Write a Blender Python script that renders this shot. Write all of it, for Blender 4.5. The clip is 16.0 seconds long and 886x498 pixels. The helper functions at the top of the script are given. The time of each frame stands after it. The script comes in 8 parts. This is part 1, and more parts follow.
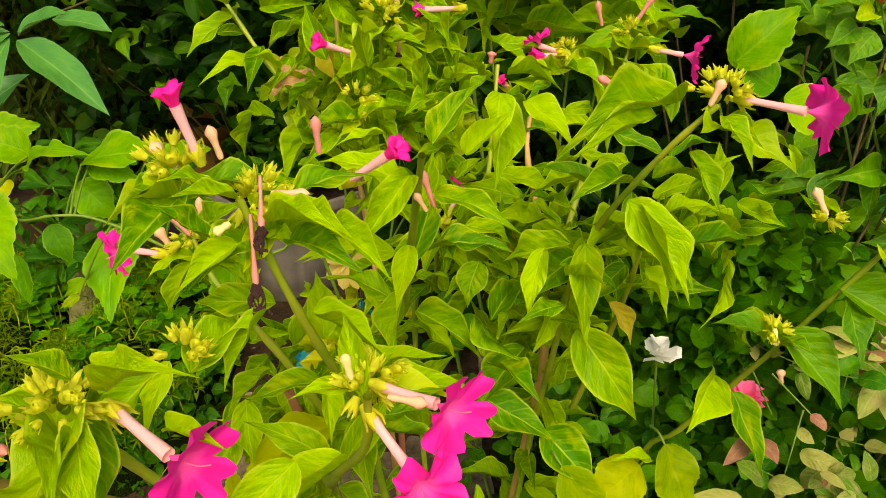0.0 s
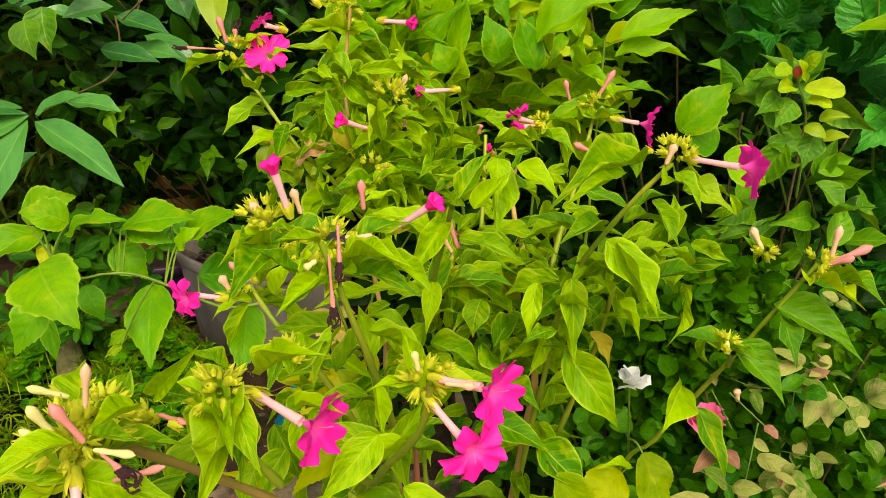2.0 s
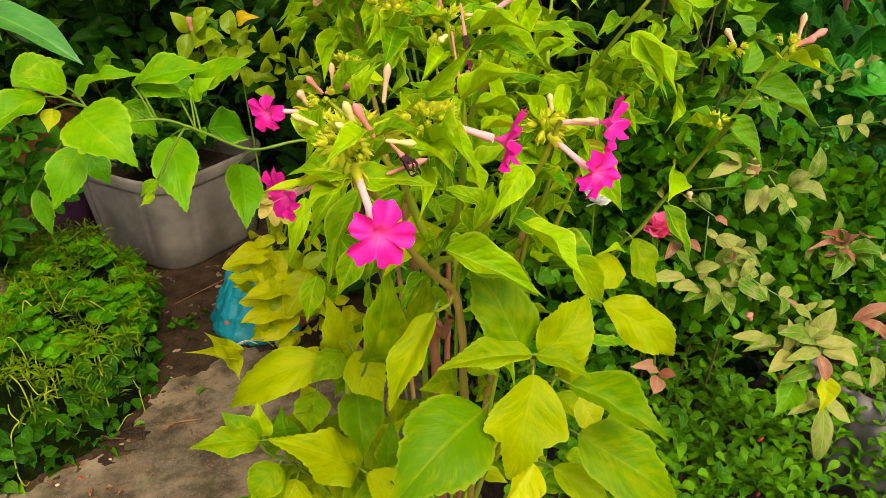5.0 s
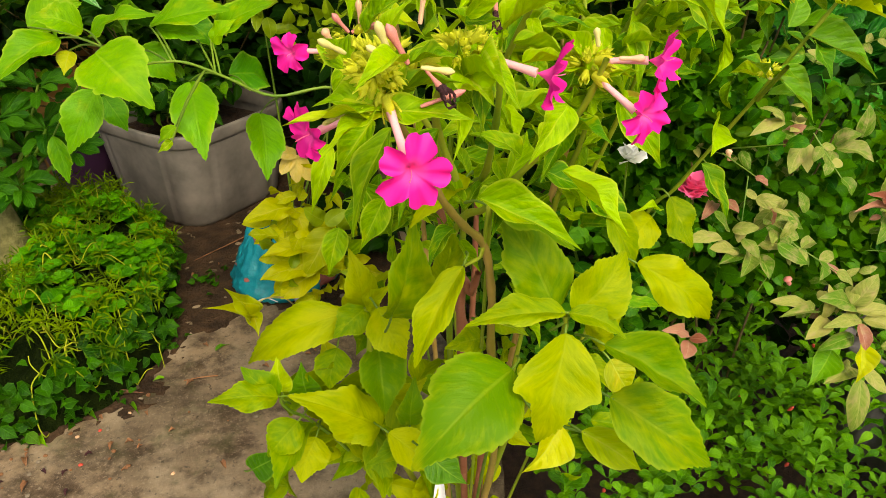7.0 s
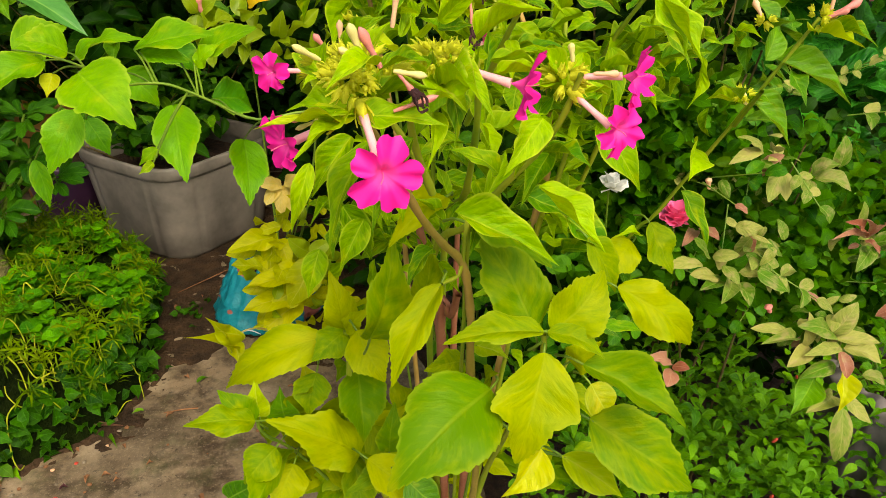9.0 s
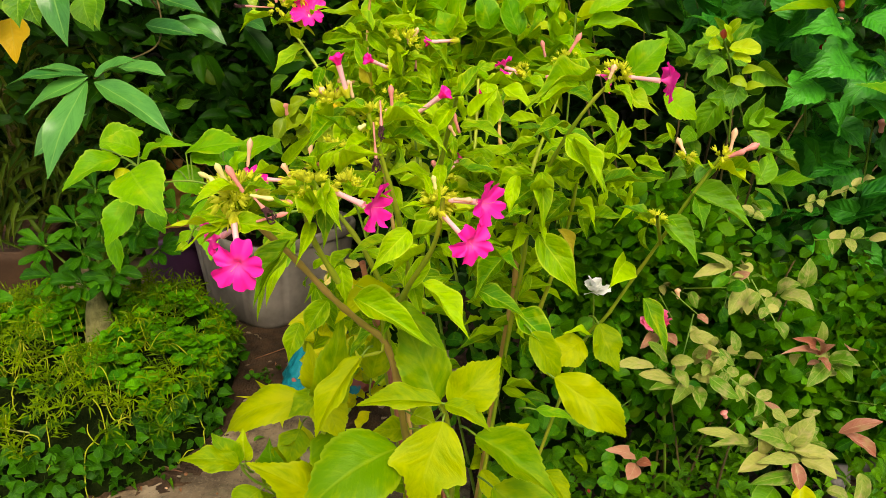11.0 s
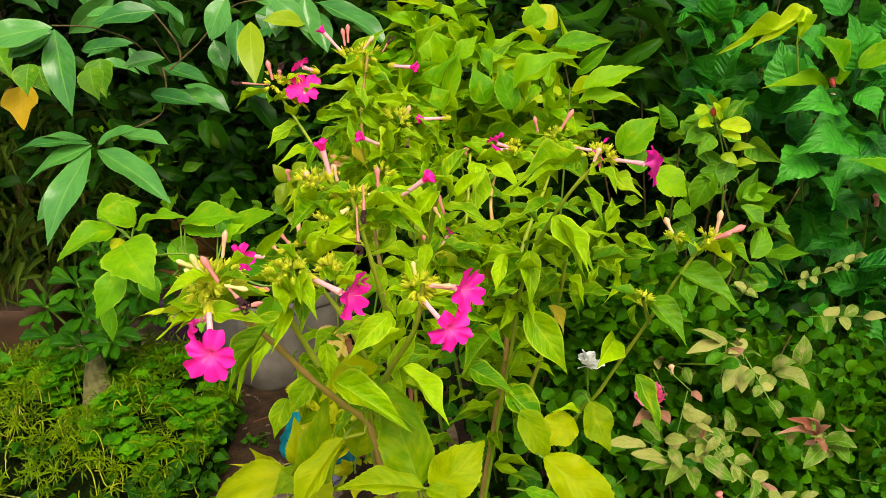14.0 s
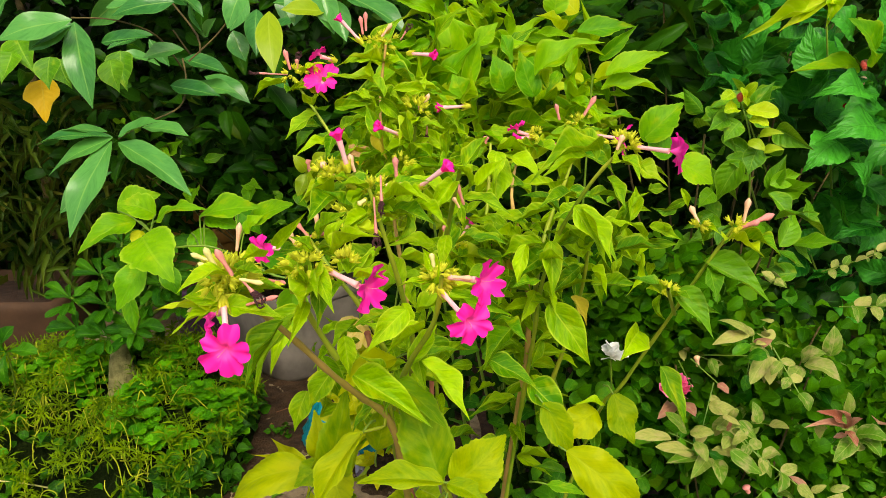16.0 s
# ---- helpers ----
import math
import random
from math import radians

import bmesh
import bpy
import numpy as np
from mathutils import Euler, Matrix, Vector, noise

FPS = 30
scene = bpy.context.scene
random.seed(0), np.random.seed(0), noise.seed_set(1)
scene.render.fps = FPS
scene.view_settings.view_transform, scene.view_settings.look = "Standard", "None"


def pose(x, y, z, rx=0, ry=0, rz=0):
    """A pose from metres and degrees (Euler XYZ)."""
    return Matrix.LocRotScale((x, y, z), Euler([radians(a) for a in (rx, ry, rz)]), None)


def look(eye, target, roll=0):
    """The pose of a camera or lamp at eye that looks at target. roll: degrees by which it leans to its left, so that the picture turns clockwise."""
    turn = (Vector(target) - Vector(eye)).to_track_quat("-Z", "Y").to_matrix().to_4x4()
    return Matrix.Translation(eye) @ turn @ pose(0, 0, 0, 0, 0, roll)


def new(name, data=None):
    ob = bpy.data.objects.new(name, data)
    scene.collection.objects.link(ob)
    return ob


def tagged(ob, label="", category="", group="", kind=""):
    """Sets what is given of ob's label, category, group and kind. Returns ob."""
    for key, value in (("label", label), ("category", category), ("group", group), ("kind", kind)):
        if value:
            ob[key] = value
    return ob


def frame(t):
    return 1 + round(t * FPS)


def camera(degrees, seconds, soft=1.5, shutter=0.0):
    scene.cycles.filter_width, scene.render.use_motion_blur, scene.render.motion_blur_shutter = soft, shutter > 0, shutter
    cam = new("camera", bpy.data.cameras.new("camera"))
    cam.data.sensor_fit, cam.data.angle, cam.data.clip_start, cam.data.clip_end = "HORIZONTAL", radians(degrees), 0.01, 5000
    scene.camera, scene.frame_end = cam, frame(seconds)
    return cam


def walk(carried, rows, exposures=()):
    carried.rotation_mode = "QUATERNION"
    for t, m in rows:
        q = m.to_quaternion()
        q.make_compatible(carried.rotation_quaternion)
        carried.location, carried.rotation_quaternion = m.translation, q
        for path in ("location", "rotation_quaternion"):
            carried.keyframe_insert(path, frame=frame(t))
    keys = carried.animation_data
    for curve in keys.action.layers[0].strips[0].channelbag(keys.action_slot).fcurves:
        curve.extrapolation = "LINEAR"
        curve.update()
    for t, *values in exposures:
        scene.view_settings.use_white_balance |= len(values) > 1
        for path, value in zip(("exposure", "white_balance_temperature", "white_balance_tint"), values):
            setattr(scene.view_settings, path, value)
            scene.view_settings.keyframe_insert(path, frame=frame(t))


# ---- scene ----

# ---- the camera and its walk ----
cam = camera(58.8, 16.0, soft=0.85)
EXPOSURE = 0.62
PATH = [
    (0, (0.051, 0.006, 1.109), (0.006, 1.81, 0.247), 0.3),
    (0.2, (0.051, -0.046, 1.1136), (-0.031, 1.779, 0.303), -0.55),
    (0.5, (0.051, -0.062, 1.115), (-0.042, 1.77, 0.32), -0.8),
    (1, (0.045, -0.084, 1.116), (-0.041, 1.745, 0.312), -0.6),
    (1.5, (0.038, -0.097, 1.117), (-0.048, 1.731, 0.31), -0.9),
    (2, (0.012, -0.102, 1.137), (0.07, 1.767, 0.426), -0.3),
    (2.5, (-0.07, -0.141, 1.15), (0.051, 1.745, 0.496), -0.8),
    (3, (-0.137, -0.187, 1.145), (0.117, 1.687, 0.496), -0.4),
    (3.5, (-0.166, -0.207, 1.141), (0.202, 1.64, 0.468), 0.4),
    (4, (-0.172, -0.21, 1.124), (0.243, 1.599, 0.379), 0.5),
    (4.5, (-0.174, -0.208, 1.1), (0.235, 1.562, 0.264), -0.3),
    (5, (-0.171, -0.206, 1.084), (0.236, 1.532, 0.182), -1.0),
    (5.2, (-0.17, -0.202, 1.079), (0.256, 1.518, 0.152), -0.5),
    (7.3, (-0.175, -0.18, 1.058), (0.17, 1.529, 0.078), -0.7),
    (7.5, (-0.176, -0.18, 1.057), (0.182, 1.529, 0.082), -0.4),
    (8, (-0.182, -0.181, 1.05), (0.187, 1.522, 0.068), -0.3),
    (8.5, (-0.188, -0.182, 1.047), (0.188, 1.557, 0.134), 0.4),
    (9, (-0.168, -0.189, 1.044), (0.221, 1.559, 0.153), 0.1),
    (9.5, (-0.127, -0.231, 1.07), (0.207, 1.58, 0.291), 0.4),
    (9.7, (-0.101, -0.255, 1.077), (0.185, 1.57, 0.31), 0.3),
    (11.8, (-0.004, -0.348, 1.105), (0.059, 1.551, 0.483), 0.8),
    (12, (-0.003, -0.347, 1.105), (0.073, 1.556, 0.494), 0.8),
    (12.5, (0.003, -0.344, 1.108), (0.072, 1.563, 0.512), 0.5),
    (13, (0.005, -0.335, 1.11), (0.078, 1.568, 0.497), 0.5),
    (13.5, (0.01, -0.331, 1.119), (0.093, 1.582, 0.543), 0.8),
    (14, (0.011, -0.334, 1.124), (0.078, 1.588, 0.576), 0.8),
    (14.5, (0.013, -0.335, 1.126), (0.021, 1.589, 0.579), -0.0),
    (15, (0.016, -0.33, 1.124), (0.009, 1.586, 0.551), -0.3),
    (15.5, (0.015, -0.326, 1.124), (0.016, 1.592, 0.556), -0.4),
    (16, (0.014, -0.321, 1.122), (0.024, 1.595, 0.547), -0.0),
]
walk(cam, [(t, look(eye, target, roll)) for t, eye, target, roll in PATH],
     [(0.0, EXPOSURE - 0.12, 8400, 6), (1.5, EXPOSURE - 0.12, 7700, 6), (2.5, EXPOSURE - 0.08, 7500, 6), (5.0, EXPOSURE - 0.04, 7600, 6), (8.0, EXPOSURE, 7650, 6), (9.5, EXPOSURE, 7700, 6), (12.0, EXPOSURE, 7600, 6), (14.0, EXPOSURE, 7200, 6), (16.0, EXPOSURE, 7200, 6)])

# ---- sky and sun: a bright, thinly clouded day ----
world = bpy.data.worlds.new("sky")
scene.world = world
world.use_nodes = True
sky = world.node_tree.nodes.new("ShaderNodeTexSky")
sky.sky_type, sky.sun_disc = "NISHITA", False
sky.sun_elevation, sky.sun_rotation = radians(47), radians(171)
sky.air_density, sky.dust_density, sky.ozone_density = 1.0, 3.0, 1.0
back = world.node_tree.nodes["Background"]
back.inputs["Strength"].default_value = 0.15
world.node_tree.links.new(sky.outputs[0], back.inputs["Color"])
sun = new("sun", bpy.data.lights.new("sun", "SUN"))
sun.data.energy, sun.data.angle, sun.data.color = 2.8, radians(36), (1.0, 0.95, 0.85)
sun.matrix_world = look((0.55, -3.5, 3.8), (0, 0, 0))

# ---- materials ----
def nodes_of(name):
    m = bpy.data.materials.new(name)
    m.use_nodes = True
    return m, m.node_tree.nodes, m.node_tree.links, m.node_tree.nodes["Principled BSDF"]


def maths(ns, ls, op, a, b=None, c=None):
    n = ns.new("ShaderNodeMath")
    n.operation = op
    for i, v in enumerate((a, b, c)):
        if v is None:
            continue
        if isinstance(v, (int, float)):
            n.inputs[i].default_value = v
        else:
            ls.new(v, n.inputs[i])
    return n.outputs[0]


def blend(ns, ls, fac, a, b):
    n = ns.new("ShaderNodeMix")
    n.data_type = "RGBA"
    for i, v in ((0, fac), (6, a), (7, b)):
        if isinstance(v, (int, float)):
            n.inputs[i].default_value = v
        elif isinstance(v, tuple):
            n.inputs[i].default_value = (*v, 1)
        else:
            ls.new(v, n.inputs[i])
    return n.outputs[2]


def noisy(ns, ls, scale, detail=3.0, vector=None, rough=0.55):
    n = ns.new("ShaderNodeTexNoise")
    n.inputs["Scale"].default_value, n.inputs["Detail"].default_value = scale, detail
    n.inputs["Roughness"].default_value = rough
    if vector is not None:
        ls.new(vector, n.inputs["Vector"])
    return n.outputs["Fac"]


def ramp(ns, ls, fac, lo, hi):
    n = ns.new("ShaderNodeMapRange")
    n.inputs["From Min"].default_value, n.inputs["From Max"].default_value = lo, hi
    n.interpolation_type = "SMOOTHSTEP"
    ls.new(fac, n.inputs["Value"])
    return n.outputs[0]


def leaf_material(name, dark, light, vein, yellow=(0.42, 0.40, 0.02), patch=0.62, rough=0.48, glow=0.35, ribs=7.0, island=False, spec=0.22, relief=0.45, margin=0.4, midrib=0.5, spread=0.9, ribmix=0.6):
    """A leaf: two greens, a pale midrib and side veins, yellowed patches, and light coming through."""
    m, ns, ls, p = nodes_of(name)
    if island:
        rnd = ns.new("ShaderNodeNewGeometry").outputs["Random Per Island"]
    else:
        rnd = ns.new("ShaderNodeObjectInfo").outputs["Random"]
    uv = ns.new("ShaderNodeUVMap")
    sep = ns.new("ShaderNodeSeparateXYZ")
    ls.new(uv.outputs[0], sep.inputs[0])
    u, v = sep.outputs[0], sep.outputs[1]
    side = maths(ns, ls, "ABSOLUTE", maths(ns, ls, "SUBTRACT", maths(ns, ls, "MULTIPLY", u, 2.0), 1.0))
    mid = maths(ns, ls, "SUBTRACT", 1.0, ramp(ns, ls, side, 0.02, 0.07))
    wave = maths(ns, ls, "PINGPONG", maths(ns, ls, "MULTIPLY", maths(ns, ls, "SUBTRACT", v, maths(ns, ls, "MULTIPLY", side, 0.22)), ribs), 0.5)
    rib = maths(ns, ls, "MULTIPLY", maths(ns, ls, "SUBTRACT", 1.0, ramp(ns, ls, wave, 0.02, 0.10)), 0.30 * min(relief * 2.2, 1.0))
    veins = maths(ns, ls, "MAXIMUM", maths(ns, ls, "MULTIPLY", mid, midrib), maths(ns, ls, "MULTIPLY", rib, ribmix))
    place = ns.new("ShaderNodeTexCoord").outputs["Object"]
    shift = ns.new("ShaderNodeVectorMath")
    shift.operation = "ADD"
    ls.new(place, shift.inputs[0])
    mix3 = ns.new("ShaderNodeCombineXYZ")
    ls.new(maths(ns, ls, "MULTIPLY", rnd, 37.0), mix3.inputs[0])
    ls.new(mix3.outputs[0], shift.inputs[1])
    big = noisy(ns, ls, 3.0, 2.0, shift.outputs[0])
    fine = noisy(ns, ls, 22.0, 3.0, shift.outputs[0])
    along = ns.new("ShaderNodeCombineXYZ")
    ls.new(maths(ns, ls, "MULTIPLY", maths(ns, ls, "SUBTRACT", v, maths(ns, ls, "MULTIPLY", side, 0.30)), 9.0), along.inputs[0])
    ls.new(maths(ns, ls, "MULTIPLY", u, 3.0), along.inputs[1])
    ls.new(maths(ns, ls, "MULTIPLY", rnd, 37.0), along.inputs[2])
    blotch = noisy(ns, ls, 1.3, 3.0, along.outputs[0], 0.65)
    tone = maths(ns, ls, "ADD", maths(ns, ls, "MULTIPLY", maths(ns, ls, "SUBTRACT", rnd, 0.5), spread), maths(ns, ls, "ADD", maths(ns, ls, "MULTIPLY", fine, 0.3), maths(ns, ls, "MULTIPLY", big, 0.4)))
    tone = maths(ns, ls, "ADD", tone, maths(ns, ls, "SUBTRACT", maths(ns, ls, "MULTIPLY", blotch, 1.3), 0.5))
    tone = maths(ns, ls, "MINIMUM", maths(ns, ls, "MAXIMUM", tone, 0.0), 1.0)
    col = blend(ns, ls, tone, dark, light)
    worn = maths(ns, ls, "MULTIPLY", ramp(ns, ls, big, patch - 0.06, patch + 0.22), 0.6)
    col = blend(ns, ls, worn, col, yellow)
    col = blend(ns, ls, veins, col, vein)
    rim = maths(ns, ls, "MULTIPLY", ramp(ns, ls, side, 0.84, 0.97), margin)
    col = blend(ns, ls, rim, col, vein)
    ls.new(col, p.inputs["Base Color"])
    p.inputs["Roughness"].default_value = rough
    p.inputs["Specular IOR Level"].default_value = spec
    bump = ns.new("ShaderNodeBump")
    bump.inputs["Strength"].default_value, bump.inputs["Distance"].default_value = relief, 0.0035
    height = maths(ns, ls, "ADD", maths(ns, ls, "MULTIPLY", wave, min(0.8, 1.4 * ribmix)), maths(ns, ls, "ADD", maths(ns, ls, "MULTIPLY", blotch, 1.0), maths(ns, ls, "MULTIPLY", fine, 0.35)))
    ls.new(maths(ns, ls, "SUBTRACT", height, maths(ns, ls, "MULTIPLY", mid, 0.4)), bump.inputs["Height"])
    ls.new(bump.outputs[0], p.inputs["Normal"])
    tr = ns.new("ShaderNodeBsdfTranslucent")
    warm = blend(ns, ls, 0.35, col, yellow)
    ls.new(warm, tr.inputs["Color"])
    mixer = ns.new("ShaderNodeMixShader")
    mixer.inputs[0].default_value = glow
    ls.new(p.outputs[0], mixer.inputs[1])
    ls.new(tr.outputs[0], mixer.inputs[2])
    ls.new(mixer.outputs[0], ns["Material Output"].inputs["Surface"])
    return m


def plain_material(name, a, b, scale=20.0, rough=0.6, bump=0.3, glow=0.0, spec=0.4, detail=4.0, dist=0.004):
    """Two tones mottled at two sizes, with fine relief."""
    m, ns, ls, p = nodes_of(name)
    place = ns.new("ShaderNodeTexCoord").outputs["Object"]
    big, fine = noisy(ns, ls, scale, detail, place), noisy(ns, ls, scale * 7, 3.0, place)
    tone = maths(ns, ls, "ADD", maths(ns, ls, "MULTIPLY", ramp(ns, ls, big, 0.3, 0.7), 0.7), maths(ns, ls, "MULTIPLY", fine, 0.3))
    col = blend(ns, ls, tone, a, b)
    ls.new(col, p.inputs["Base Color"])
    p.inputs["Roughness"].default_value, p.inputs["Specular IOR Level"].default_value = rough, spec
    bp = ns.new("ShaderNodeBump")
    bp.inputs["Strength"].default_value, bp.inputs["Distance"].default_value = bump, dist
    ls.new(fine, bp.inputs["Height"])
    ls.new(bp.outputs[0], p.inputs["Normal"])
    if glow:
        tr = ns.new("ShaderNodeBsdfTranslucent")
        ls.new(col, tr.inputs["Color"])
        mixer = ns.new("ShaderNodeMixShader")
        mixer.inputs[0].default_value = glow
        ls.new(p.outputs[0], mixer.inputs[1])
        ls.new(tr.outputs[0], mixer.inputs[2])
        ls.new(mixer.outputs[0], ns["Material Output"].inputs["Surface"])
    return m


def petal_material(name, deep, pale, rough=0.5):
    """A petal: deeper toward the rim, paler at the throat, with fine radial streaks."""
    m, ns, ls, p = nodes_of(name)
    uv = ns.new("ShaderNodeUVMap")
    sep = ns.new("ShaderNodeSeparateXYZ")
    ls.new(uv.outputs[0], sep.inputs[0])
    streak = noisy(ns, ls, 5.0, 3.0, uv.outputs[0])
    f = maths(ns, ls, "ADD", ramp(ns, ls, sep.outputs[1], 0.05, 0.55), maths(ns, ls, "MULTIPLY", maths(ns, ls, "SUBTRACT", streak, 0.5), 0.2))
    col = blend(ns, ls, f, pale, deep)
    ls.new(col, p.inputs["Base Color"])
    p.inputs["Roughness"].default_value, p.inputs["Specular IOR Level"].default_value = rough, 0.2
    tr = ns.new("ShaderNodeBsdfTranslucent")
    ls.new(col, tr.inputs["Color"])
    mixer = ns.new("ShaderNodeMixShader")
    mixer.inputs[0].default_value = 0.32
    ls.new(p.outputs[0], mixer.inputs[1])
    ls.new(tr.outputs[0], mixer.inputs[2])
    ls.new(mixer.outputs[0], ns["Material Output"].inputs["Surface"])
    return m


YEL = (0.50, 0.52, 0.008)
M_OVATE = leaf_material("four_o_clock_leaf", (0.048, 0.21, 0.002), (0.35, 0.57, 0.004), (0.54, 0.64, 0.04), YEL, 0.60, 0.5, 0.36, 6.0, margin=0.55, spec=0.14, relief=0.5)
M_SERRATE = leaf_material("toothed_leaf", (0.065, 0.28, 0.003), (0.26, 0.52, 0.005), (0.44, 0.60, 0.04), YEL, 0.60, 0.42, 0.45, 6.0, spec=0.15, relief=0.5, margin=0.5, midrib=0.25, ribmix=0.25)
M_GREENTOOTH = leaf_material("green_toothed_leaf", (0.030, 0.19, 0.003), (0.15, 0.42, 0.005), (0.34, 0.52, 0.04), YEL, 0.64, 0.42, 0.40, 6.0, spec=0.15, relief=0.5, margin=0.5, midrib=0.2, ribmix=0.25)
M_FOOT = leaf_material("yellowish_toothed_leaf", (0.105, 0.264, 0.003), (0.42, 0.48, 0.004), (0.46, 0.54, 0.03), YEL, 0.60, 0.50, 0.46, 8.0, spec=0.12, relief=0.45, midrib=0.22, margin=0.3, spread=1.0, ribmix=0.15)
M_YOUNG = leaf_material("young_leaf", (0.24, 0.44, 0.004), (0.50, 0.62, 0.010), (0.6, 0.66, 0.08), YEL, 0.6, 0.42, 0.4, 6.0, spec=0.2)
M_LIME = leaf_material("lime_leaf", (0.34, 0.44, 0.005), (0.58, 0.62, 0.007), (0.55, 0.62, 0.08), (0.66, 0.56, 0.02), 0.55, 0.42, 0.45, 6.0)
M_GOLD = leaf_material("golden_leaf", (0.38, 0.46, 0.004), (0.70, 0.70, 0.01), (0.72, 0.68, 0.08), (0.70, 0.60, 0.02), 0.62, 0.42, 0.5, 6.0, margin=0.1)
M_BRACT = plain_material("bract_green", (0.60, 0.66, 0.02), (0.88, 0.84, 0.10), 60.0, 0.5, 0.2, 0.55, spec=0.15)
M_BIG = leaf_material("leathery_leaf", (0.020, 0.13, 0.022), (0.085, 0.29, 0.050), (0.20, 0.40, 0.07), (0.24, 0.36, 0.02), 0.68, 0.24, 0.3, 11.0, relief=0.12, spec=0.42, margin=0.2, midrib=0.6, ribmix=0.12)
M_LIMEBIG = leaf_material("yellow_green_leathery_leaf", (0.22, 0.35, 0.008), (0.36, 0.50, 0.015), (0.46, 0.54, 0.06), YEL, 0.66, 0.35, 0.45, 9.0, relief=0.15, spec=0.25, ribmix=0.15)
# leaf green lowered to carry the shade behind the bed and pots
M_SHADELEAF = leaf_material("shade_darkened_leaf", (0.004, 0.034, 0.001), (0.024, 0.098, 0.003), (0.05, 0.14, 0.02), (0.16, 0.22, 0.01), 0.66, 0.35, 0.3, 8.0, relief=0.2, spec=0.07, margin=0.0)
# hedge and filler leaves near-black: shade is put into their green
M_SHADESTUFF = leaf_material("shade_dark_hedge_leaf", (0.002, 0.014, 0.001), (0.014, 0.060, 0.003), (0.03, 0.10, 0.012), (0.14, 0.20, 0.01), 0.66, 0.38, 0.3, 8.0, island=True, relief=0.2, spec=0.06, margin=0.0)
M_MIDLEAF = leaf_material("garden_leaf", (0.040, 0.17, 0.003), (0.135, 0.35, 0.005), (0.30, 0.48, 0.04), (0.38, 0.42, 0.02), 0.64, 0.4, 0.35, 7.0)
M_HIB = leaf_material("hibiscus_leaf", (0.003, 0.095, 0.008), (0.058, 0.36, 0.020), (0.07, 0.34, 0.03), (0.12, 0.36, 0.012), 0.7, 0.27, 0.32, 8.0, spec=0.26, relief=0.9)
M_ROSE = leaf_material("rose_leaf", (0.010, 0.11, 0.005), (0.110, 0.34, 0.012), (0.12, 0.34, 0.03), (0.24, 0.40, 0.01), 0.60, 0.38, 0.38, 8.0, spec=0.09, relief=0.12, margin=0.0)
# darker copy of the rose leaf, giving the bush's inside its shade by colour
M_ROSESHADE = leaf_material("shaded_rose_foliage", (0.003, 0.050, 0.001), (0.056, 0.19, 0.003), (0.07, 0.24, 0.01), (0.20, 0.34, 0.01), 0.60, 0.42, 0.38, 8.0, island=True, spec=0.04, relief=0.10, margin=0.0)
M_ROSENEW = leaf_material("young_rose_leaf", (0.07, 0.19, 0.006), (0.35, 0.35, 0.085), (0.38, 0.38, 0.12), (0.40, 0.29, 0.15), 0.54, 0.40, 0.3, 8.0, spec=0.12, relief=0.3, spread=1.3)
M_ROSERED = leaf_material("reddish_rose_leaf", (0.26, 0.07, 0.04), (0.42, 0.20, 0.13), (0.5, 0.3, 0.2), (0.35, 0.30, 0.12), 0.55, 0.35, 0.3, 8.0, relief=0.12)
M_CREAM = leaf_material("cream_leaf", (0.66, 0.50, 0.10), (0.84, 0.66, 0.22), (0.6, 0.55, 0.12), (0.75, 0.55, 0.06), 0.5, 0.45, 0.4, 6.0)
M_SPAT = leaf_material("spoon_leaf", (0.007, 0.070, 0.002), (0.050, 0.19, 0.005), (0.12, 0.30, 0.02), (0.2, 0.35, 0.01), 0.7, 0.4, 0.3, 9.0, spec=0.10, margin=0.1)
M_GROUNDCOVER = leaf_material("groundcover_leaf", (0.018, 0.11, 0.002), (0.115, 0.31, 0.004), (0.18, 0.38, 0.03), (0.3, 0.36, 0.01), 0.68, 0.38, 0.3, 5.0, island=True, spec=0.12)
M_CREEPER = leaf_material("creeper_leaf", (0.003, 0.040, 0.001), (0.036, 0.155, 0.002), (0.10, 0.26, 0.02), (0.2, 0.28, 0.01), 0.7, 0.4, 0.3, 5.0, island=True, spec=0.1)
M_NEEDLE = plain_material("moss_rose_needle", (0.014, 0.062, 0.001), (0.19, 0.29, 0.002), 14.0, 0.6, 0.1, 0.3, spec=0.08)
M_RUNNER = plain_material("pale_runner", (0.17, 0.23, 0.006), (0.38, 0.38, 0.025), 30.0, 0.5, 0.1, spec=0.1)
M_CLOVER = leaf_material("clover_leaf", (0.020, 0.14, 0.002), (0.110, 0.36, 0.004), (0.12, 0.34, 0.02), (0.2, 0.4, 0.01), 0.7, 0.45, 0.3, 5.0, island=True, spec=0.12)
M_GRASS = leaf_material("strap_leaf", (0.009, 0.040, 0.002), (0.060, 0.105, 0.006), (0.12, 0.18, 0.03), (0.25, 0.22, 0.03), 0.6, 0.5, 0.3, 2.0, island=True, relief=0.2, spec=0.1)
M_YELLOWLEAF = leaf_material("autumn_leaf", (0.70, 0.42, 0.010), (0.80, 0.52, 0.015), (0.7, 0.5, 0.05), (0.8, 0.5, 0.02), 0.5, 0.45, 0.4, 8.0)
M_YELLOWED = leaf_material("yellowed_leaf", (0.50, 0.44, 0.02), (0.74, 0.60, 0.05), (0.7, 0.6, 0.1), (0.45, 0.26, 0.04), 0.55, 0.5, 0.4, 6.0)
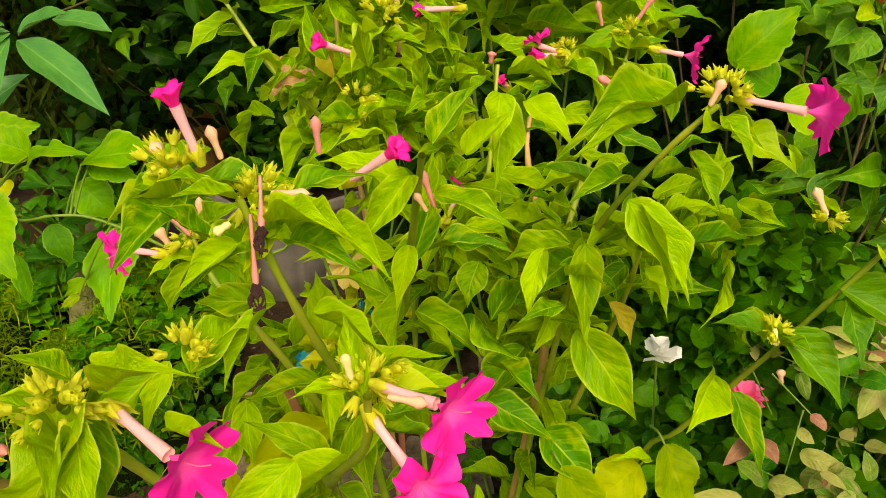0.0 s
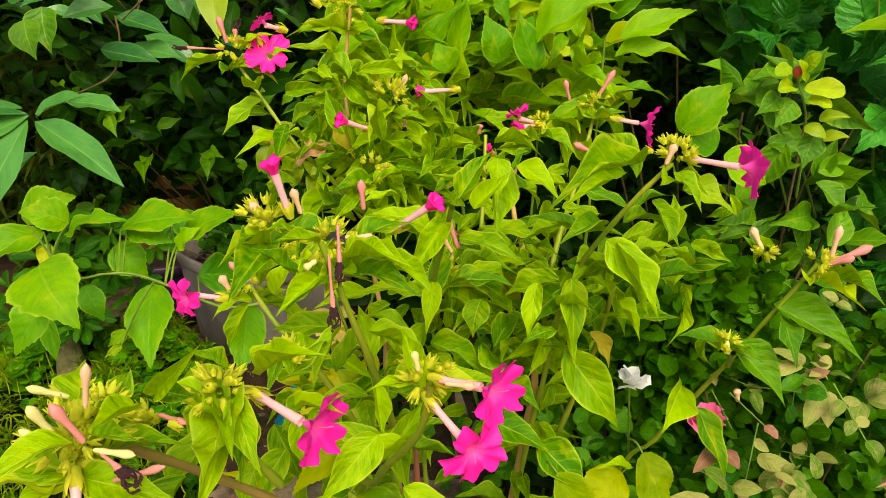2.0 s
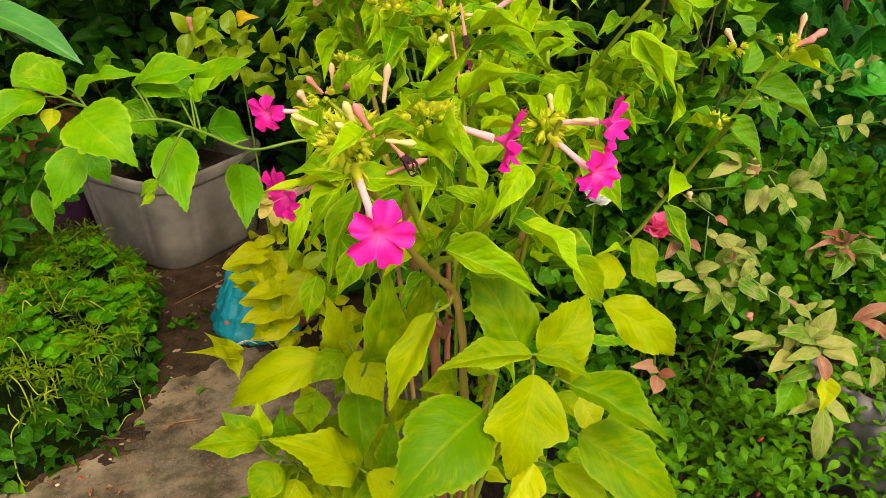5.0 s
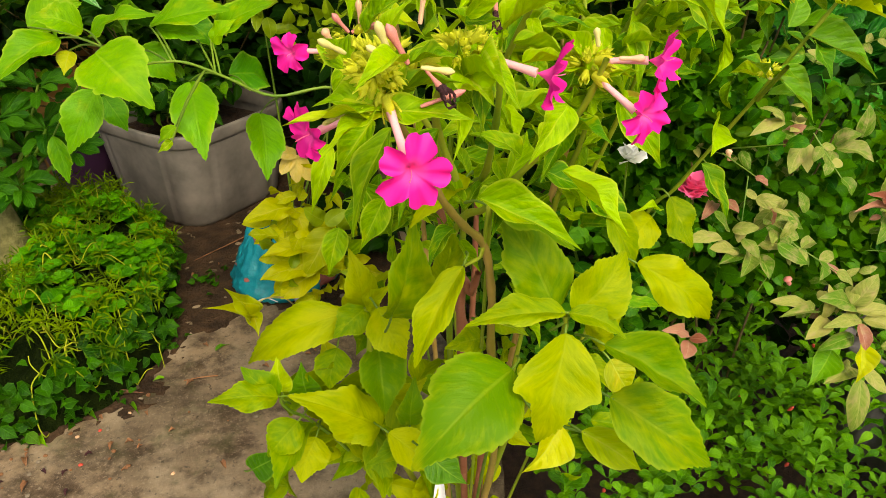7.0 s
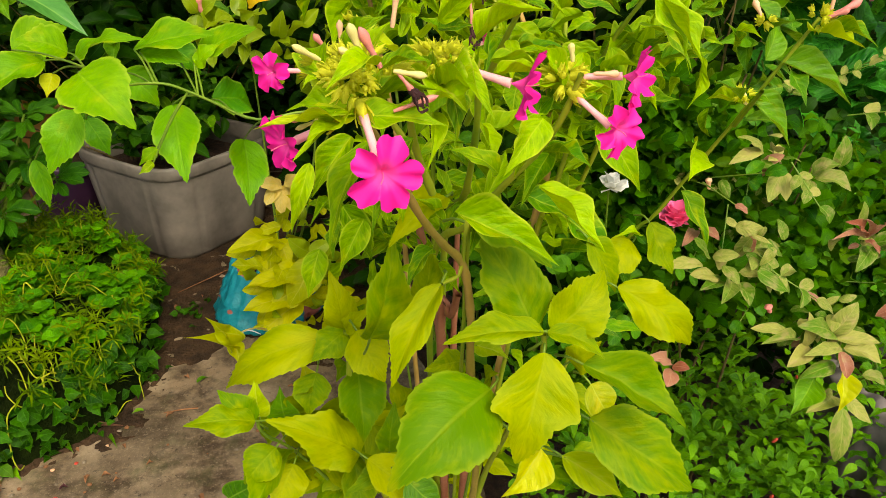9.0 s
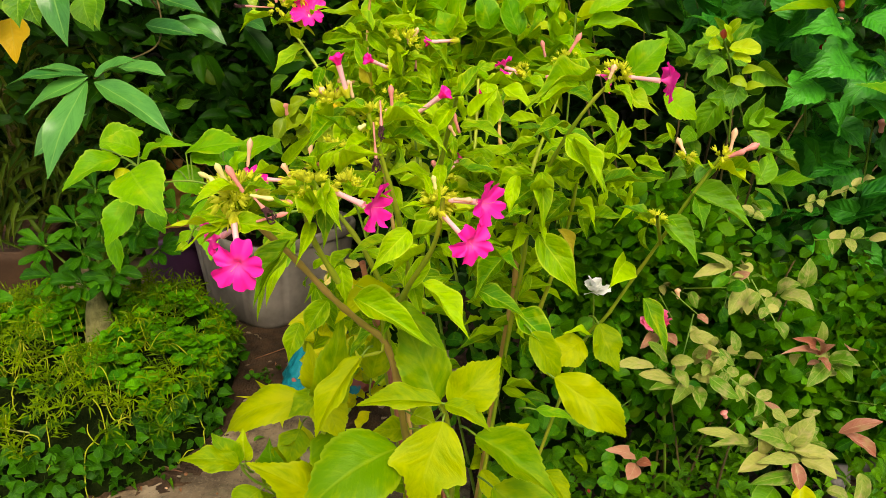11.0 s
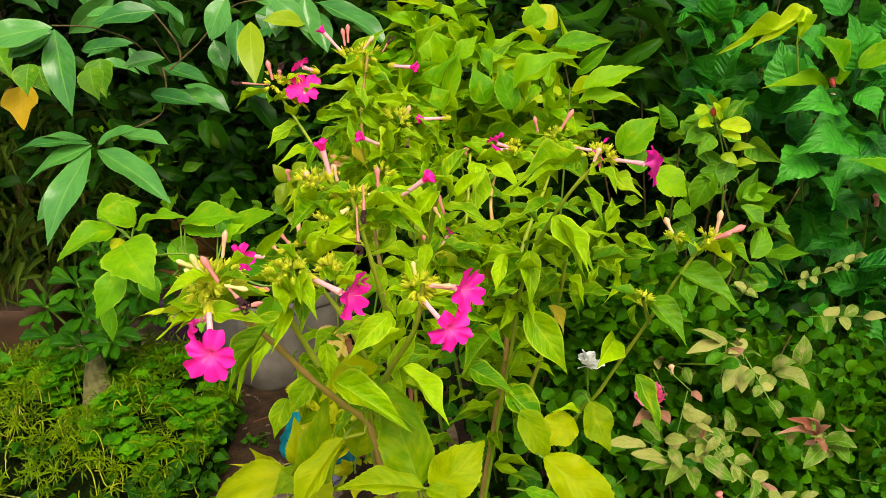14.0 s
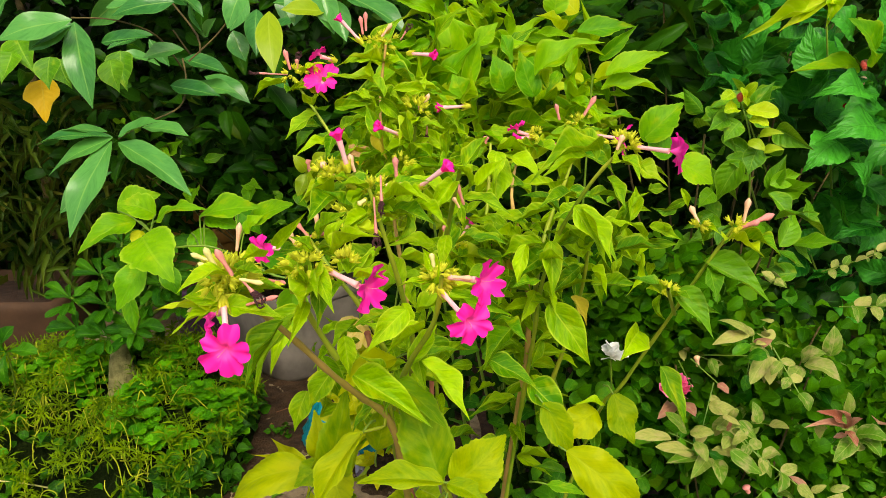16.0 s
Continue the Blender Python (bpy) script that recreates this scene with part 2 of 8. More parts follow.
M_PETAL = petal_material("magenta_petal", (1.0, 0.016, 0.37), (1.0, 0.09, 0.46))
M_TUBE = plain_material("flower_tube", (0.88, 0.40, 0.48), (0.90, 0.60, 0.58), 40.0, 0.5, 0.1, 0.3)
M_BUD = plain_material("bud_skin", (0.80, 0.42, 0.28), (0.86, 0.62, 0.36), 30.0, 0.5, 0.1, 0.3)
M_BUDPINK = plain_material("pink_bud_skin", (0.70, 0.20, 0.20), (0.80, 0.36, 0.30), 30.0, 0.5, 0.1, 0.3)
M_BUDCREAM = plain_material("cream_bud_skin", (0.72, 0.66, 0.20), (0.86, 0.76, 0.36), 30.0, 0.5, 0.1, 0.3)
M_WITHER = plain_material("withered_petal", (0.035, 0.010, 0.014), (0.12, 0.03, 0.035), 90.0, 0.8, 0.8)
M_STAMEN = plain_material("stamen", (0.80, 0.04, 0.25), (0.90, 0.20, 0.30), 60.0, 0.5, 0.0)
M_STEM = plain_material("stem_skin", (0.14, 0.26, 0.008), (0.32, 0.34, 0.02), 16.0, 0.55, 0.25)
M_STEMTAN = plain_material("tan_stem", (0.20, 0.17, 0.018), (0.40, 0.25, 0.07), 12.0, 0.55, 0.25)
M_STEMPINK = plain_material("pinkish_stem", (0.34, 0.20, 0.045), (0.54, 0.34, 0.11), 16.0, 0.55, 0.25)
M_STEMRED = plain_material("reddish_stem", (0.24, 0.07, 0.040), (0.42, 0.17, 0.10), 16.0, 0.6, 0.35)
M_STEMGREEN = plain_material("green_stem", (0.07, 0.16, 0.012), (0.18, 0.27, 0.02), 30.0, 0.5, 0.2)
M_TWIG = plain_material("bark_twig", (0.04, 0.028, 0.008), (0.14, 0.10, 0.025), 40.0, 0.8, 0.6)
M_ROSEPETAL = petal_material("rose_petal", (1.0, 0.20, 0.46), (1.0, 0.28, 0.50))
M_WHITEPETAL = petal_material("white_petal", (0.88, 0.88, 0.86), (0.86, 0.86, 0.76))
M_REDPETAL = petal_material("red_petal", (0.60, 0.012, 0.018), (0.45, 0.01, 0.02))
M_REDBUD = plain_material("red_bud", (0.34, 0.02, 0.02), (0.62, 0.09, 0.05), 60.0, 0.5, 0.1)
# white plastic with grime mottling, greyed so its shade is in the colour
M_POT = plain_material("shaded_white_plastic", (0.085, 0.074, 0.062), (0.28, 0.245, 0.21), 7.0, 0.42, 0.08)
M_POTPURPLE = plain_material("purple_plastic", (0.020, 0.006, 0.022), (0.045, 0.015, 0.042), 8.0, 0.45, 0.1)
# clay lowered in tone so the trough's shade sits in the colour
M_SHADETERRA = plain_material("terracotta", (0.034, 0.014, 0.005), (0.066, 0.030, 0.011), 14.0, 0.8, 0.35)
M_ORANGE = plain_material("ochre_clay", (0.30, 0.13, 0.03), (0.42, 0.22, 0.06), 12.0, 0.8, 0.35)
M_SOIL = plain_material("potting_soil", (0.032, 0.014, 0.008), (0.095, 0.046, 0.026), 60.0, 0.95, 1.0, dist=0.02)
M_WETSOIL = plain_material("wet_soil", (0.014, 0.007, 0.003), (0.078, 0.041, 0.019), 22.0, 0.8, 0.8, dist=0.012, spec=0.25)
# mound soil near-black: the shade between its plants is put into the colour
M_SHADESOIL = plain_material("shade_dark_soil", (0.004, 0.010, 0.001), (0.014, 0.024, 0.003), 40.0, 0.95, 1.0, dist=0.02, spec=0.05)
M_STONE = plain_material("pebble", (0.10, 0.075, 0.05), (0.30, 0.24, 0.17), 60.0, 0.8, 0.4)
M_DRY = plain_material("dead_leaf", (0.14, 0.05, 0.02), (0.34, 0.16, 0.07), 50.0, 0.8, 0.5)
M_DRYTAN = plain_material("dry_tan_leaf", (0.34, 0.17, 0.06), (0.60, 0.36, 0.15), 12.0, 0.7, 0.5, 0.2)
M_BARKRED = plain_material("red_bark", (0.12, 0.045, 0.025), (0.30, 0.14, 0.08), 30.0, 0.8, 0.7)
M_CAUDEX = plain_material("grey_bark", (0.10, 0.095, 0.025), (0.32, 0.29, 0.11), 45.0, 0.85, 0.8, dist=0.01)
M_PAPER = plain_material("white_paper", (0.72, 0.70, 0.74), (0.82, 0.80, 0.84), 30.0, 0.7, 0.1)
M_LAV = plain_material("lavender_plastic", (0.36, 0.30, 0.46), (0.46, 0.40, 0.56), 14.0, 0.45, 0.2)
M_GREYSACK = plain_material("grey_polythene", (0.10, 0.09, 0.09), (0.22, 0.19, 0.19), 12.0, 0.6, 0.3, spec=0.15)
M_WALL = plain_material("dark_backing_wall", (0.05, 0.055, 0.045), (0.12, 0.11, 0.09), 3.0, 0.9, 0.6)


def teal_material():
    """Teal sack plastic with worn brick-red patches."""
    m, ns, ls, p = nodes_of("teal_sack")
    place = ns.new("ShaderNodeTexCoord").outputs["Object"]
    big, fine = noisy(ns, ls, 13.0, 2.0, place), noisy(ns, ls, 60.0, 3.0, place)
    col = blend(ns, ls, fine, (0.0, 0.13, 0.18), (0.002, 0.28, 0.33))
    col = blend(ns, ls, ramp(ns, ls, big, 0.60, 0.63), col, (0.34, 0.10, 0.08))
    ls.new(col, p.inputs["Base Color"])
    p.inputs["Roughness"].default_value, p.inputs["Specular IOR Level"].default_value = 0.45, 0.25
    bp = ns.new("ShaderNodeBump")
    bp.inputs["Strength"].default_value, bp.inputs["Distance"].default_value = 0.7, 0.01
    ls.new(noisy(ns, ls, 30.0, 3.0, place), bp.inputs["Height"])
    ls.new(bp.outputs[0], p.inputs["Normal"])
    return m


def concrete_material():
    """An old cement path: sand grains, damp dark blotches, moss and reddish earth."""
    m, ns, ls, p = nodes_of("old_cement")
    place = ns.new("ShaderNodeTexCoord").outputs["Object"]
    big, mid_, fine = noisy(ns, ls, 3.2, 5.0, place), noisy(ns, ls, 13.0, 6.0, place, 0.7), noisy(ns, ls, 190.0, 4.0, place, 0.75)
    col = blend(ns, ls, ramp(ns, ls, mid_, 0.36, 0.64), (0.055, 0.032, 0.017), (0.25, 0.175, 0.105))
    col = blend(ns, ls, maths(ns, ls, "MULTIPLY", ramp(ns, ls, big, 0.48, 0.62), 0.5), col, (0.034, 0.024, 0.013))
    col = blend(ns, ls, maths(ns, ls, "MULTIPLY", ramp(ns, ls, noisy(ns, ls, 4.5, 6.0, place, 0.65), 0.46, 0.62), 0.6), col, (0.38, 0.29, 0.19))
    col = blend(ns, ls, maths(ns, ls, "MULTIPLY", ramp(ns, ls, fine, 0.52, 0.72), 0.55), col, (0.36, 0.28, 0.19))
    col = blend(ns, ls, maths(ns, ls, "MULTIPLY", ramp(ns, ls, noisy(ns, ls, 90.0, 3.0, place, 0.7), 0.60, 0.70), 0.7), col, (0.022, 0.016, 0.010))
    col = blend(ns, ls, maths(ns, ls, "MULTIPLY", ramp(ns, ls, noisy(ns, ls, 6.0, 6.0, place, 0.7), 0.52, 0.66), 0.55), col, (0.060, 0.066, 0.020))
    ls.new(col, p.inputs["Base Color"])
    ls.new(maths(ns, ls, "ADD", maths(ns, ls, "MULTIPLY", mid_, 0.4), 0.4), p.inputs["Roughness"])
    bp = ns.new("ShaderNodeBump")
    bp.inputs["Strength"].default_value, bp.inputs["Distance"].default_value = 0.5, 0.003
    ls.new(maths(ns, ls, "ADD", fine, maths(ns, ls, "MULTIPLY", mid_, 0.8)), bp.inputs["Height"])
    ls.new(bp.outputs[0], p.inputs["Normal"])
    return m


M_TEAL, M_CONCRETE = teal_material(), concrete_material()

# ---- building blocks ----
rng = random.Random(7)
BASIS = {}


def thing(name, at, label, category, group="", kind=""):
    """An empty at a thing's base, which parents its parts."""
    ob = new(name)
    ob.empty_display_size = 0.05
    ob.location = at
    BASIS[ob.name] = Matrix.Translation(at)
    return tagged(ob, label, category, group, kind)


def link(name, mesh, parent, m, label=""):
    """One mesh object under a thing or a part, at the world pose m."""
    ob = new(name, mesh)
    if parent is not None:
        ob.parent = parent
        ob.matrix_basis = BASIS[parent.name].inverted() @ m
    else:
        ob.matrix_basis = m
    BASIS[ob.name] = m
    return tagged(ob, label)


def mesh_of(name, bm, material, smooth=True):
    bmesh.ops.recalc_face_normals(bm, faces=bm.faces[:])
    me = bpy.data.meshes.new(name)
    bm.to_mesh(me)
    bm.free()
    me.materials.append(material)
    if smooth:
        me.polygons.foreach_set("use_smooth", [True] * len(me.polygons))
    return me


def part(name, bm, material, parent, label="", m=None):
    return link(name, mesh_of(name, bm, material), parent, m or Matrix.Identity(4), label)


def grid_mesh(name, points, uvs, nu, nv, material, closed=False):
    """A smooth sheet of nu x nv points with UVs (closed: the rows are rings)."""
    faces = []
    for j in range(nv - 1):
        for i in range(nu if closed else nu - 1):
            k = (i + 1) % nu
            faces.append((j * nu + i, j * nu + k, (j + 1) * nu + k, (j + 1) * nu + i))
    me = bpy.data.meshes.new(name)
    me.from_pydata(points, [], faces)
    layer = me.uv_layers.new(name="UVMap")
    for f in me.polygons:
        for li in f.loop_indices:
            layer.data[li].uv = uvs[me.loops[li].vertex_index]
    me.polygons.foreach_set("use_smooth", [True] * len(me.polygons))
    me.materials.append(material)
    return me


def bell(v, a, b):
    """v^a (1-v)^b, scaled to a peak of 1."""
    top = a / (a + b)
    return (v ** a) * ((1 - v) ** b) / ((top ** a) * ((1 - top) ** b))


def ease(v, lo, hi):
    t = min(max((v - lo) / (hi - lo), 0.0), 1.0)
    return t * t * (3 - 2 * t)


def leaf_outline(kind, v):
    """Half-width of a leaf at v along its midrib, 1 at the widest."""
    v = min(max(v, 0.0), 1.0)
    if kind == "ovate":
        # a rounded base and long, hollow-sided tip
        return bell(v, 0.55, 1.05) * (1 - 0.48 * ease(v, 0.48, 0.86))
    if kind == "drip":
        # broad shoulders near the stalk, then a drawn-out tip
        return bell(v, 0.56, 0.85) * (1 - 0.42 * ease(v, 0.54, 0.90))
    if kind == "heart":
        return bell(v, 0.5, 0.85) * (1 - 0.42 * ease(v, 0.46, 0.68)) * 1.06
    if kind == "lobed":
        # two side lobes, then a long middle one
        if v < 0.46:
            return (v / 0.46) ** 0.45
        return (1 - 0.46 * ease(v, 0.46, 0.60)) * (1 - max(0, v - 0.55) / 0.45) ** 0.85
    if kind == "broad":
        return bell(v, 0.52, 0.85)
    if kind == "lance":
        return bell(v, 0.80, 0.90)
    if kind == "leathery":
        return bell(v, 0.95, 1.0) * (1 - 0.22 * ease(v, 0.70, 0.97))
    if kind == "oval":
        return bell(v, 0.52, 0.48)
    if kind == "spoon":
        return max(bell(v, 1.6, 0.55), 0.10 * (1 - v))
    if kind == "strap":
        return (0.35 + 0.65 * math.sin(math.pi * min(v + 0.15, 1) ** 0.6)) * (1 - v ** 4)
    return math.sin(math.pi * v)


def leaf_points(kind, seed, nu=5, nv=11, fold=0.25, arch=0.10, wave=0.05, teeth=0.0, curl=0.0, lobes=0.0, nick=0.0, droop=None):
    """A leaf of length 1 along y and width 1, folded at the midrib, arched, waved and quilted."""
    r = random.Random(seed)
    pts, uvs = [], []
    ph, sway, twist = r.uniform(0, 6.28), r.uniform(-0.08, 0.08), r.uniform(-0.5, 0.5)
    droop = r.uniform(0.0, 0.10) if droop is None else droop
    cut, cut_side = r.uniform(0.45, 0.7), r.choice((-1, 1))
    for j in range(nv):
        s = j / (nv - 1)
        v = 0.45 * s + 0.55 * (1 - math.cos(math.pi * s)) / 2
        w = max(leaf_outline(kind, v), 0.012)
        w *= 1 + lobes * math.sin(v * 17 + ph) * (1 - v)
        if j % 4 == 0:
            bite = (r.uniform(0.3, 1.3), r.uniform(0.3, 1.3))
        for i in range(nu):
            u = i / (nu - 1) * 2 - 1
            edge = abs(u)
            w_ = w
            w = w * (1 - nick * math.exp(-((v - cut) / 0.05) ** 2)) if u * cut_side > 0 else w
            # forward-pointing teeth of uneven depth
            tooth = teeth * 2.2 * ((j % 4) / 3 - 0.5) * bite[u > 0] if edge > 0.9 and 1 < j < nv - 2 else 0
            x = u * w * 0.5 * (1 + tooth / max(w, 0.3))
            z = fold * edge * w * 0.5 + arch * 4 * v * (1 - v) - droop * max(0, v - 0.4) ** 2 * 4
            z += wave * edge ** 1.3 * math.sin(v * 11 + ph + (1.7 if u > 0 else 0)) * w
            z += 0.7 * wave * noise.noise((u * 2.2, v * 5.0, seed * 3.7)) * w * (1 - 0.6 * edge)
            z -= curl * edge ** 3 * w
            z += x * twist * (v - 0.3)
            y = v + (0.010 if tooth > 0 else 0)
            w = w_
            pts.append((x + sway * math.sin(v * math.pi), y, z))
            uvs.append(((u + 1) / 2, v))
    return pts, uvs, nu, nv


def leaf_set(name, kind, material, count=5, seed=0, **more):
    """Some slightly different leaves of one kind."""
    out = []
    for k in range(count):
        r = random.Random(seed * 31 + k)
        opts = dict(fold=r.uniform(0.05, 0.5), arch=r.uniform(-0.02, 0.16), wave=r.uniform(0.02, 0.09))
        opts.update({a: (r.uniform(*b) if isinstance(b, tuple) else b) for a, b in more.items()})
        out.append(grid_mesh(name, *leaf_points(kind, seed * 97 + k, **opts), material))
    return out


def leaf_pose(base, tip, width, face=(0, -0.55, 0.85), roll=0.0):
    base, tip = Vector(base), Vector(tip)
    y = tip - base
    length = max(y.length, 1e-4)
    y = y / length
    n = Vector(face)
    n = n - y * n.dot(y)
    if n.length < 1e-3:
        n = Vector((1, 0, 0)) - y * y.x
    n.normalize()
    x = y.cross(n)
    rot = Matrix((x, y, n)).transposed().to_4x4()
    return Matrix.Translation(base) @ rot @ Matrix.Rotation(radians(roll), 4, "Y") @ Matrix.Diagonal((width, length, length * 0.9, 1))


def leaf(parent, kinds, base, tip, width, roll=0.0, face=(0, -0.55, 0.85), label=""):
    return link("leaf", kinds[rng.randrange(len(kinds))], parent, leaf_pose(base, tip, width, face, roll), label)


def smooth_line(pts, k=5):
    pts = [Vector(p) for p in pts]
    if len(pts) < 3:
        return pts
    out = []
    for i in range(len(pts) - 1):
        a, b, c, d = pts[max(i - 1, 0)], pts[i], pts[i + 1], pts[min(i + 2, len(pts) - 1)]
        for j in range(k):
            t = j / k
            out.append(0.5 * ((2 * b) + (c - a) * t + (2 * a - 5 * b + 4 * c - d) * t * t + (3 * b - a - 3 * c + d) * t ** 3))
    return out + [pts[-1]]


def tube_mesh(name, pts, r0, r1, material, sides=7, knots=0.0):
    pts = smooth_line(pts)
    verts, uvs = [], []
    up = Vector((0.3, 0.9, 0.2))
    for i, p in enumerate(pts):
        d = (pts[min(i + 1, len(pts) - 1)] - pts[max(i - 1, 0)])
        d = d.normalized() if d.length > 1e-6 else Vector((0, 0, 1))
        x = d.cross(up)
        x = x.normalized() if x.length > 1e-4 else Vector((1, 0, 0))
        y = d.cross(x).normalized()
        t = i / (len(pts) - 1)
        r = r0 + (r1 - r0) * t
        if knots:
            r *= 1 + knots * max(0, math.cos(i * 2.1)) ** 6
        for k in range(sides):
            a = k * 2 * math.pi / sides
            verts.append(tuple(p + (x * math.cos(a) + y * math.sin(a)) * r))
            uvs.append((k / sides, t))
    return grid_mesh(name, verts, uvs, sides, len(pts), material, closed=True)


def stem(parent, pts, r0, r1, material, name="stem", label=""):
    return link(name, tube_mesh(name, pts, r0, r1, material, knots=0.22), parent, Matrix.Identity(4), label)


def lathe_mesh(name, profile, material, sides=10, wobble=0.0, seed=0):
    """Rings (radius, y) about the y axis."""
    r = random.Random(seed)
    verts, uvs = [], []
    for j, (rad, y) in enumerate(profile):
        for k in range(sides):
            a = k * 2 * math.pi / sides
            q = rad * (1 + r.uniform(-wobble, wobble))
            verts.append((q * math.cos(a), y, q * math.sin(a)))
            uvs.append((k / sides, j / (len(profile) - 1)))
    return grid_mesh(name, verts, uvs, sides, len(profile), material, closed=True)


def axis_pose(base, tip, radius):
    return leaf_pose(base, tip, 1, (0.2, -0.4, 0.9)) @ Matrix.Diagonal((1, 1, 1 / (0.9 * (Vector(tip) - Vector(base)).length), 1)) @ Matrix.Diagonal((radius, 1, radius, 1))


def open_face_mesh(seed, ruffle=0.10, cup=0.0):
    """The open face of a flower: five notched, ruffled lobes round a throat, facing +y, radius 1."""
    r = random.Random(seed)
    n, rings = 70, (0.01, 0.15, 0.20, 0.34, 0.58, 0.80, 0.93, 1.0)
    lobes = [r.uniform(0.80, 1.12) for _ in range(5)]
    tips = [r.uniform(-0.32, 0.16) for _ in range(5)]
    verts, uvs = [], []
    for q in rings:
        for k in range(n):
            a = 2 * math.pi * k / n
            c = math.cos(2.5 * a)
            lob = lobes[int((a + math.pi / 5) // (2 * math.pi / 5)) % 5]
            tip = tips[int((a + math.pi / 5) // (2 * math.pi / 5)) % 5]
            reach = (0.52 + 0.48 * abs(c) ** 0.50 - 0.11 * max(0, abs(c) - 0.93) / 0.07 + 0.012 * math.sin(a * 17 + seed)) * lob
            rad = q * ((1 - q ** 1.5) * 0.9 + q ** 1.5 * reach)
            y = -0.45 * (1 - min(q / 0.36, 1)) ** 1.6 + tip * q ** 2 * abs(c) + ruffle * q ** 3 * (math.sin(a * 10 + seed) + 0.3 * math.sin(a * 19 + 2 * seed)) * 0.8 + cup * q ** 2
            verts.append((rad * math.cos(a), y, rad * math.sin(a)))
            uvs.append((k / n * 8, q))
    return grid_mesh("flower", verts, uvs, n, len(rings), M_PETAL, closed=True)


def crumple_mesh(seed):
    """A half-shut trumpet with a frilled mouth, radius about 0.5, reaching back along -y."""
    r = random.Random(seed)
    n, prof = 30, ((0.12, -1.0), (0.2, -0.7), (0.34, -0.35), (0.5, -0.05), (0.62, 0.12), (0.42, 0.05), (0.15, -0.2))
    verts, uvs = [], []
    for j, (q, y) in enumerate(prof):
        for k in range(n):
            a = 2 * math.pi * k / n
            f = 1 + (0.22 * math.sin(5 * a + seed) + 0.10 * math.sin(11 * a + 2 * seed)) * min(1, q * 1.6)
            verts.append((q * f * math.cos(a), y + 0.16 * q * math.sin(4 * a + seed), q * f * math.sin(a)))
            uvs.append((k / n * 8, min(1, 0.3 + q)))
    return grid_mesh("flower", verts, uvs, n, len(prof), M_PETAL, closed=True)


OPEN_FACES = [open_face_mesh(k, 0.08 + 0.015 * k, 0.05 * k) for k in range(6)]
CRUMPLED = [crumple_mesh(k) for k in range(3)]
TUBE = lathe_mesh("tube", [(0.75, 0), (0.9, 0.1), (0.72, 0.3), (0.78, 0.6), (0.92, 0.85), (1.0, 1.0)], M_TUBE, 9)
STAMENS = tube_mesh("stamen", [(0, -0.2, 0), (0.04, 0.15, -0.05), (0.08, 0.36, -0.16)], 0.012, 0.018, M_STAMEN, 5)
BUDS = {
    "tan": lathe_mesh("bud", [(0.34, 0), (0.46, 0.12), (0.42, 0.4), (0.58, 0.62), (0.82, 0.80), (0.70, 0.90), (0.34, 0.98), (0.06, 1.03)], M_BUD, 9, 0.04, 1),
    "pink": lathe_mesh("bud", [(0.34, 0), (0.46, 0.12), (0.42, 0.4), (0.58, 0.62), (0.82, 0.80), (0.70, 0.90), (0.34, 0.98), (0.06, 1.03)], M_BUDPINK, 9, 0.05, 2),
    "red": lathe_mesh("bud", [(0.4, 0), (0.8, 0.3), (0.9, 0.6), (0.5, 0.9), (0.05, 1.0)], M_REDBUD, 8, 0.06, 4),
    "cream": lathe_mesh("bud", [(0.36, 0), (0.6, 0.2), (0.5, 0.45), (0.72, 0.68), (0.84, 0.82), (0.66, 0.92), (0.30, 0.99), (0.06, 1.03)], M_BUDCREAM, 9, 0.04, 3),
}
def joined_mesh(name, meshes, material):
    """Several meshes as one."""
    bm = bmesh.new()
    for me in meshes:
        bm.from_mesh(me)
    return mesh_of(name, bm, material)


def shrivel_mesh(seed):
    """A shrivelled flower: a crumpled lump with curled dry threads."""
    r = random.Random(seed)
    lump = lathe_mesh("withered_flower", [(0.2, -0.4), (0.7, -0.1), (0.9, 0.2), (0.6, 0.5), (0.15, 0.75)], M_WITHER, 9, 0.5, seed)
    threads = []
    for k in range(6):
        a = r.uniform(0, 6.28)
        c, d = math.cos(a), math.sin(a)
        threads.append(tube_mesh("thread", [(0.3 * c, 0.2, 0.3 * d), (1.1 * c, r.uniform(0.3, 0.8), 1.1 * d), (1.2 * c + r.uniform(-0.6, 0.6), r.uniform(0.6, 1.5), 1.2 * d + r.uniform(-0.6, 0.6)), (r.uniform(-1, 1), r.uniform(0.9, 1.7), r.uniform(-1, 1))], 0.22, 0.10, M_WITHER, 5))
    return joined_mesh("withered_flower", [lump] + threads, M_WITHER)


SHRIVELLED = [shrivel_mesh(k) for k in range(3)]


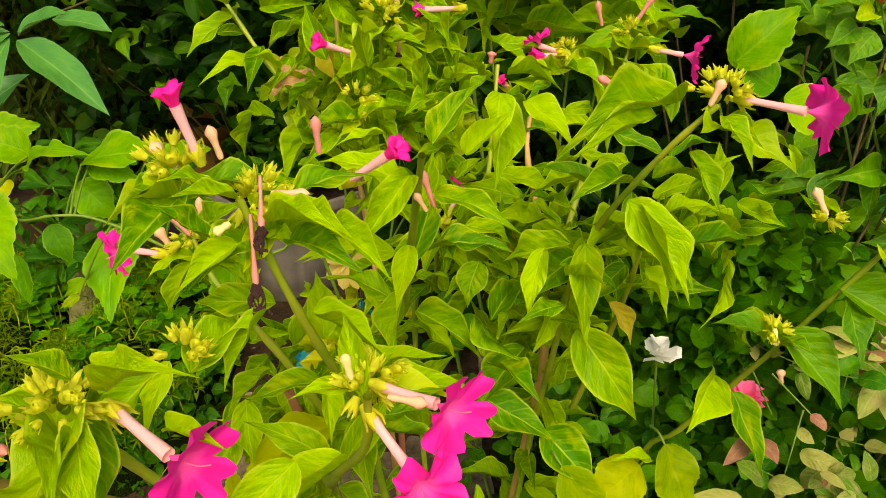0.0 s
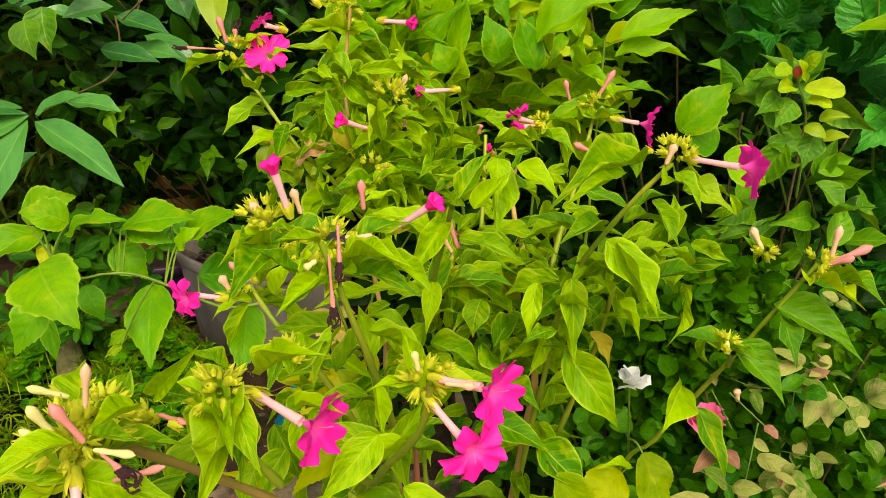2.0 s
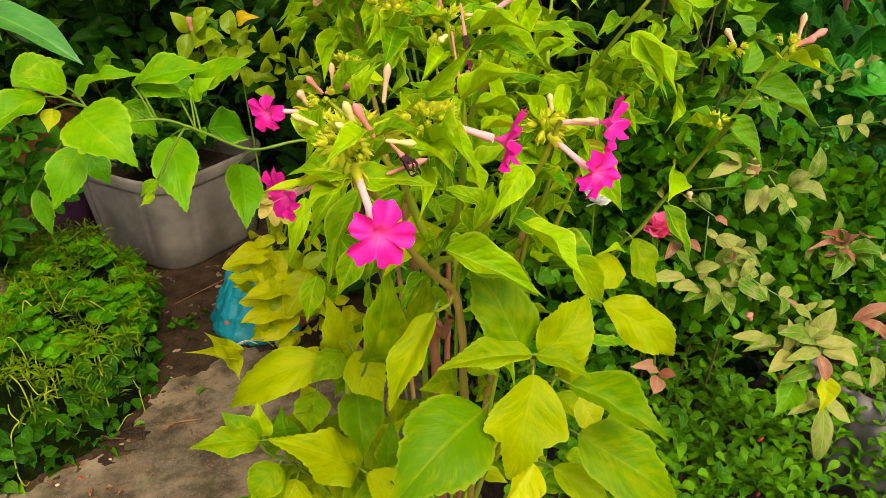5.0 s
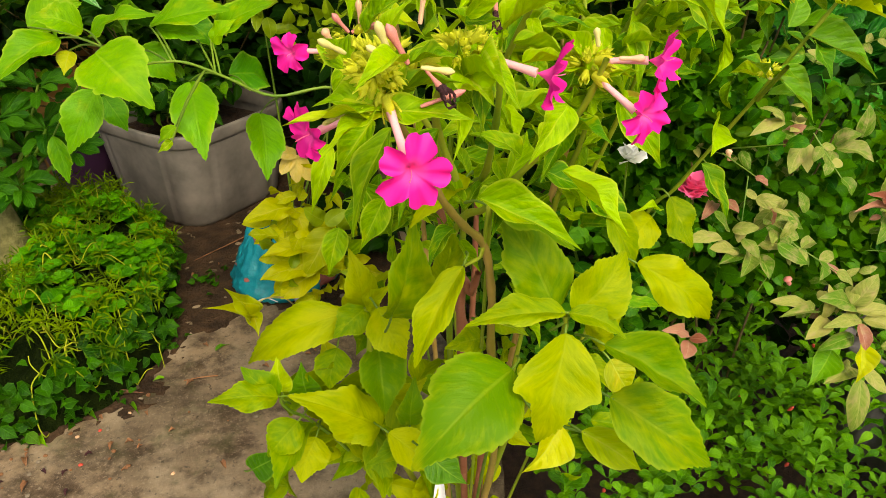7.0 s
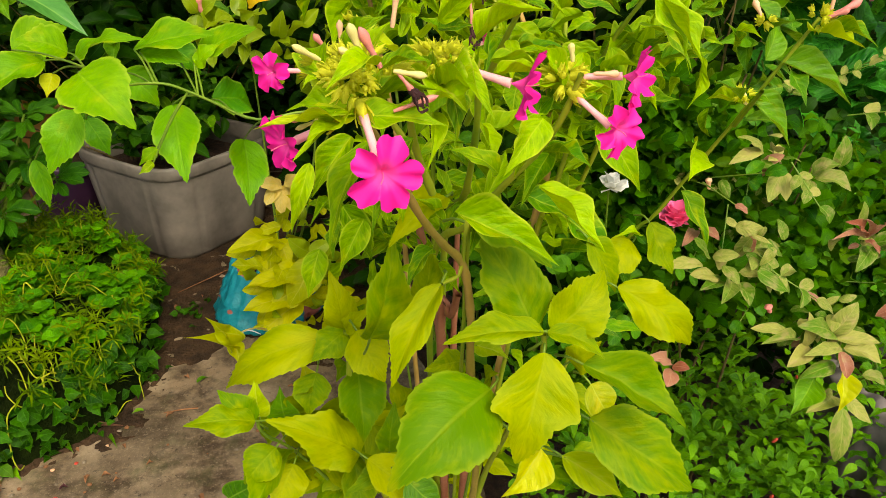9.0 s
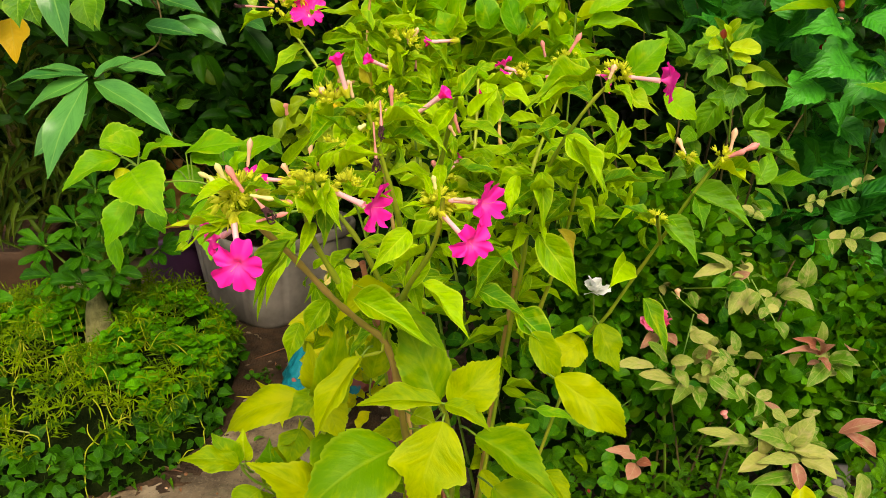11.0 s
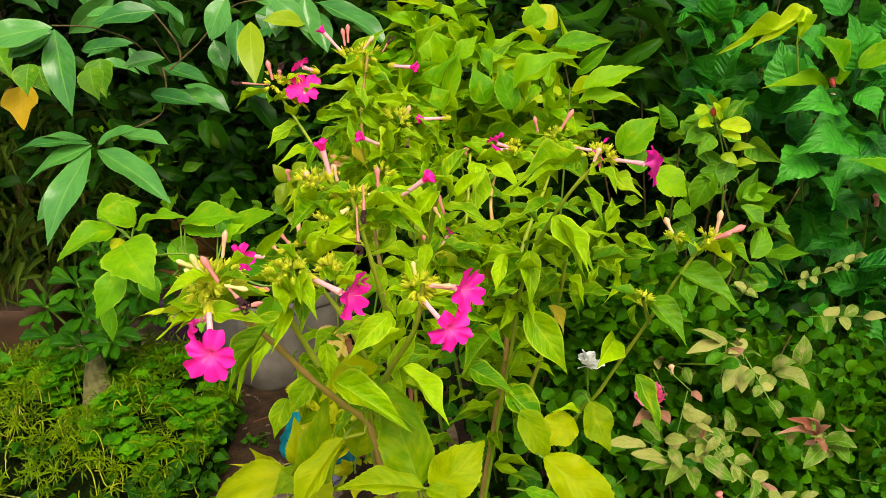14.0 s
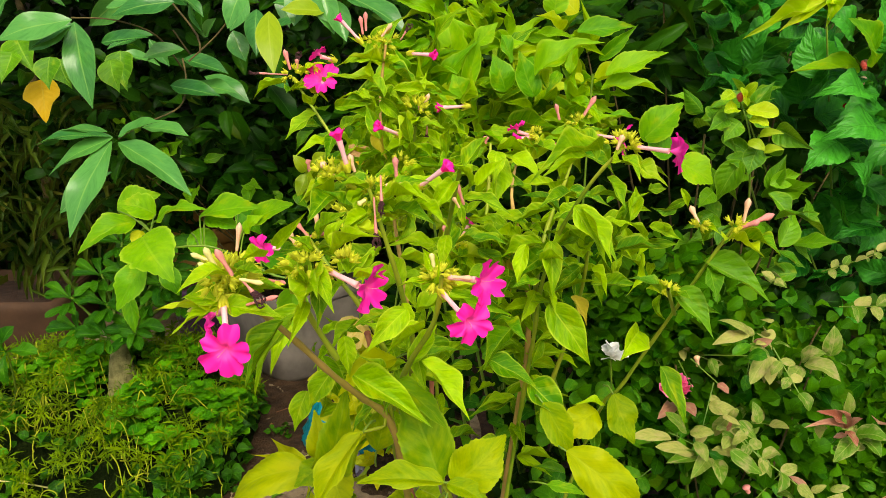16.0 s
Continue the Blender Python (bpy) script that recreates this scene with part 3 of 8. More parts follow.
def flower(parent, base, tip, radius, face=None, kind="open"):
    """A trumpet flower: its face, and under it the tube and the stamens."""
    base, tip = Vector(base), Vector(tip)
    d = Vector(face) if face else (tip - base)
    d.normalize()
    spin = rng.uniform(0, 360)
    rot = leaf_pose(tip, tip + d, 1, (0.1, 0.2, 0.9)) @ Matrix.Diagonal((1, 1, 1 / 0.9, 1)) @ Matrix.Rotation(radians(spin), 4, "Y")
    m = rot @ Matrix.Diagonal((radius, radius, radius, 1))
    me = OPEN_FACES[rng.randrange(6)] if kind == "open" else CRUMPLED[rng.randrange(3)]
    ob = link("flower", me, parent, m, "magenta flower" if kind == "open" else "half-shut magenta flower")
    link("tube", TUBE, ob, axis_pose(base, tip - d * radius * (0.44 if kind == "open" else 0.7), 0.0027), "pale pink tube")
    s = 0.0072
    link("calyx", CALYX[rng.randrange(4)], ob, leaf_pose(base - (tip - base).normalized() * 0.003, base + (tip - base).normalized() * s, s), "green calyx cup")
    if kind == "open":
        link("stamen", STAMENS, ob, m)
    return ob


def bud(parent, base, tip, radius, kind="tan"):
    return link("bud", BUDS[kind], parent, axis_pose(base, tip, radius))


def withered(parent, base, tip, radius=0.0024):
    base, tip = Vector(base), Vector(tip)
    ob = link("withered_flower", SHRIVELLED[rng.randrange(3)], parent, axis_pose(tip - (tip - base) * 0.05, tip + (tip - base).normalized() * 0.006, radius), "shrivelled dark flower")
    link("tube", BUDS["pink"], ob, axis_pose(base, tip, 0.0019))
    return ob


def calyx_mesh(seed):
    """A small cup of five pointed bracts."""
    r = random.Random(seed)
    verts, faces = [], []
    for k in range(5):
        a = k * 2 * math.pi / 5 + r.uniform(-0.2, 0.2)
        c, s = math.cos(a), math.sin(a)
        o = len(verts)
        for wd, rad, y in ((0.14, 0.15, 0.0), (0.26, 0.40, 0.35), (0.15, 0.55, 0.80), (0.012, r.uniform(0.35, 0.65), r.uniform(0.95, 1.25))):
            verts += [(rad * c - wd * s, y, rad * s + wd * c), (rad * 1.15 * c, y - 0.05, rad * 1.15 * s), (rad * c + wd * s, y, rad * s - wd * c)]
        for j in range(3):
            for i in range(2):
                faces.append((o + j * 3 + i, o + j * 3 + i + 1, o + j * 3 + i + 4, o + j * 3 + i + 3))
    o = len(verts)
    for q, y in ((0.3, -0.1), (0.42, 0.25), (0.36, 0.6), (0.1, 0.78)):
        for k in range(6):
            a = k * math.pi / 3
            verts.append((q * math.cos(a), y, q * math.sin(a)))
    for j in range(3):
        for k in range(6):
            faces.append((o + j * 6 + k, o + j * 6 + (k + 1) % 6, o + j * 6 + 6 + (k + 1) % 6, o + j * 6 + 6 + k))
    me = bpy.data.meshes.new("calyx")
    me.from_pydata(verts, [], faces)
    me.polygons.foreach_set("use_smooth", [True] * len(me.polygons))
    me.materials.append(M_BRACT)
    return me


CALYX = [calyx_mesh(k) for k in range(4)]


def scatter_dir(r, up=0.5):
    v = Vector((r.gauss(0, 1), r.gauss(0, 1), r.gauss(0, 1) + up))
    return v.normalized()


def umbel(parent, at, n=9, spread=0.020, size=0.0049, young=5):
    """A head of yellow-green bract cups with small leaves round it."""
    at = Vector(at)
    for _ in range(round(n * 1.9)):
        d = scatter_dir(rng, 0.45)
        p = at + Vector((d.x, d.y, d.z * 0.7)) * spread * rng.uniform(0.25, 0.85)
        s = size * rng.uniform(0.75, 1.2)
        m = leaf_pose(p, p + d * s * rng.uniform(1.0, 1.5), s)
        link("calyx", CALYX[rng.randrange(4)], parent, m)
    for k in range(young):
        a = rng.uniform(0, 6.28)
        d = Vector((math.cos(a), math.sin(a), rng.uniform(-0.35, 0.25)))
        p = at - Vector((0, 0, spread * 0.8))
        ln = rng.uniform(0.030, 0.055)
        if not clear(p + d * ln * 0.6):
            continue
        leaf(parent, YOUNG if k % 2 else OVATE, p, p + d * ln, ln * rng.uniform(0.36, 0.52), rng.uniform(-30, 30), (0, -0.2, 1))


def dress(parent, kinds, pts, step, size, ratio, start=0.1, end=1.0, hang=0.25, petiole=0.01):
    """Opposite pairs of leaves along a stem's line."""
    line = smooth_line(pts, 8)
    run, nextat, quarter = 0.0, 0.0, rng.uniform(0, 3.14)
    total = sum((line[i + 1] - line[i]).length for i in range(len(line) - 1))
    for i in range(len(line) - 1):
        seg = (line[i + 1] - line[i]).length
        run += seg
        if run >= nextat and start * total <= run <= end * total:
            nextat = run + step * rng.uniform(0.7, 1.3)
            d = (line[i + 1] - line[i]).normalized()
            x = d.cross(Vector((0.2, 0.1, 1)).normalized())
            x = x.normalized() if x.length > 0.05 else Vector((1, 0, 0))
            y = d.cross(x)
            quarter += 1.57 + rng.uniform(-0.4, 0.4)
            for sgn in (0, math.pi):
                a = quarter + sgn
                out = (x * math.cos(a) + y * math.sin(a)) + Vector((0, -0.15, rng.uniform(-hang, 0.3)))
                out.normalize()
                ln = rng.uniform(*size)
                b = line[i] + out * petiole
                if not clear(b + out * ln * 0.5):
                    continue
                leaf(parent, kinds, b, b + (out + Vector((0, 0, -hang * 0.4))).normalized() * ln, ln * rng.uniform(*ratio) * 0.86, rng.uniform(-25, 25), (0, -0.35, 0.9))


def joined_leaves(name, material, poses, parent=None, kind="oval", nu=3, nv=5, seed=0, variants=4, label="", **more):
    """Many small leaves as one mesh."""
    r = random.Random(seed)
    sets = []
    for k in range(variants):
        opts = dict(fold=r.uniform(0.1, 0.5), arch=r.uniform(0.0, 0.15), wave=r.uniform(0.02, 0.1))
        opts.update(more)
        pts, uvs, _, _ = leaf_points(kind, seed * 11 + k, nu, nv, **opts)
        sets.append((np.array(pts + [], dtype=np.float64), np.array(uvs)))
    quads = np.array([(j * nu + i, j * nu + i + 1, (j + 1) * nu + i + 1, (j + 1) * nu + i) for j in range(nv - 1) for i in range(nu - 1)])
    nvert = nu * nv
    allv, allf, alluv = [], [], []
    for c, m in enumerate(poses):
        pts, uvs = sets[c % variants]
        a = np.array(m)
        allv.append(pts @ a[:3, :3].T + a[:3, 3])
        allf.append(quads + c * nvert)
        alluv.append(uvs)
    v, f, uv = np.concatenate(allv), np.concatenate(allf), np.concatenate(alluv)
    me = bpy.data.meshes.new(name)
    me.from_pydata(v.tolist(), [], f.tolist())
    layer = me.uv_layers.new(name="UVMap")
    layer.data.foreach_set("uv", uv[f.reshape(-1)].astype(np.float32).reshape(-1))
    me.polygons.foreach_set("use_smooth", [True] * len(me.polygons))
    me.materials.append(material)
    ob = link(name, me, parent, Matrix.Identity(4), label)
    return tagged(ob, kind="stuff")


def rand_pose(r, p, size, ratio=(0.4, 0.6), up=0.2, toward=(0, -0.35, 0), face=(0, -0.7, 0.7)):
    d = Vector((r.gauss(0, 1), r.gauss(0, 0.8), r.gauss(0, 0.7) + up)) + Vector(toward)
    d.normalize()
    ln = r.uniform(*size)
    f = Vector(face) + Vector((r.gauss(0, 0.4), r.gauss(0, 0.4), r.gauss(0, 0.4)))
    return leaf_pose(p, Vector(p) + d * ln, ln * r.uniform(*ratio), f, r.uniform(-20, 20))


def in_box(r, lo, hi):
    return Vector([r.uniform(a, b) for a, b in zip(lo, hi)])


def in_ball(r, c, rad, shell=0.4):
    d = Vector((r.gauss(0, 1), r.gauss(0, 1), r.gauss(0, 1))).normalized()
    k = r.uniform(shell, 1.0)
    return Vector([a + b * q * k for a, b, q in zip(c, d, rad)])


def fill(parent, kinds, r, n, where, size, ratio, up=0.1, toward=(0, -0.35, 0), face=(0, -0.6, 0.8), name="leaf", label=""):
    for _ in range(n):
        spot = where()
        if clear(spot):
            link(name, kinds[r.randrange(len(kinds))], parent, rand_pose(r, spot, size, ratio, up, toward, face), label)


OVATE = leaf_set("leaf", "ovate", M_OVATE, 14, 1, nu=7, nv=19, fold=(0.15, 0.6), wave=(0.03, 0.09), curl=(-0.08, 0.10), droop=(0.0, 0.12))
SERRATE = leaf_set("leaf", "drip", M_SERRATE, 8, 2, nu=7, nv=47, teeth=0.026, fold=(0.05, 0.35), wave=(0.02, 0.06), nick=(0.0, 0.15))
FOOT = leaf_set("leaf", "drip", M_FOOT, 10, 22, nu=9, nv=71, teeth=0.022, fold=(0.10, 0.45), arch=(0.04, 0.16), wave=(0.03, 0.09), lobes=(0.0, 0.10), nick=(0.0, 0.25), curl=(-0.02, 0.12), droop=(0.0, 0.15))
LOBED = leaf_set("leaf", "lobed", M_FOOT, 4, 25, nu=9, nv=71, teeth=0.022, fold=(0.15, 0.4), arch=(0.06, 0.14), wave=(0.06, 0.14), curl=(0.0, 0.12), droop=(0.0, 0.12))
YOUNG = leaf_set("leaf", "ovate", M_YOUNG, 6, 23, nu=7, nv=21, fold=(0.2, 0.9), wave=(0.05, 0.15))
GREENTOOTH = leaf_set("leaf", "drip", M_GREENTOOTH, 5, 32, nu=7, nv=47, teeth=0.026, fold=(0.10, 0.35), wave=(0.03, 0.07), nick=(0.0, 0.15), curl=(0.0, 0.08))
SERRATE_LONG = leaf_set("leaf", "ovate", M_SERRATE, 6, 3, nu=7, nv=37, teeth=0.028, fold=(0.05, 0.4), wave=(0.04, 0.12))
LIME = leaf_set("leaf", "ovate", M_LIME, 6, 4, nu=7, nv=21, fold=(0.1, 0.6), wave=(0.04, 0.14))
BIG = leaf_set("leaf", "leathery", M_BIG, 6, 5, nu=7, nv=17, arch=(0.0, 0.06), wave=(0.01, 0.04), fold=(0.06, 0.25))
LIMEBIG = leaf_set("leaf", "leathery", M_LIMEBIG, 2, 26, nu=7, nv=17, arch=(0.0, 0.06), wave=(0.0, 0.03), fold=(0.05, 0.2))
SHADE = leaf_set("leaf", "lance", M_SHADELEAF, 4, 6, nv=8)
MID = leaf_set("leaf", "ovate", M_MIDLEAF, 5, 7)
HIB = leaf_set("leaf", "ovate", M_HIB, 6, 8, nu=9, nv=45, teeth=0.034, fold=(0.05, 0.3), arch=(0.05, 0.16), wave=(0.02, 0.07), droop=(0.0, 0.2))
ROSE = leaf_set("leaflet", "oval", M_ROSE, 4, 9, nv=7, fold=(0.05, 0.3))
ROSENEW = leaf_set("leaflet", "broad", M_ROSENEW, 5, 10, nu=7, nv=13, fold=(0.05, 0.35), curl=(-0.05, 0.1), droop=(0.0, 0.2))
ROSERED = leaf_set("leaflet", "lance", M_ROSERED, 3, 11, nv=7)
CREAM = leaf_set("leaf", "oval", M_CREAM, 4, 12, nv=8)
SPOON = leaf_set("leaf", "spoon", M_SPAT, 4, 13, fold=(0.1, 0.3))
GOLD = leaf_set("leaf", "broad", M_GOLD, 6, 29, nu=7, nv=15, fold=(0.1, 0.4), wave=(0.04, 0.10))
YELLOWOVAL = leaf_set("leaf", "broad", M_LIMEBIG, 5, 31, nu=7, nv=13, fold=(0.1, 0.5), curl=(-0.05, 0.12), wave=(0.03, 0.08))
ROUNDLIME = leaf_set("leaf", "oval", M_YOUNG, 5, 30, nu=7, nv=13, fold=(0.1, 0.5), curl=(-0.05, 0.12), wave=(0.03, 0.08))
DRYLEAF = leaf_set("leaf", "oval", M_DRYTAN, 2, 27, nu=7, nv=12, fold=(0.6, 0.9), wave=(0.10, 0.16), curl=(0.1, 0.2))
YELLOWED = leaf_set("leaf", "ovate", M_YELLOWED, 3, 28, nu=7, nv=15, fold=(0.4, 0.7), wave=(0.06, 0.12))
YELLOWLEAF = leaf_set("leaf", "heart", M_YELLOWLEAF, 2, 14)


# ---- two blooms that the foliage leaves free ----
BLOOMS = (Vector((0.350, 0.692, 0.61)), Vector((0.262, 0.710, 0.66)))


def clear(p):
    """Whether a leaf at this point leaves the gap in front of the two blooms open."""
    for b in BLOOMS:
        d = b.y - p.y
        if -0.04 < d < 0.6 and abs(p.x - b.x + 0.38 * d) < 0.045 + 0.12 * d and abs(p.z - b.z - 0.46 * d) < 0.05:
            return False
        # the way of the daylight to the bloom
        s = (p.z - b.z) / 0.79
        if -0.01 < s < 0.4 and (p - b - Vector((0.115, -0.73, 0.79)) * s).length < 0.05:
            return False
    return True

# ---- ground, path and closing wall ----
def sheet(name, x0, x1, y0, y1, nx, ny, height, material, label, category, edge=None, z=0.0):
    verts = []
    for j in range(ny + 1):
        for i in range(nx + 1):
            x, y = x0 + (x1 - x0) * i / nx, y0 + (y1 - y0) * j / ny
            if edge and i == nx:
                x += edge(y)
            verts.append((x, y, z + height(x, y)))
    uvs = [(v[0], v[1]) for v in verts]
    ob = link(name, grid_mesh(name, verts, uvs, nx + 1, ny + 1, material), None, Matrix.Identity(4))
    return tagged(ob, label, category, kind="structure")


def bumps(x, y):
    return 0.012 * noise.noise((x * 5, y * 5, 0)) + 0.004 * noise.noise((x * 23, y * 23, 4))


ground = bpy.data.meshes.new("ground")
gv = []
ticks = [-60, -20, -8, -4] + [-2.5 + 0.05 * k for k in range(101)] + [4, 8, 20, 60]
for yy in ticks:
    for xx in ticks:
        near = max(abs(xx), abs(yy)) < 3
        gv.append((xx, yy + 0.8, -0.012 + (bumps(xx, yy) if near else 0)))
ground = grid_mesh("ground", gv, [(p[0], p[1]) for p in gv], len(ticks), len(ticks), M_SOIL)
tagged(link("ground", ground, None, Matrix.Identity(4)), "dark damp garden soil under the plants", "soil", kind="structure")

sheet("pavement", -3.0, 0.12, -3.0, 2.62, 90, 150, lambda x, y: 0.0015 * noise.noise((x * 9, y * 9, 2)), M_CONCRETE,
      "stained old cement garden path with moss and damp blotches", "path", lambda y: 0.05 * noise.noise((y * 4, 1, 1)), 0.003)


def soil_edge(x, y):
    """How far inside the spilled soil a point of the path lies, 0 to 1."""
    front = 1.32 + 0.16 * noise.noise((x * 5, 2, 7)) + 0.04 * noise.noise((x * 25, 3, 7)) + 0.05 * noise.noise((x * 48, y * 48, 7))
    west = -0.80 + 0.06 * noise.noise((3, y * 6, 7))
    spill = min(max((y - front) / 0.10, 0.0), max((x - west) / 0.05, 0.0), 1.0)
    # washed-out earth along the foot of the mound
    ring = abs((x + 0.95) / 0.46) ** 3 + abs((y - 1.53) / 0.44) ** 3
    skirt = (1.42 + 0.5 * noise.noise((x * 7, y * 7, 11)) + 0.25 * noise.noise((x * 26, y * 26, 12)) + 0.35 * noise.noise((x * 60, y * 60, 12)) - ring) / 0.25
    return max(spill, min(max(skirt, 0.0), 1.0))


sheet("damp_soil", -1.50, 0.10, 0.98, 2.60, 160, 162, lambda x, y: -0.012 + 0.018 * soil_edge(x, y) + 0.006 * soil_edge(x, y) * noise.noise((x * 30, y * 30, 5)), M_WETSOIL,
      "dark reddish damp soil spilled over the cement path", "soil")


def wall_run(name, a, b, height, thick):
    a, b = Vector(a), Vector(b)
    d = (b - a).normalized()
    n = Vector((-d.y, d.x, 0)) * thick / 2
    bm = bmesh.new()
    low = [bm.verts.new(p) for p in (a - n, b - n, b + n, a + n)]
    top = [bm.verts.new(v.co + Vector((0, 0, height))) for v in low]
    bm.faces.new(low)
    bm.faces.new(top)
    for k in range(4):
        bm.faces.new((low[k], low[(k + 1) % 4], top[(k + 1) % 4], top[k]))
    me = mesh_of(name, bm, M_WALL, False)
    tagged(link(name, me, None, Matrix.Identity(4)), "plain dark wall added unseen behind the hedge to close its gaps", "wall", kind="structure")


# an unseen wall, added and coloured dark so the hedge's gaps stay dark
wall_run("wall_north", (-4.5, 3.9, -0.1), (4.5, 3.9, -0.1), 2.1, 0.15)


# ---- pots and loose things on the path ----
def ring_mesh(name, rings, n, material, shape, close=False):
    """Stacked outlines: shape(angle, ring index) gives a radius factor."""
    verts, uvs = [], []
    for j, (rad, z) in enumerate(rings):
        for k in range(n):
            a = 2 * math.pi * k / n
            f = shape(a, j)
            verts.append((rad * f * math.cos(a), rad * f * math.sin(a), z))
            uvs.append((k / n, j / len(rings)))
    me = grid_mesh(name, verts, uvs, n, len(rings), material, closed=True)
    return me


def square_shape(power):
    def f(a, j):
        return (abs(math.cos(a)) ** power + abs(math.sin(a)) ** power) ** (-1 / power)
    return f


def disc(name, parent, m, rad, material, shape, lift=0.006, n=40):
    rings = [(0.002, lift), (rad * 0.35, lift * 0.7), (rad * 0.7, lift), (rad, 0)]
    return link(name, ring_mesh(name, rings, n, material, lambda a, j: shape(a, 0) * (1 + 0.02 * math.sin(5 * a + j))), parent, m)


def white_planter(at, turn):
    p = thing("planter", at, "large white plastic planter with fluted rounded corners and a thick rim", "planter")
    m = Matrix.Translation(at) @ Matrix.Rotation(radians(turn), 4, "Z")
    soft = square_shape(4.6)

    def fluted(a, j):
        # a seam on each side of the rounded corners
        c = abs(((a + math.pi / 4) % (math.pi / 2)) - math.pi / 4)
        groove = math.exp(-((c - 0.52) / 0.020) ** 2)
        return soft(a, j) * (1 - (0.028 * groove if 1 <= j <= 6 else 0))
    body = [(0.158, 0.0), (0.172, 0.004), (0.179, 0.02), (0.187, 0.09), (0.197, 0.18), (0.203, 0.235), (0.205, 0.262)]
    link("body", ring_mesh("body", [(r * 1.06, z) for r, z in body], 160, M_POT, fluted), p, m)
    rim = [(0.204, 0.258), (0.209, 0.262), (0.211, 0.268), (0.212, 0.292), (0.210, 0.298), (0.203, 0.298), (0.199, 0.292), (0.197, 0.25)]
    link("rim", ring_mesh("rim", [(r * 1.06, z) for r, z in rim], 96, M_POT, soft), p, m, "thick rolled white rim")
    disc("soil", p, m @ Matrix.Translation((0, 0, 0.225)), 0.205, M_SOIL, soft)
    return p


def round_pot(name, at, rad, height, material, label, turn=0.0):
    p = thing(name, at, label, "pot")
    m = Matrix.Translation(at)
    flat = lambda a, j: 1.0
    body = [(rad * 0.62, 0), (rad * 0.68, 0.004), (rad * 0.80, height * 0.5), (rad * 0.93, height * 0.86)]
    rim = [(rad * 0.94, height * 0.85), (rad, height * 0.86), (rad * 1.01, height * 0.97), (rad * 0.97, height), (rad * 0.9, height * 0.99), (rad * 0.88, height * 0.85)]
    link("body", ring_mesh("body", body, 40, material, flat), p, m)
    link("rim", ring_mesh("rim", rim, 40, material, flat), p, m)
    disc("soil", p, m @ Matrix.Translation((0, 0, height * 0.88)), rad * 0.9, M_SOIL, flat)
    return p


white_planter((-0.458, 2.165, 0.0), 45)
round_pot("purple_pot", (-0.80, 2.26, 0.0), 0.13, 0.24, M_POTPURPLE, "dull purple plastic flower pot beside the white planter")
round_pot("clay_pot", (-0.86, 2.46, 0.0), 0.16, 0.40, M_ORANGE, "ochre clay flower pot half hidden by leaves")


def trough(at, w, d, h):
    p = thing("trough", at, "long terracotta trough with a chipped rim, full of shade plants", "planter")
    bm = bmesh.new()
    out, inn = [], []
    for z, g in ((0, -0.012), (h * 0.5, -0.004), (h * 0.82, 0.0), (h, 0.001), (h, -0.014), (h * 0.75, -0.02)):
        row = [bm.verts.new((sx * (w / 2 + g), sy * (d / 2 + g), z)) for sx, sy in ((-1, -1), (1, -1), (1, 1), (-1, 1))]
        out.append(row)
    for a, b in zip(out, out[1:]):
        for k in range(4):
            bm.faces.new((a[k], a[(k + 1) % 4], b[(k + 1) % 4], b[k]))
    bm.faces.new(out[0])
    bmesh.ops.bevel(bm, geom=[e for e in bm.edges], offset=0.004, segments=2, affect="EDGES")
    part("body", bm, M_SHADETERRA, p, "", Matrix.Translation(at))
    disc("soil", p, Matrix.Translation(Vector(at) + Vector((0, 0, h * 0.8))) @ Matrix.Diagonal((w / d, 1, 1, 1)), d / 2, M_SOIL, square_shape(8))
    return p


trough((-1.74, 2.30, 0.0), 0.95, 0.36, 0.205)


def grow_bag(at):
    """A slumped plastic sack: creased sides, torn uneven top edge, soil inside."""
    p = thing("grow_bag", at, "torn teal plastic grow bag with brick-red scuffs on the path", "grow bag")
    m = Matrix.Translation(at)

    def crease(a, j):
        c, d = math.cos(a), math.sin(a)
        return 1 + 0.10 * noise.noise((2.5 * c, 2.5 * d, j * 0.35)) + 0.10 * abs(noise.noise((6 * c, 6 * d, j * 0.5))) + 0.08 * math.sin(2 * a + 0.6) + 0.045 * noise.noise((15 * c, 15 * d, j * 0.9))
    side = [(0.104, 0.0), (0.122, 0.003), (0.128, 0.012), (0.127, 0.024), (0.122, 0.036), (0.116, 0.048), (0.111, 0.060), (0.107, 0.072), (0.102, 0.084), (0.096, 0.096), (0.090, 0.108), (0.083, 0.120), (0.076, 0.132), (0.070, 0.144)]
    rings = side + [(0.065, 0.150), (0.062, 0.144), (0.062, 0.125), (0.064, 0.10)]
    me = ring_mesh("sack", rings, 130, M_TEAL, crease)
    for v in me.vertices:
        a = math.atan2(v.co.y, v.co.x)
        v.co.z *= 1 + 0.30 * noise.noise((4 * math.cos(a), 4 * math.sin(a), 2)) * min(v.co.z / 0.1, 1)
    link("sack", me, p, m)
    disc("soil", p, m @ Matrix.Translation((0, 0, 0.108)), 0.064, M_SOIL, crease)
    strip = tube_mesh("strap", [(0.02, -0.12, 0.02), (0.03, -0.15, 0.012), (0.04, -0.20, 0.012)], 0.010, 0.013, M_LAV, 6)
    link("strap", strip, p, m, "pale lavender plastic strap")
    return p


grow_bag((-0.222, 1.60, 0.006))


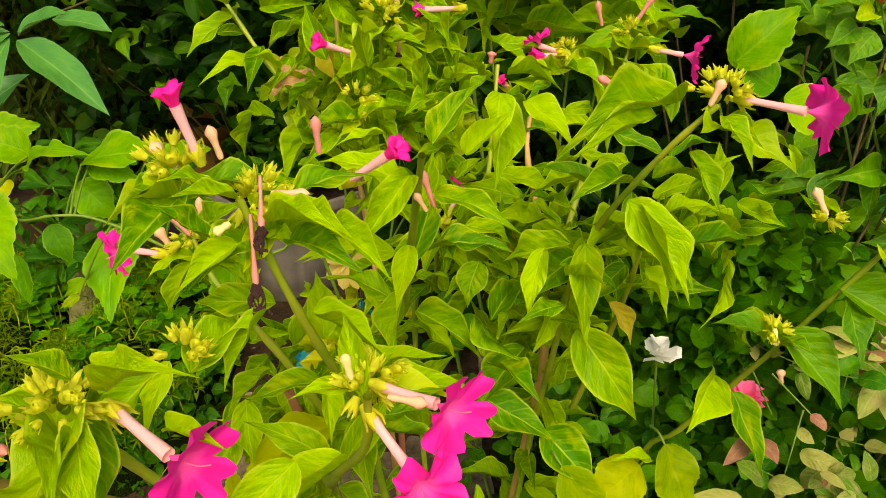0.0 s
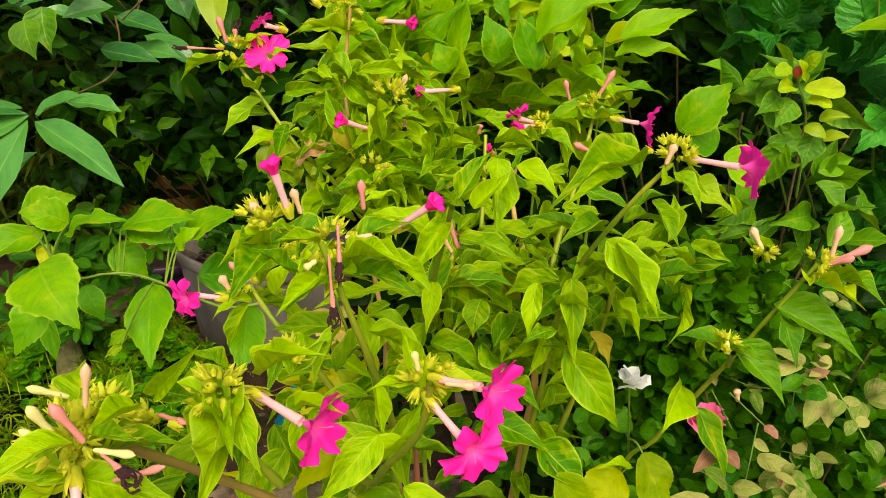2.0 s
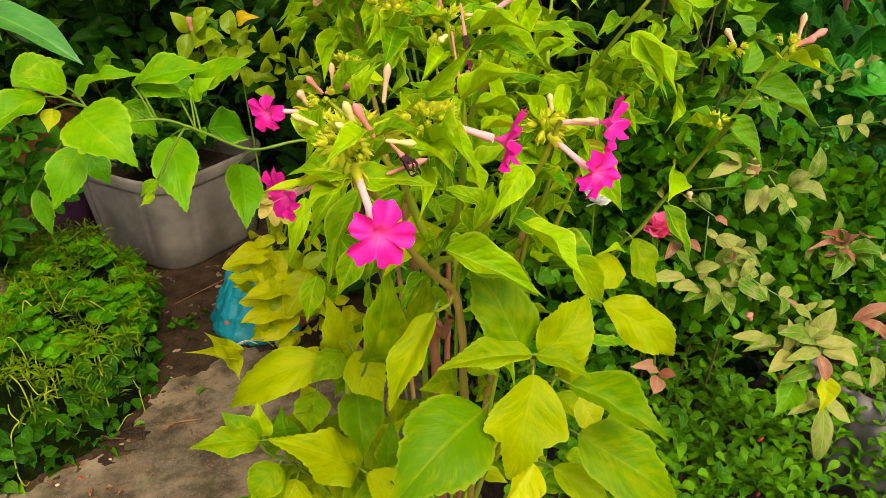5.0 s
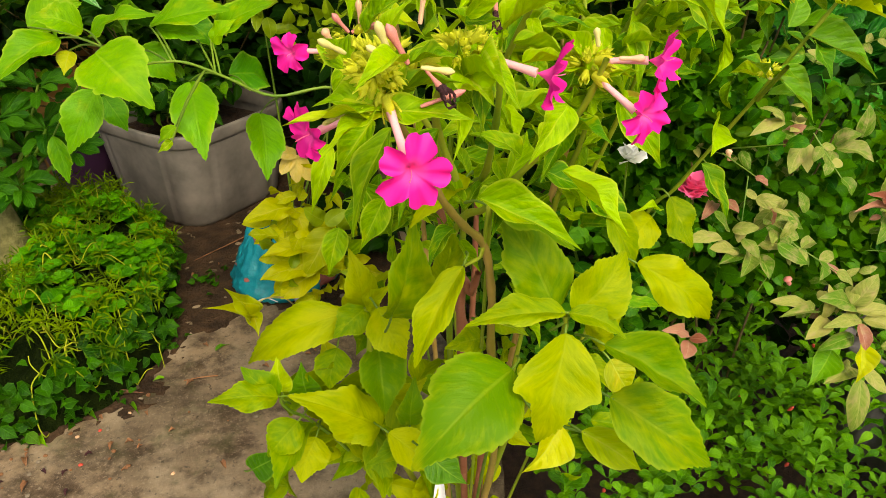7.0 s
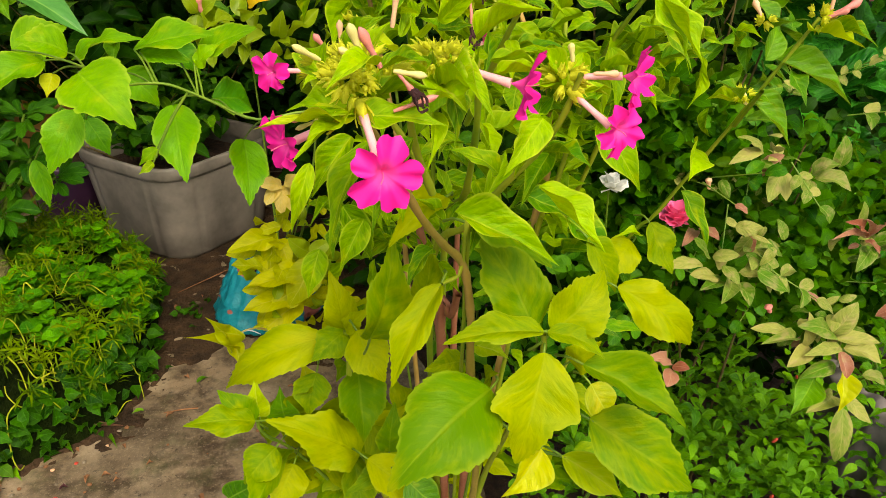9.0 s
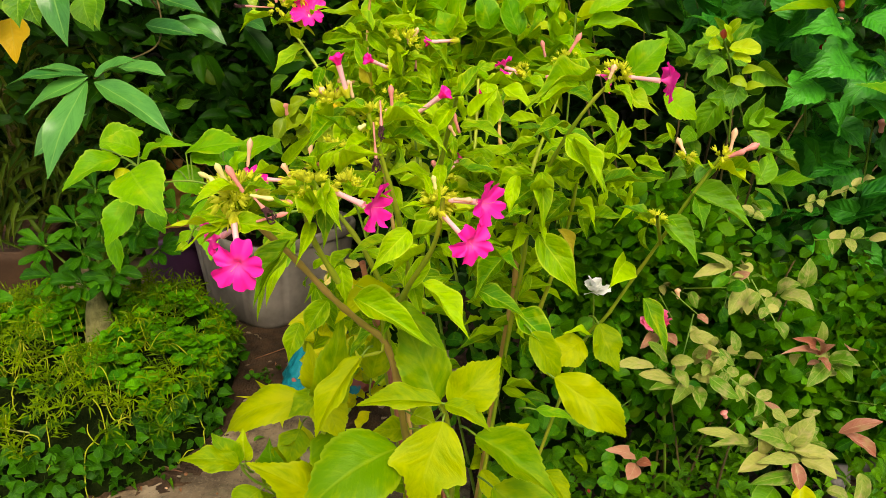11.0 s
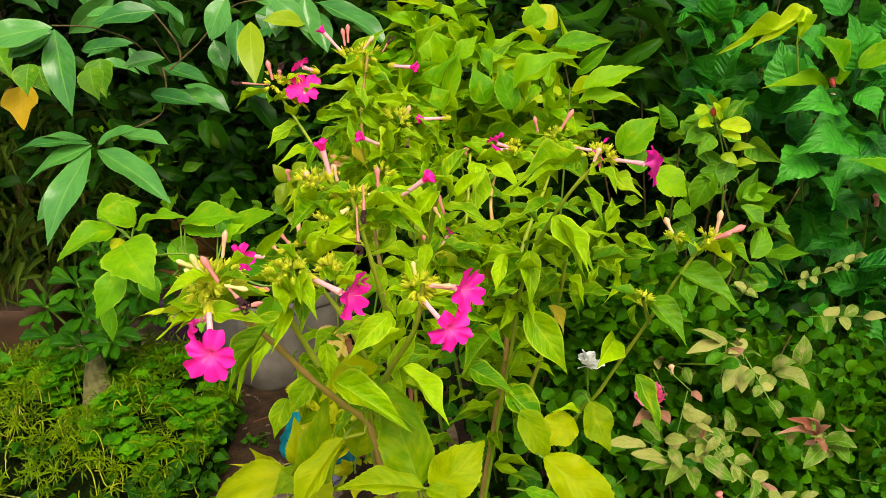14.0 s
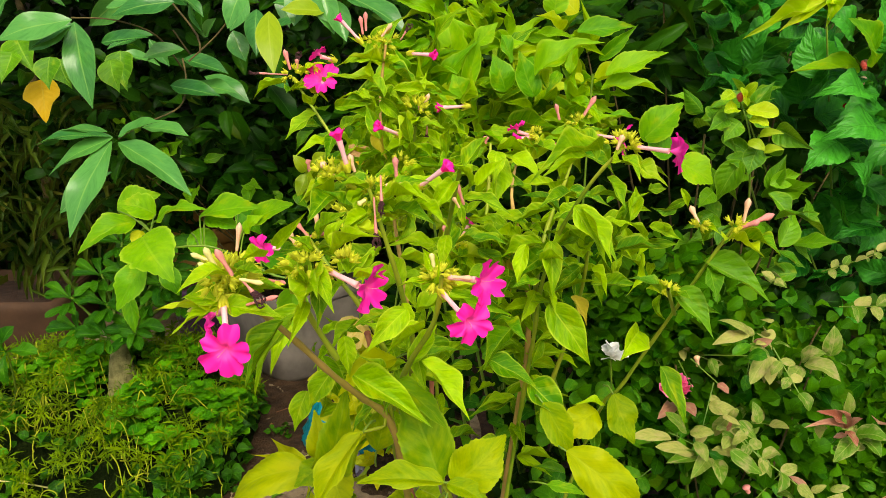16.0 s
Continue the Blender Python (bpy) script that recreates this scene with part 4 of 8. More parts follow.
def litter(name, at, size, turn, material, label, seed):
    """A dry curled scrap of leaf."""
    pts, uvs, nu, nv = leaf_points("lance", seed, 5, 8, fold=0.9, arch=0.22, wave=0.2)
    me = grid_mesh(name, pts, uvs, nu, nv, material)
    m = Matrix.Translation(at) @ Matrix.Rotation(radians(turn), 4, "Z") @ Matrix.Diagonal((size * 0.45, size, size * 0.7, 1))
    return tagged(link(name, me, None, m), label, "dead leaf", "litter on the path")


def pebble(at, size, material, label, seed):
    me = lathe_mesh("pebble", [(0.05, -0.8), (0.7, -0.55), (1.0, 0.0), (0.75, 0.55), (0.05, 0.85)], material, 8, 0.2, seed)
    m = Matrix.Translation(at) @ Matrix.Rotation(radians(seed * 47), 4, "Z") @ Matrix.Rotation(radians(90), 4, "X") @ Matrix.Diagonal((size, size * 0.7, size * 1.2, 1))
    return tagged(link("pebble", me, None, m), label, "pebble", "litter on the path")


pr = random.Random(3)
for k in range(34):
    x, y = pr.uniform(-0.90, -0.15), pr.uniform(0.75, 1.75)
    litter("dead_leaf", (x, y, 0.006), pr.uniform(0.008, 0.024), pr.uniform(0, 360), M_DRY, "small curled brown dead leaf on the cement", 40 + k)
for k in range(46):
    x, y = pr.uniform(-0.95, -0.12), pr.uniform(0.75, 1.6)
    pebble((x, y, 0.006), pr.uniform(0.0015, 0.005), M_STONE if k % 3 else M_DRY, "small pebble or crumb of earth on the cement", k)
for k, (x, y) in enumerate(((-0.64, 1.09), (-0.60, 1.10), (-0.55, 1.14), (-0.62, 1.01), (-0.45, 0.95), (-0.80, 1.07))):
    pebble((x, y, 0.005), 0.0038, M_REDBUD if k % 2 else M_BUD, "fallen reddish seed on the cement", 60 + k)


string = tube_mesh("string", [(-0.323, 1.457, 0.010), (-0.301, 1.455, 0.030), (-0.274, 1.466, 0.034), (-0.247, 1.465, 0.020)], 0.0016, 0.0013, M_PAPER, 5)
tagged(link("string", string, None, Matrix.Identity(4)), "short white string trailing from the grow bag", "string")
root = tube_mesh("dry_twig", [(-0.930, 1.140, 0.172), (-0.890, 1.165, 0.150), (-0.850, 1.190, 0.122), (-0.835, 1.205, 0.108)], 0.0014, 0.0022, M_BUDCREAM, 5)
tagged(link("dry_twig", root, None, Matrix.Identity(4)), "pale dry twig caught in the mound's creepers", "twig")
# crumbs, chips and leaf scraps gathered at the mound's foot
for k in range(70):
    x, y = pr.uniform(-0.98, -0.50), pr.uniform(0.95, 1.22)
    if pr.random() < 0.6:
        pebble((x, y, 0.005), pr.uniform(0.0018, 0.0055), (M_STONE, M_DRY, M_STONE, M_DRY)[k % 4], "small chip of stone or earth on the cement", 200 + k)
    else:
        litter("dead_leaf", (x, y, 0.006), pr.uniform(0.008, 0.020), pr.uniform(0, 360), M_DRY if k % 2 else M_WITHER, "small curled brown dead leaf on the cement", 300 + k)


def bark_strip(base, tip):
    """A curled strip of reddish bark."""
    p_, u_, nu_, nv_ = leaf_points("strap", 77, 7, 13, fold=0.9, arch=0.02, wave=0.10)
    me = grid_mesh("bark_strip", p_, u_, nu_, nv_, M_BARKRED)
    tagged(link("bark_strip", me, None, leaf_pose(base, tip, 0.018, (0, 0, 1)) @ Matrix.Diagonal((1, 1, 0.35, 1))), "curled strip of reddish bark on the cement", "bark", "litter on the path")


def fallen_leaf(base, tip, w):
    ob = link("fallen_leaf", MID[rng.randrange(5)], None, leaf_pose(base, tip, w, (0, -0.1, 1)))
    tagged(ob, "small fallen green leaf on the cement", "leaf", "litter on the path")


def thin_twig(*line):
    me = tube_mesh("dry_twig", line, 0.0012, 0.0018, M_DRY, 5)
    tagged(link("dry_twig", me, None, Matrix.Identity(4)), "thin dry twig lying on the cement", "twig", "litter on the path")


bark_strip((-0.660, 1.201, 0.010), (-0.527, 1.196, 0.012))
fallen_leaf((-0.389, 1.313, 0.008), (-0.358, 1.334, 0.008), w=0.012)
fallen_leaf((-0.719, 1.109, 0.008), (-0.690, 1.073, 0.008), w=0.014)
fallen_leaf((-0.635, 1.162, 0.008), (-0.609, 1.130, 0.008), w=0.010)
fallen_leaf((-0.550, 1.165, 0.008), (-0.529, 1.128, 0.008), w=0.009)
fallen_leaf((-0.491, 1.236, 0.008), (-0.516, 1.235, 0.008), w=0.010)
thin_twig((-0.450, 1.222, 0.006), (-0.416, 1.223, 0.008), (-0.381, 1.224, 0.006))
thin_twig((-0.460, 1.736, 0.010), (-0.388, 1.787, 0.014), (-0.313, 1.853, 0.012))

# a curled scrap of white paper at the foot of the plants
pts, uvs, nu, nv = leaf_points("strap", 5, 5, 9, fold=0.5, arch=0.1, wave=0.05)
scrap = grid_mesh("paper_scrap", pts, uvs, nu, nv, M_PAPER)
def paper_at(base, tip):
    tagged(link("paper_scrap", scrap, None, leaf_pose(base, tip, 0.02)), "white paper scrap standing among the stems", "paper")


paper_at((-0.047, 0.510, 0.273), (-0.036, 0.527, 0.373))

# ---- the four o'clock plant ----
plant = thing("four_o_clock_plant", (0.03, 0.70, 0.0), "bushy four o'clock plant in bloom with magenta trumpet flowers", "flowering plant")
# stems
stem(plant, [(-0.135, 0.190, 0.945), (-0.104, 0.240, 0.887), (-0.078, 0.290, 0.828), (-0.055, 0.320, 0.789), (-0.034, 0.340, 0.758), (-0.022, 0.360, 0.698), (-0.016, 0.380, 0.632), (0.013, 0.460, 0.412), (0.03, 0.66, 0)], 0.0022, 0.0042, M_STEMTAN)
stem(plant, [(-0.082, 0.218, 0.947), (-0.090, 0.250, 0.905), (-0.071, 0.279, 0.847)], 0.0016, 0.0027, M_STEM)
stem(plant, [(0.016, 0.254, 0.927), (0.009, 0.286, 0.875), (-0.022, 0.359, 0.787), (-0.036, 0.468, 0.653), (0.030, 0.690, 0.000)], 0.0016, 0.0039, M_STEM)
dress(plant, OVATE, [(0.016, 0.254, 0.927), (0.009, 0.286, 0.875), (-0.022, 0.359, 0.787), (-0.036, 0.468, 0.653), (0.030, 0.690, 0.000)], 0.04, (0.034,0.056), (0.33,0.47), 0.03, 0.3)
stem(plant, [(-0.054, 0.722, 1.083), (-0.063, 0.722, 0.993), (-0.047, 0.697, 0.866), (-0.029, 0.680, 0.741), (-0.024, 0.680, 0.621), (0.020, 0.720, 0.000)], 0.0016, 0.0036, M_STEMPINK)
dress(plant, OVATE, [(-0.054, 0.722, 1.083), (-0.063, 0.722, 0.993), (-0.047, 0.697, 0.866), (-0.029, 0.680, 0.741), (-0.024, 0.680, 0.621), (0.020, 0.720, 0.000)], 0.045, (0.038,0.064), (0.34,0.48), 0.03, 0.6)
stem(plant, [(-0.170, 0.688, 1.045), (-0.139, 0.671, 1.002), (-0.107, 0.663, 0.956), (-0.076, 0.680, 0.916), (-0.047, 0.697, 0.866)], 0.0016, 0.0023, M_STEM)
dress(plant, OVATE, [(-0.170, 0.688, 1.045), (-0.139, 0.671, 1.002), (-0.107, 0.663, 0.956), (-0.076, 0.680, 0.916), (-0.047, 0.697, 0.866)], 0.035, (0.034,0.056), (0.33,0.47), 0.03, 0.9)
stem(plant, [(-0.044, 0.316, 0.983), (-0.030, 0.332, 0.927), (-0.020, 0.359, 0.875), (-0.011, 0.425, 0.785), (-0.013, 0.510, 0.659), (0.040, 0.700, 0.000)], 0.0016, 0.0039, M_STEM)
dress(plant, OVATE, [(-0.044, 0.316, 0.983), (-0.030, 0.332, 0.927), (-0.020, 0.359, 0.875), (-0.011, 0.425, 0.785), (-0.013, 0.510, 0.659), (0.040, 0.700, 0.000)], 0.04, (0.034,0.056), (0.33,0.47), 0.02, 0.35)
stem(plant, [(0.188, 0.425, 0.997), (0.163, 0.442, 0.959), (0.141, 0.493, 0.890), (0.130, 0.527, 0.819), (0.128, 0.561, 0.740), (0.121, 0.629, 0.593), (0.070, 0.740, 0.000)], 0.0016, 0.0032, M_STEM)
dress(plant, OVATE, [(0.188, 0.425, 0.997), (0.163, 0.442, 0.959), (0.141, 0.493, 0.890), (0.130, 0.527, 0.819), (0.128, 0.561, 0.740), (0.121, 0.629, 0.593), (0.070, 0.740, 0.000)], 0.04, (0.038,0.064), (0.33,0.47), 0.03, 0.65)
stem(plant, [(0.121, 0.705, 0.962), (0.107, 0.663, 0.897), (0.119, 0.595, 0.832), (0.126, 0.595, 0.725), (0.119, 0.646, 0.584), (0.070, 0.760, 0.000)], 0.0016, 0.0046, M_STEMPINK)
dress(plant, OVATE, [(0.121, 0.705, 0.962), (0.107, 0.663, 0.897), (0.119, 0.595, 0.832), (0.126, 0.595, 0.725), (0.119, 0.646, 0.584), (0.070, 0.760, 0.000)], 0.045, (0.038,0.064), (0.33,0.47), 0.03, 0.55)
stem(plant, [(0.304, 0.425, 0.920), (0.285, 0.442, 0.873), (0.267, 0.468, 0.816), (0.233, 0.527, 0.701), (0.201, 0.578, 0.587), (0.100, 0.720, 0.000)], 0.0016, 0.0023, M_STEM)
dress(plant, MID, [(0.304, 0.425, 0.920), (0.285, 0.442, 0.873), (0.267, 0.468, 0.816), (0.233, 0.527, 0.701), (0.201, 0.578, 0.587), (0.100, 0.720, 0.000)], 0.08, (0.03,0.05), (0.33,0.46), 0.05, 0.6)
stem(plant, [(0.232, 0.384, 0.870), (0.267, 0.468, 0.812)], 0.0016, 0.0023, M_STEM)
stem(plant, [(0.030, 0.612, 0.844), (0.028, 0.629, 0.775), (0.008, 0.663, 0.680), (0.050, 0.720, 0.000)], 0.0016, 0.0031, M_STEM)
dress(plant, OVATE, [(0.030, 0.612, 0.844), (0.028, 0.629, 0.775), (0.008, 0.663, 0.680), (0.050, 0.720, 0.000)], 0.045, (0.038,0.064), (0.33,0.47), 0.03, 0.5)
stem(plant, [(-0.014, 0.637, 1.005), (-0.020, 0.663, 0.927), (-0.039, 0.688, 0.852)], 0.0016, 0.0023, M_STEM)
dress(plant, OVATE, [(-0.014, 0.637, 1.005), (-0.020, 0.663, 0.927), (-0.039, 0.688, 0.852)], 0.035, (0.036,0.06), (0.33,0.47), 0.05, 1.0)
stem(plant, [(0.211, 0.765, 0.980), (0.190, 0.731, 0.915), (0.142, 0.612, 0.850), (0.130, 0.595, 0.741)], 0.0016, 0.0031, M_STEM)
dress(plant, OVATE, [(0.211, 0.765, 0.980), (0.190, 0.731, 0.915), (0.142, 0.612, 0.850), (0.130, 0.595, 0.741)], 0.035, (0.038,0.064), (0.33,0.47), 0.05, 0.9)
stem(plant, [(-0.117, 0.450, 0.900), (-0.095, 0.425, 0.879), (-0.061, 0.425, 0.830), (-0.035, 0.442, 0.764)], 0.0016, 0.0031, M_STEM)
dress(plant, OVATE, [(-0.117, 0.450, 0.900), (-0.095, 0.425, 0.879), (-0.061, 0.425, 0.830), (-0.035, 0.442, 0.764)], 0.04, (0.036,0.06), (0.33,0.47), 0.05, 0.8)
stem(plant, [(0.032, 0.359, 0.989), (0.023, 0.425, 0.921), (0.010, 0.510, 0.818)], 0.0016, 0.0031, M_STEM)
dress(plant, OVATE, [(0.032, 0.359, 0.989), (0.023, 0.425, 0.921), (0.010, 0.510, 0.818)], 0.04, (0.038,0.064), (0.33,0.47), 0.05, 1.0)
stem(plant, [(0.080, 0.680, 0.962), (0.072, 0.637, 0.865), (0.050, 0.612, 0.766)], 0.0016, 0.0031, M_STEM)
dress(plant, OVATE, [(0.080, 0.680, 0.962), (0.072, 0.637, 0.865), (0.050, 0.612, 0.766)], 0.035, (0.038,0.064), (0.33,0.47), 0.05, 1.0)
stem(plant, [(0.182, 0.510, 0.899), (0.183, 0.578, 0.778), (0.161, 0.629, 0.644)], 0.0016, 0.0031, M_STEM)
dress(plant, OVATE, [(0.182, 0.510, 0.899), (0.183, 0.578, 0.778), (0.161, 0.629, 0.644)], 0.04, (0.038,0.064), (0.33,0.47), 0.05, 0.9)
# flower heads
umbel(plant, (-0.128, 0.170, 0.954), n=13, spread=0.022)
umbel(plant, (-0.081, 0.214, 0.951), n=11, spread=0.020)
umbel(plant, (0.016, 0.285, 0.919), n=10, spread=0.016)
umbel(plant, (-0.044, 0.336, 0.976), n=12, spread=0.024)
umbel(plant, (-0.131, 0.182, 0.949), n=5, spread=0.012, young=1)
umbel(plant, (-0.123, 0.188, 0.957), n=5, spread=0.012, young=1)
umbel(plant, (-0.135, 0.173, 0.938), n=4, spread=0.010, young=0)
umbel(plant, (-0.142, 0.202, 0.953), n=4, spread=0.010, young=1)
umbel(plant, (-0.109, 0.202, 0.942), n=4, spread=0.010, young=1)
umbel(plant, (0.012, 0.272, 0.919), n=6, spread=0.012, young=1)
umbel(plant, (-0.059, 0.272, 0.934), n=6, spread=0.013, young=1)
bud(plant, (-0.143, 0.202, 0.955), (-0.156, 0.195, 0.964), 0.0024, "cream")
bud(plant, (-0.149, 0.188, 0.934), (-0.160, 0.182, 0.931), 0.0022, "pink")
bud(plant, (-0.108, 0.210, 0.940), (-0.094, 0.202, 0.940), 0.0024, "pink")
bud(plant, (-0.146, 0.188, 0.929), (-0.158, 0.182, 0.927), 0.0017, "cream")
leaf(plant, OVATE, (-0.108, 0.306, 0.876), (-0.143, 0.272, 0.816), 0.018, face=(-0.5,-0.7,0.4))
leaf(plant, OVATE, (-0.114, 0.359, 0.863), (-0.148, 0.342, 0.826), 0.021, face=(-0.2,-0.8,0.5))
leaf(plant, OVATE, (-0.142, 0.442, 0.815), (-0.165, 0.425, 0.758), 0.017, face=(-0.2,-0.9,0.3))
leaf(plant, OVATE, (-0.080, 0.400, 0.816), (-0.074, 0.383, 0.779), 0.019, face=(0.2,-0.9,0.4))
leaf(plant, OVATE, (-0.099, 0.442, 0.759), (-0.124, 0.425, 0.720), 0.025, face=(-0.1,-0.9,0.4))
leaf(plant, OVATE, (-0.115, 0.476, 0.760), (-0.089, 0.459, 0.708), 0.025, face=(0.1,-0.9,0.4))
leaf(plant, OVATE, (-0.137, 0.493, 0.709), (-0.152, 0.476, 0.665), 0.025, face=(0,-0.9,0.4))
umbel(plant, (-0.076, 0.332, 0.991), n=9, spread=0.018)
umbel(plant, (0.031, 0.575, 0.857), n=8, spread=0.020)
umbel(plant, (-0.117, 0.450, 0.902), n=7, spread=0.016)
umbel(plant, (-0.089, 0.510, 0.912), n=7, spread=0.018)
umbel(plant, (-0.170, 0.688, 1.049), n=10, spread=0.024)
umbel(plant, (-0.059, 0.735, 1.083), n=12, spread=0.028)
umbel(plant, (-0.012, 0.625, 1.012), n=8, spread=0.022)
umbel(plant, (0.196, 0.438, 0.999), n=12, spread=0.022)
umbel(plant, (0.204, 0.744, 0.980), n=6, spread=0.02)
umbel(plant, (0.140, 0.705, 0.970), n=6, spread=0.02)
umbel(plant, (0.306, 0.429, 0.920), n=8, spread=0.016)
umbel(plant, (0.291, 0.484, 0.907), n=3, spread=0.008)
umbel(plant, (0.247, 0.432, 0.853), n=4, spread=0.010, young=3)
umbel(plant, (-0.030, 0.595, 0.954), n=5, spread=0.02)
# open flowers
flower(plant, (-0.128, 0.165, 0.940), (-0.122, 0.138, 0.917), 0.0195, (0.05,-1,0.05))
flower(plant, (-0.137, 0.225, 0.916), (-0.164, 0.243, 0.899), 0.0195, (-0.90,-0.45,-0.12))
flower(plant, (-0.067, 0.222, 0.943), (-0.036, 0.203, 0.936), 0.0185, (0.93,-0.42,-0.1))
flower(plant, (0.019, 0.268, 0.922), (0.049, 0.248, 0.925), 0.0190, (0.75,-0.65,0.05))
flower(plant, (0.015, 0.262, 0.913), (0.038, 0.238, 0.895), 0.0200, (0.45,-0.88,-0.1))
flower(plant, (-0.137, 0.450, 0.890), (-0.167, 0.447, 0.891), 0.0190, (-0.72,-0.66,-0.05))
flower(plant, (0.204, 0.436, 0.998), (0.240, 0.412, 0.997), 0.0215, (0.98,-0.10,-0.05))
flower(plant, (-0.141, 0.690, 1.055), (-0.132, 0.684, 1.042), 0.0235, (0.10,-0.80,0.50))
flower(plant, (-0.118, 0.697, 1.065), (-0.137, 0.688, 1.075), 0.0144, (-0.5,0.2,0.6))
flower(plant, (0.040, 0.586, 0.862), (0.054, 0.603, 0.879), 0.0176, (0.6,0.1,0.7))
flower(plant, (0.222, 0.733, 0.966), (0.259, 0.730, 0.960), 0.0219, (0.8,-0.3,-0.1))
flower(plant, (-0.062, 0.324, 0.999), (-0.069, 0.319, 1.029), 0.0095, kind="half")
flower(plant, (-0.004, 0.363, 0.974), (0.022, 0.348, 0.996), 0.0101, kind="half")
flower(plant, (-0.032, 0.610, 0.984), (-0.057, 0.590, 0.997), 0.0107, kind="half")
flower(plant, (0.049, 0.650, 1.013), (0.013, 0.658, 1.010), 0.0100, kind="half")
flower(plant, (-0.086, 0.722, 1.087), (-0.114, 0.722, 1.117), 0.0096, kind="half")
flower(plant, (-0.022, 0.680, 1.074), (0.009, 0.665, 1.073), 0.0099, kind="half")
flower(plant, (0.140, 0.705, 0.967), (0.115, 0.700, 0.980), 0.0130, (-0.3,0.05,0.95))
flower(plant, (0.140, 0.705, 0.967), (0.112, 0.697, 0.965), 0.0128, kind="half")
flower(plant, (0.091, 0.705, 0.935), (0.084, 0.697, 0.945), 0.0076, kind="half")
flower(plant, (0.063, 0.612, 0.846), (0.078, 0.612, 0.844), 0.0065, kind="half")
# buds
bud(plant, (-0.114, 0.156, 0.978), (-0.111, 0.156, 0.996), 0.0025, "tan")
bud(plant, (-0.128, 0.156, 0.966), (-0.133, 0.152, 0.981), 0.0028, "cream")
bud(plant, (-0.128, 0.152, 0.965), (-0.138, 0.152, 0.971), 0.0021, "cream")
bud(plant, (-0.119, 0.160, 0.960), (-0.128, 0.158, 0.978), 0.0032, "pink")
bud(plant, (-0.114, 0.156, 0.959), (-0.099, 0.156, 0.956), 0.0022, "cream")
bud(plant, (-0.113, 0.165, 0.938), (-0.092, 0.165, 0.944), 0.0022, "pink")
bud(plant, (-0.110, 0.450, 0.907), (-0.110, 0.450, 0.929), 0.0035, "tan")
bud(plant, (-0.119, 0.450, 0.904), (-0.131, 0.450, 0.919), 0.0035, "pink")
bud(plant, (-0.117, 0.450, 0.904), (-0.095, 0.450, 0.909), 0.0035, "pink")
bud(plant, (-0.132, 0.450, 0.895), (-0.139, 0.450, 0.908), 0.0047, "tan")
bud(plant, (0.010, 0.254, 0.935), (0.008, 0.254, 0.946), 0.0027, "cream")
bud(plant, (0.024, 0.254, 0.927), (0.039, 0.250, 0.927), 0.0031, "tan")
bud(plant, (-0.075, 0.332, 0.991), (-0.085, 0.332, 1.002), 0.0039, "tan")
bud(plant, (-0.058, 0.342, 0.992), (-0.062, 0.342, 1.007), 0.0035, "tan")
bud(plant, (-0.026, 0.408, 0.973), (-0.027, 0.408, 0.993), 0.0038, "pink")
bud(plant, (-0.030, 0.316, 0.986), (-0.014, 0.316, 0.986), 0.0029, "tan")
bud(plant, (-0.046, 0.306, 0.976), (-0.052, 0.302, 0.973), 0.0029, "cream")
bud(plant, (0.027, 0.612, 0.854), (0.019, 0.612, 0.872), 0.0043, "pink")
bud(plant, (0.037, 0.384, 0.953), (0.030, 0.384, 0.973), 0.0032, "pink")
bud(plant, (0.033, 0.384, 0.950), (0.027, 0.384, 0.960), 0.0027, "tan")
bud(plant, (-0.009, 0.637, 1.009), (-0.011, 0.637, 1.022), 0.0035, "tan")
bud(plant, (-0.006, 0.637, 1.009), (0.002, 0.637, 1.029), 0.0035, "tan")
bud(plant, (-0.079, 0.722, 1.100), (-0.079, 0.722, 1.123), 0.0037, "pink")
bud(plant, (-0.083, 0.722, 1.096), (-0.086, 0.722, 1.118), 0.0037, "pink")
bud(plant, (-0.059, 0.722, 1.093), (-0.046, 0.722, 1.109), 0.0037, "tan")
bud(plant, (-0.172, 0.688, 1.054), (-0.178, 0.688, 1.078), 0.0043, "pink")
bud(plant, (-0.163, 0.688, 1.054), (-0.163, 0.688, 1.068), 0.0036, "pink")
bud(plant, (0.211, 0.765, 0.984), (0.228, 0.765, 1.013), 0.0048, "pink")
bud(plant, (0.180, 0.765, 0.981), (0.174, 0.765, 1.003), 0.0040, "pink")
bud(plant, (0.162, 0.544, 0.975), (0.143, 0.544, 0.984), 0.0039, "pink")
bud(plant, (0.184, 0.425, 0.997), (0.189, 0.425, 1.011), 0.0039, "tan")
bud(plant, (0.313, 0.425, 0.925), (0.316, 0.425, 0.949), 0.0040, "tan")
bud(plant, (0.314, 0.425, 0.921), (0.342, 0.425, 0.933), 0.0046, "pink")
bud(plant, (0.310, 0.425, 0.919), (0.325, 0.416, 0.928), 0.0040, "pink")
bud(plant, (0.289, 0.484, 0.909), (0.282, 0.493, 0.925), 0.0044, "tan")
bud(plant, (0.246, 0.429, 0.856), (0.247, 0.425, 0.846), 0.0030, "cream")
bud(plant, (0.075, 0.705, 0.958), (0.076, 0.705, 0.968), 0.0053, "pink")
# withered flowers
withered(plant, (-0.034, 0.316, 0.994), (-0.033, 0.306, 0.972))
withered(plant, (-0.040, 0.316, 0.976), (-0.038, 0.306, 0.944))
withered(plant, (-0.112, 0.156, 0.958), (-0.105, 0.156, 0.949))
withered(plant, (-0.176, 0.688, 1.048), (-0.214, 0.688, 1.050))
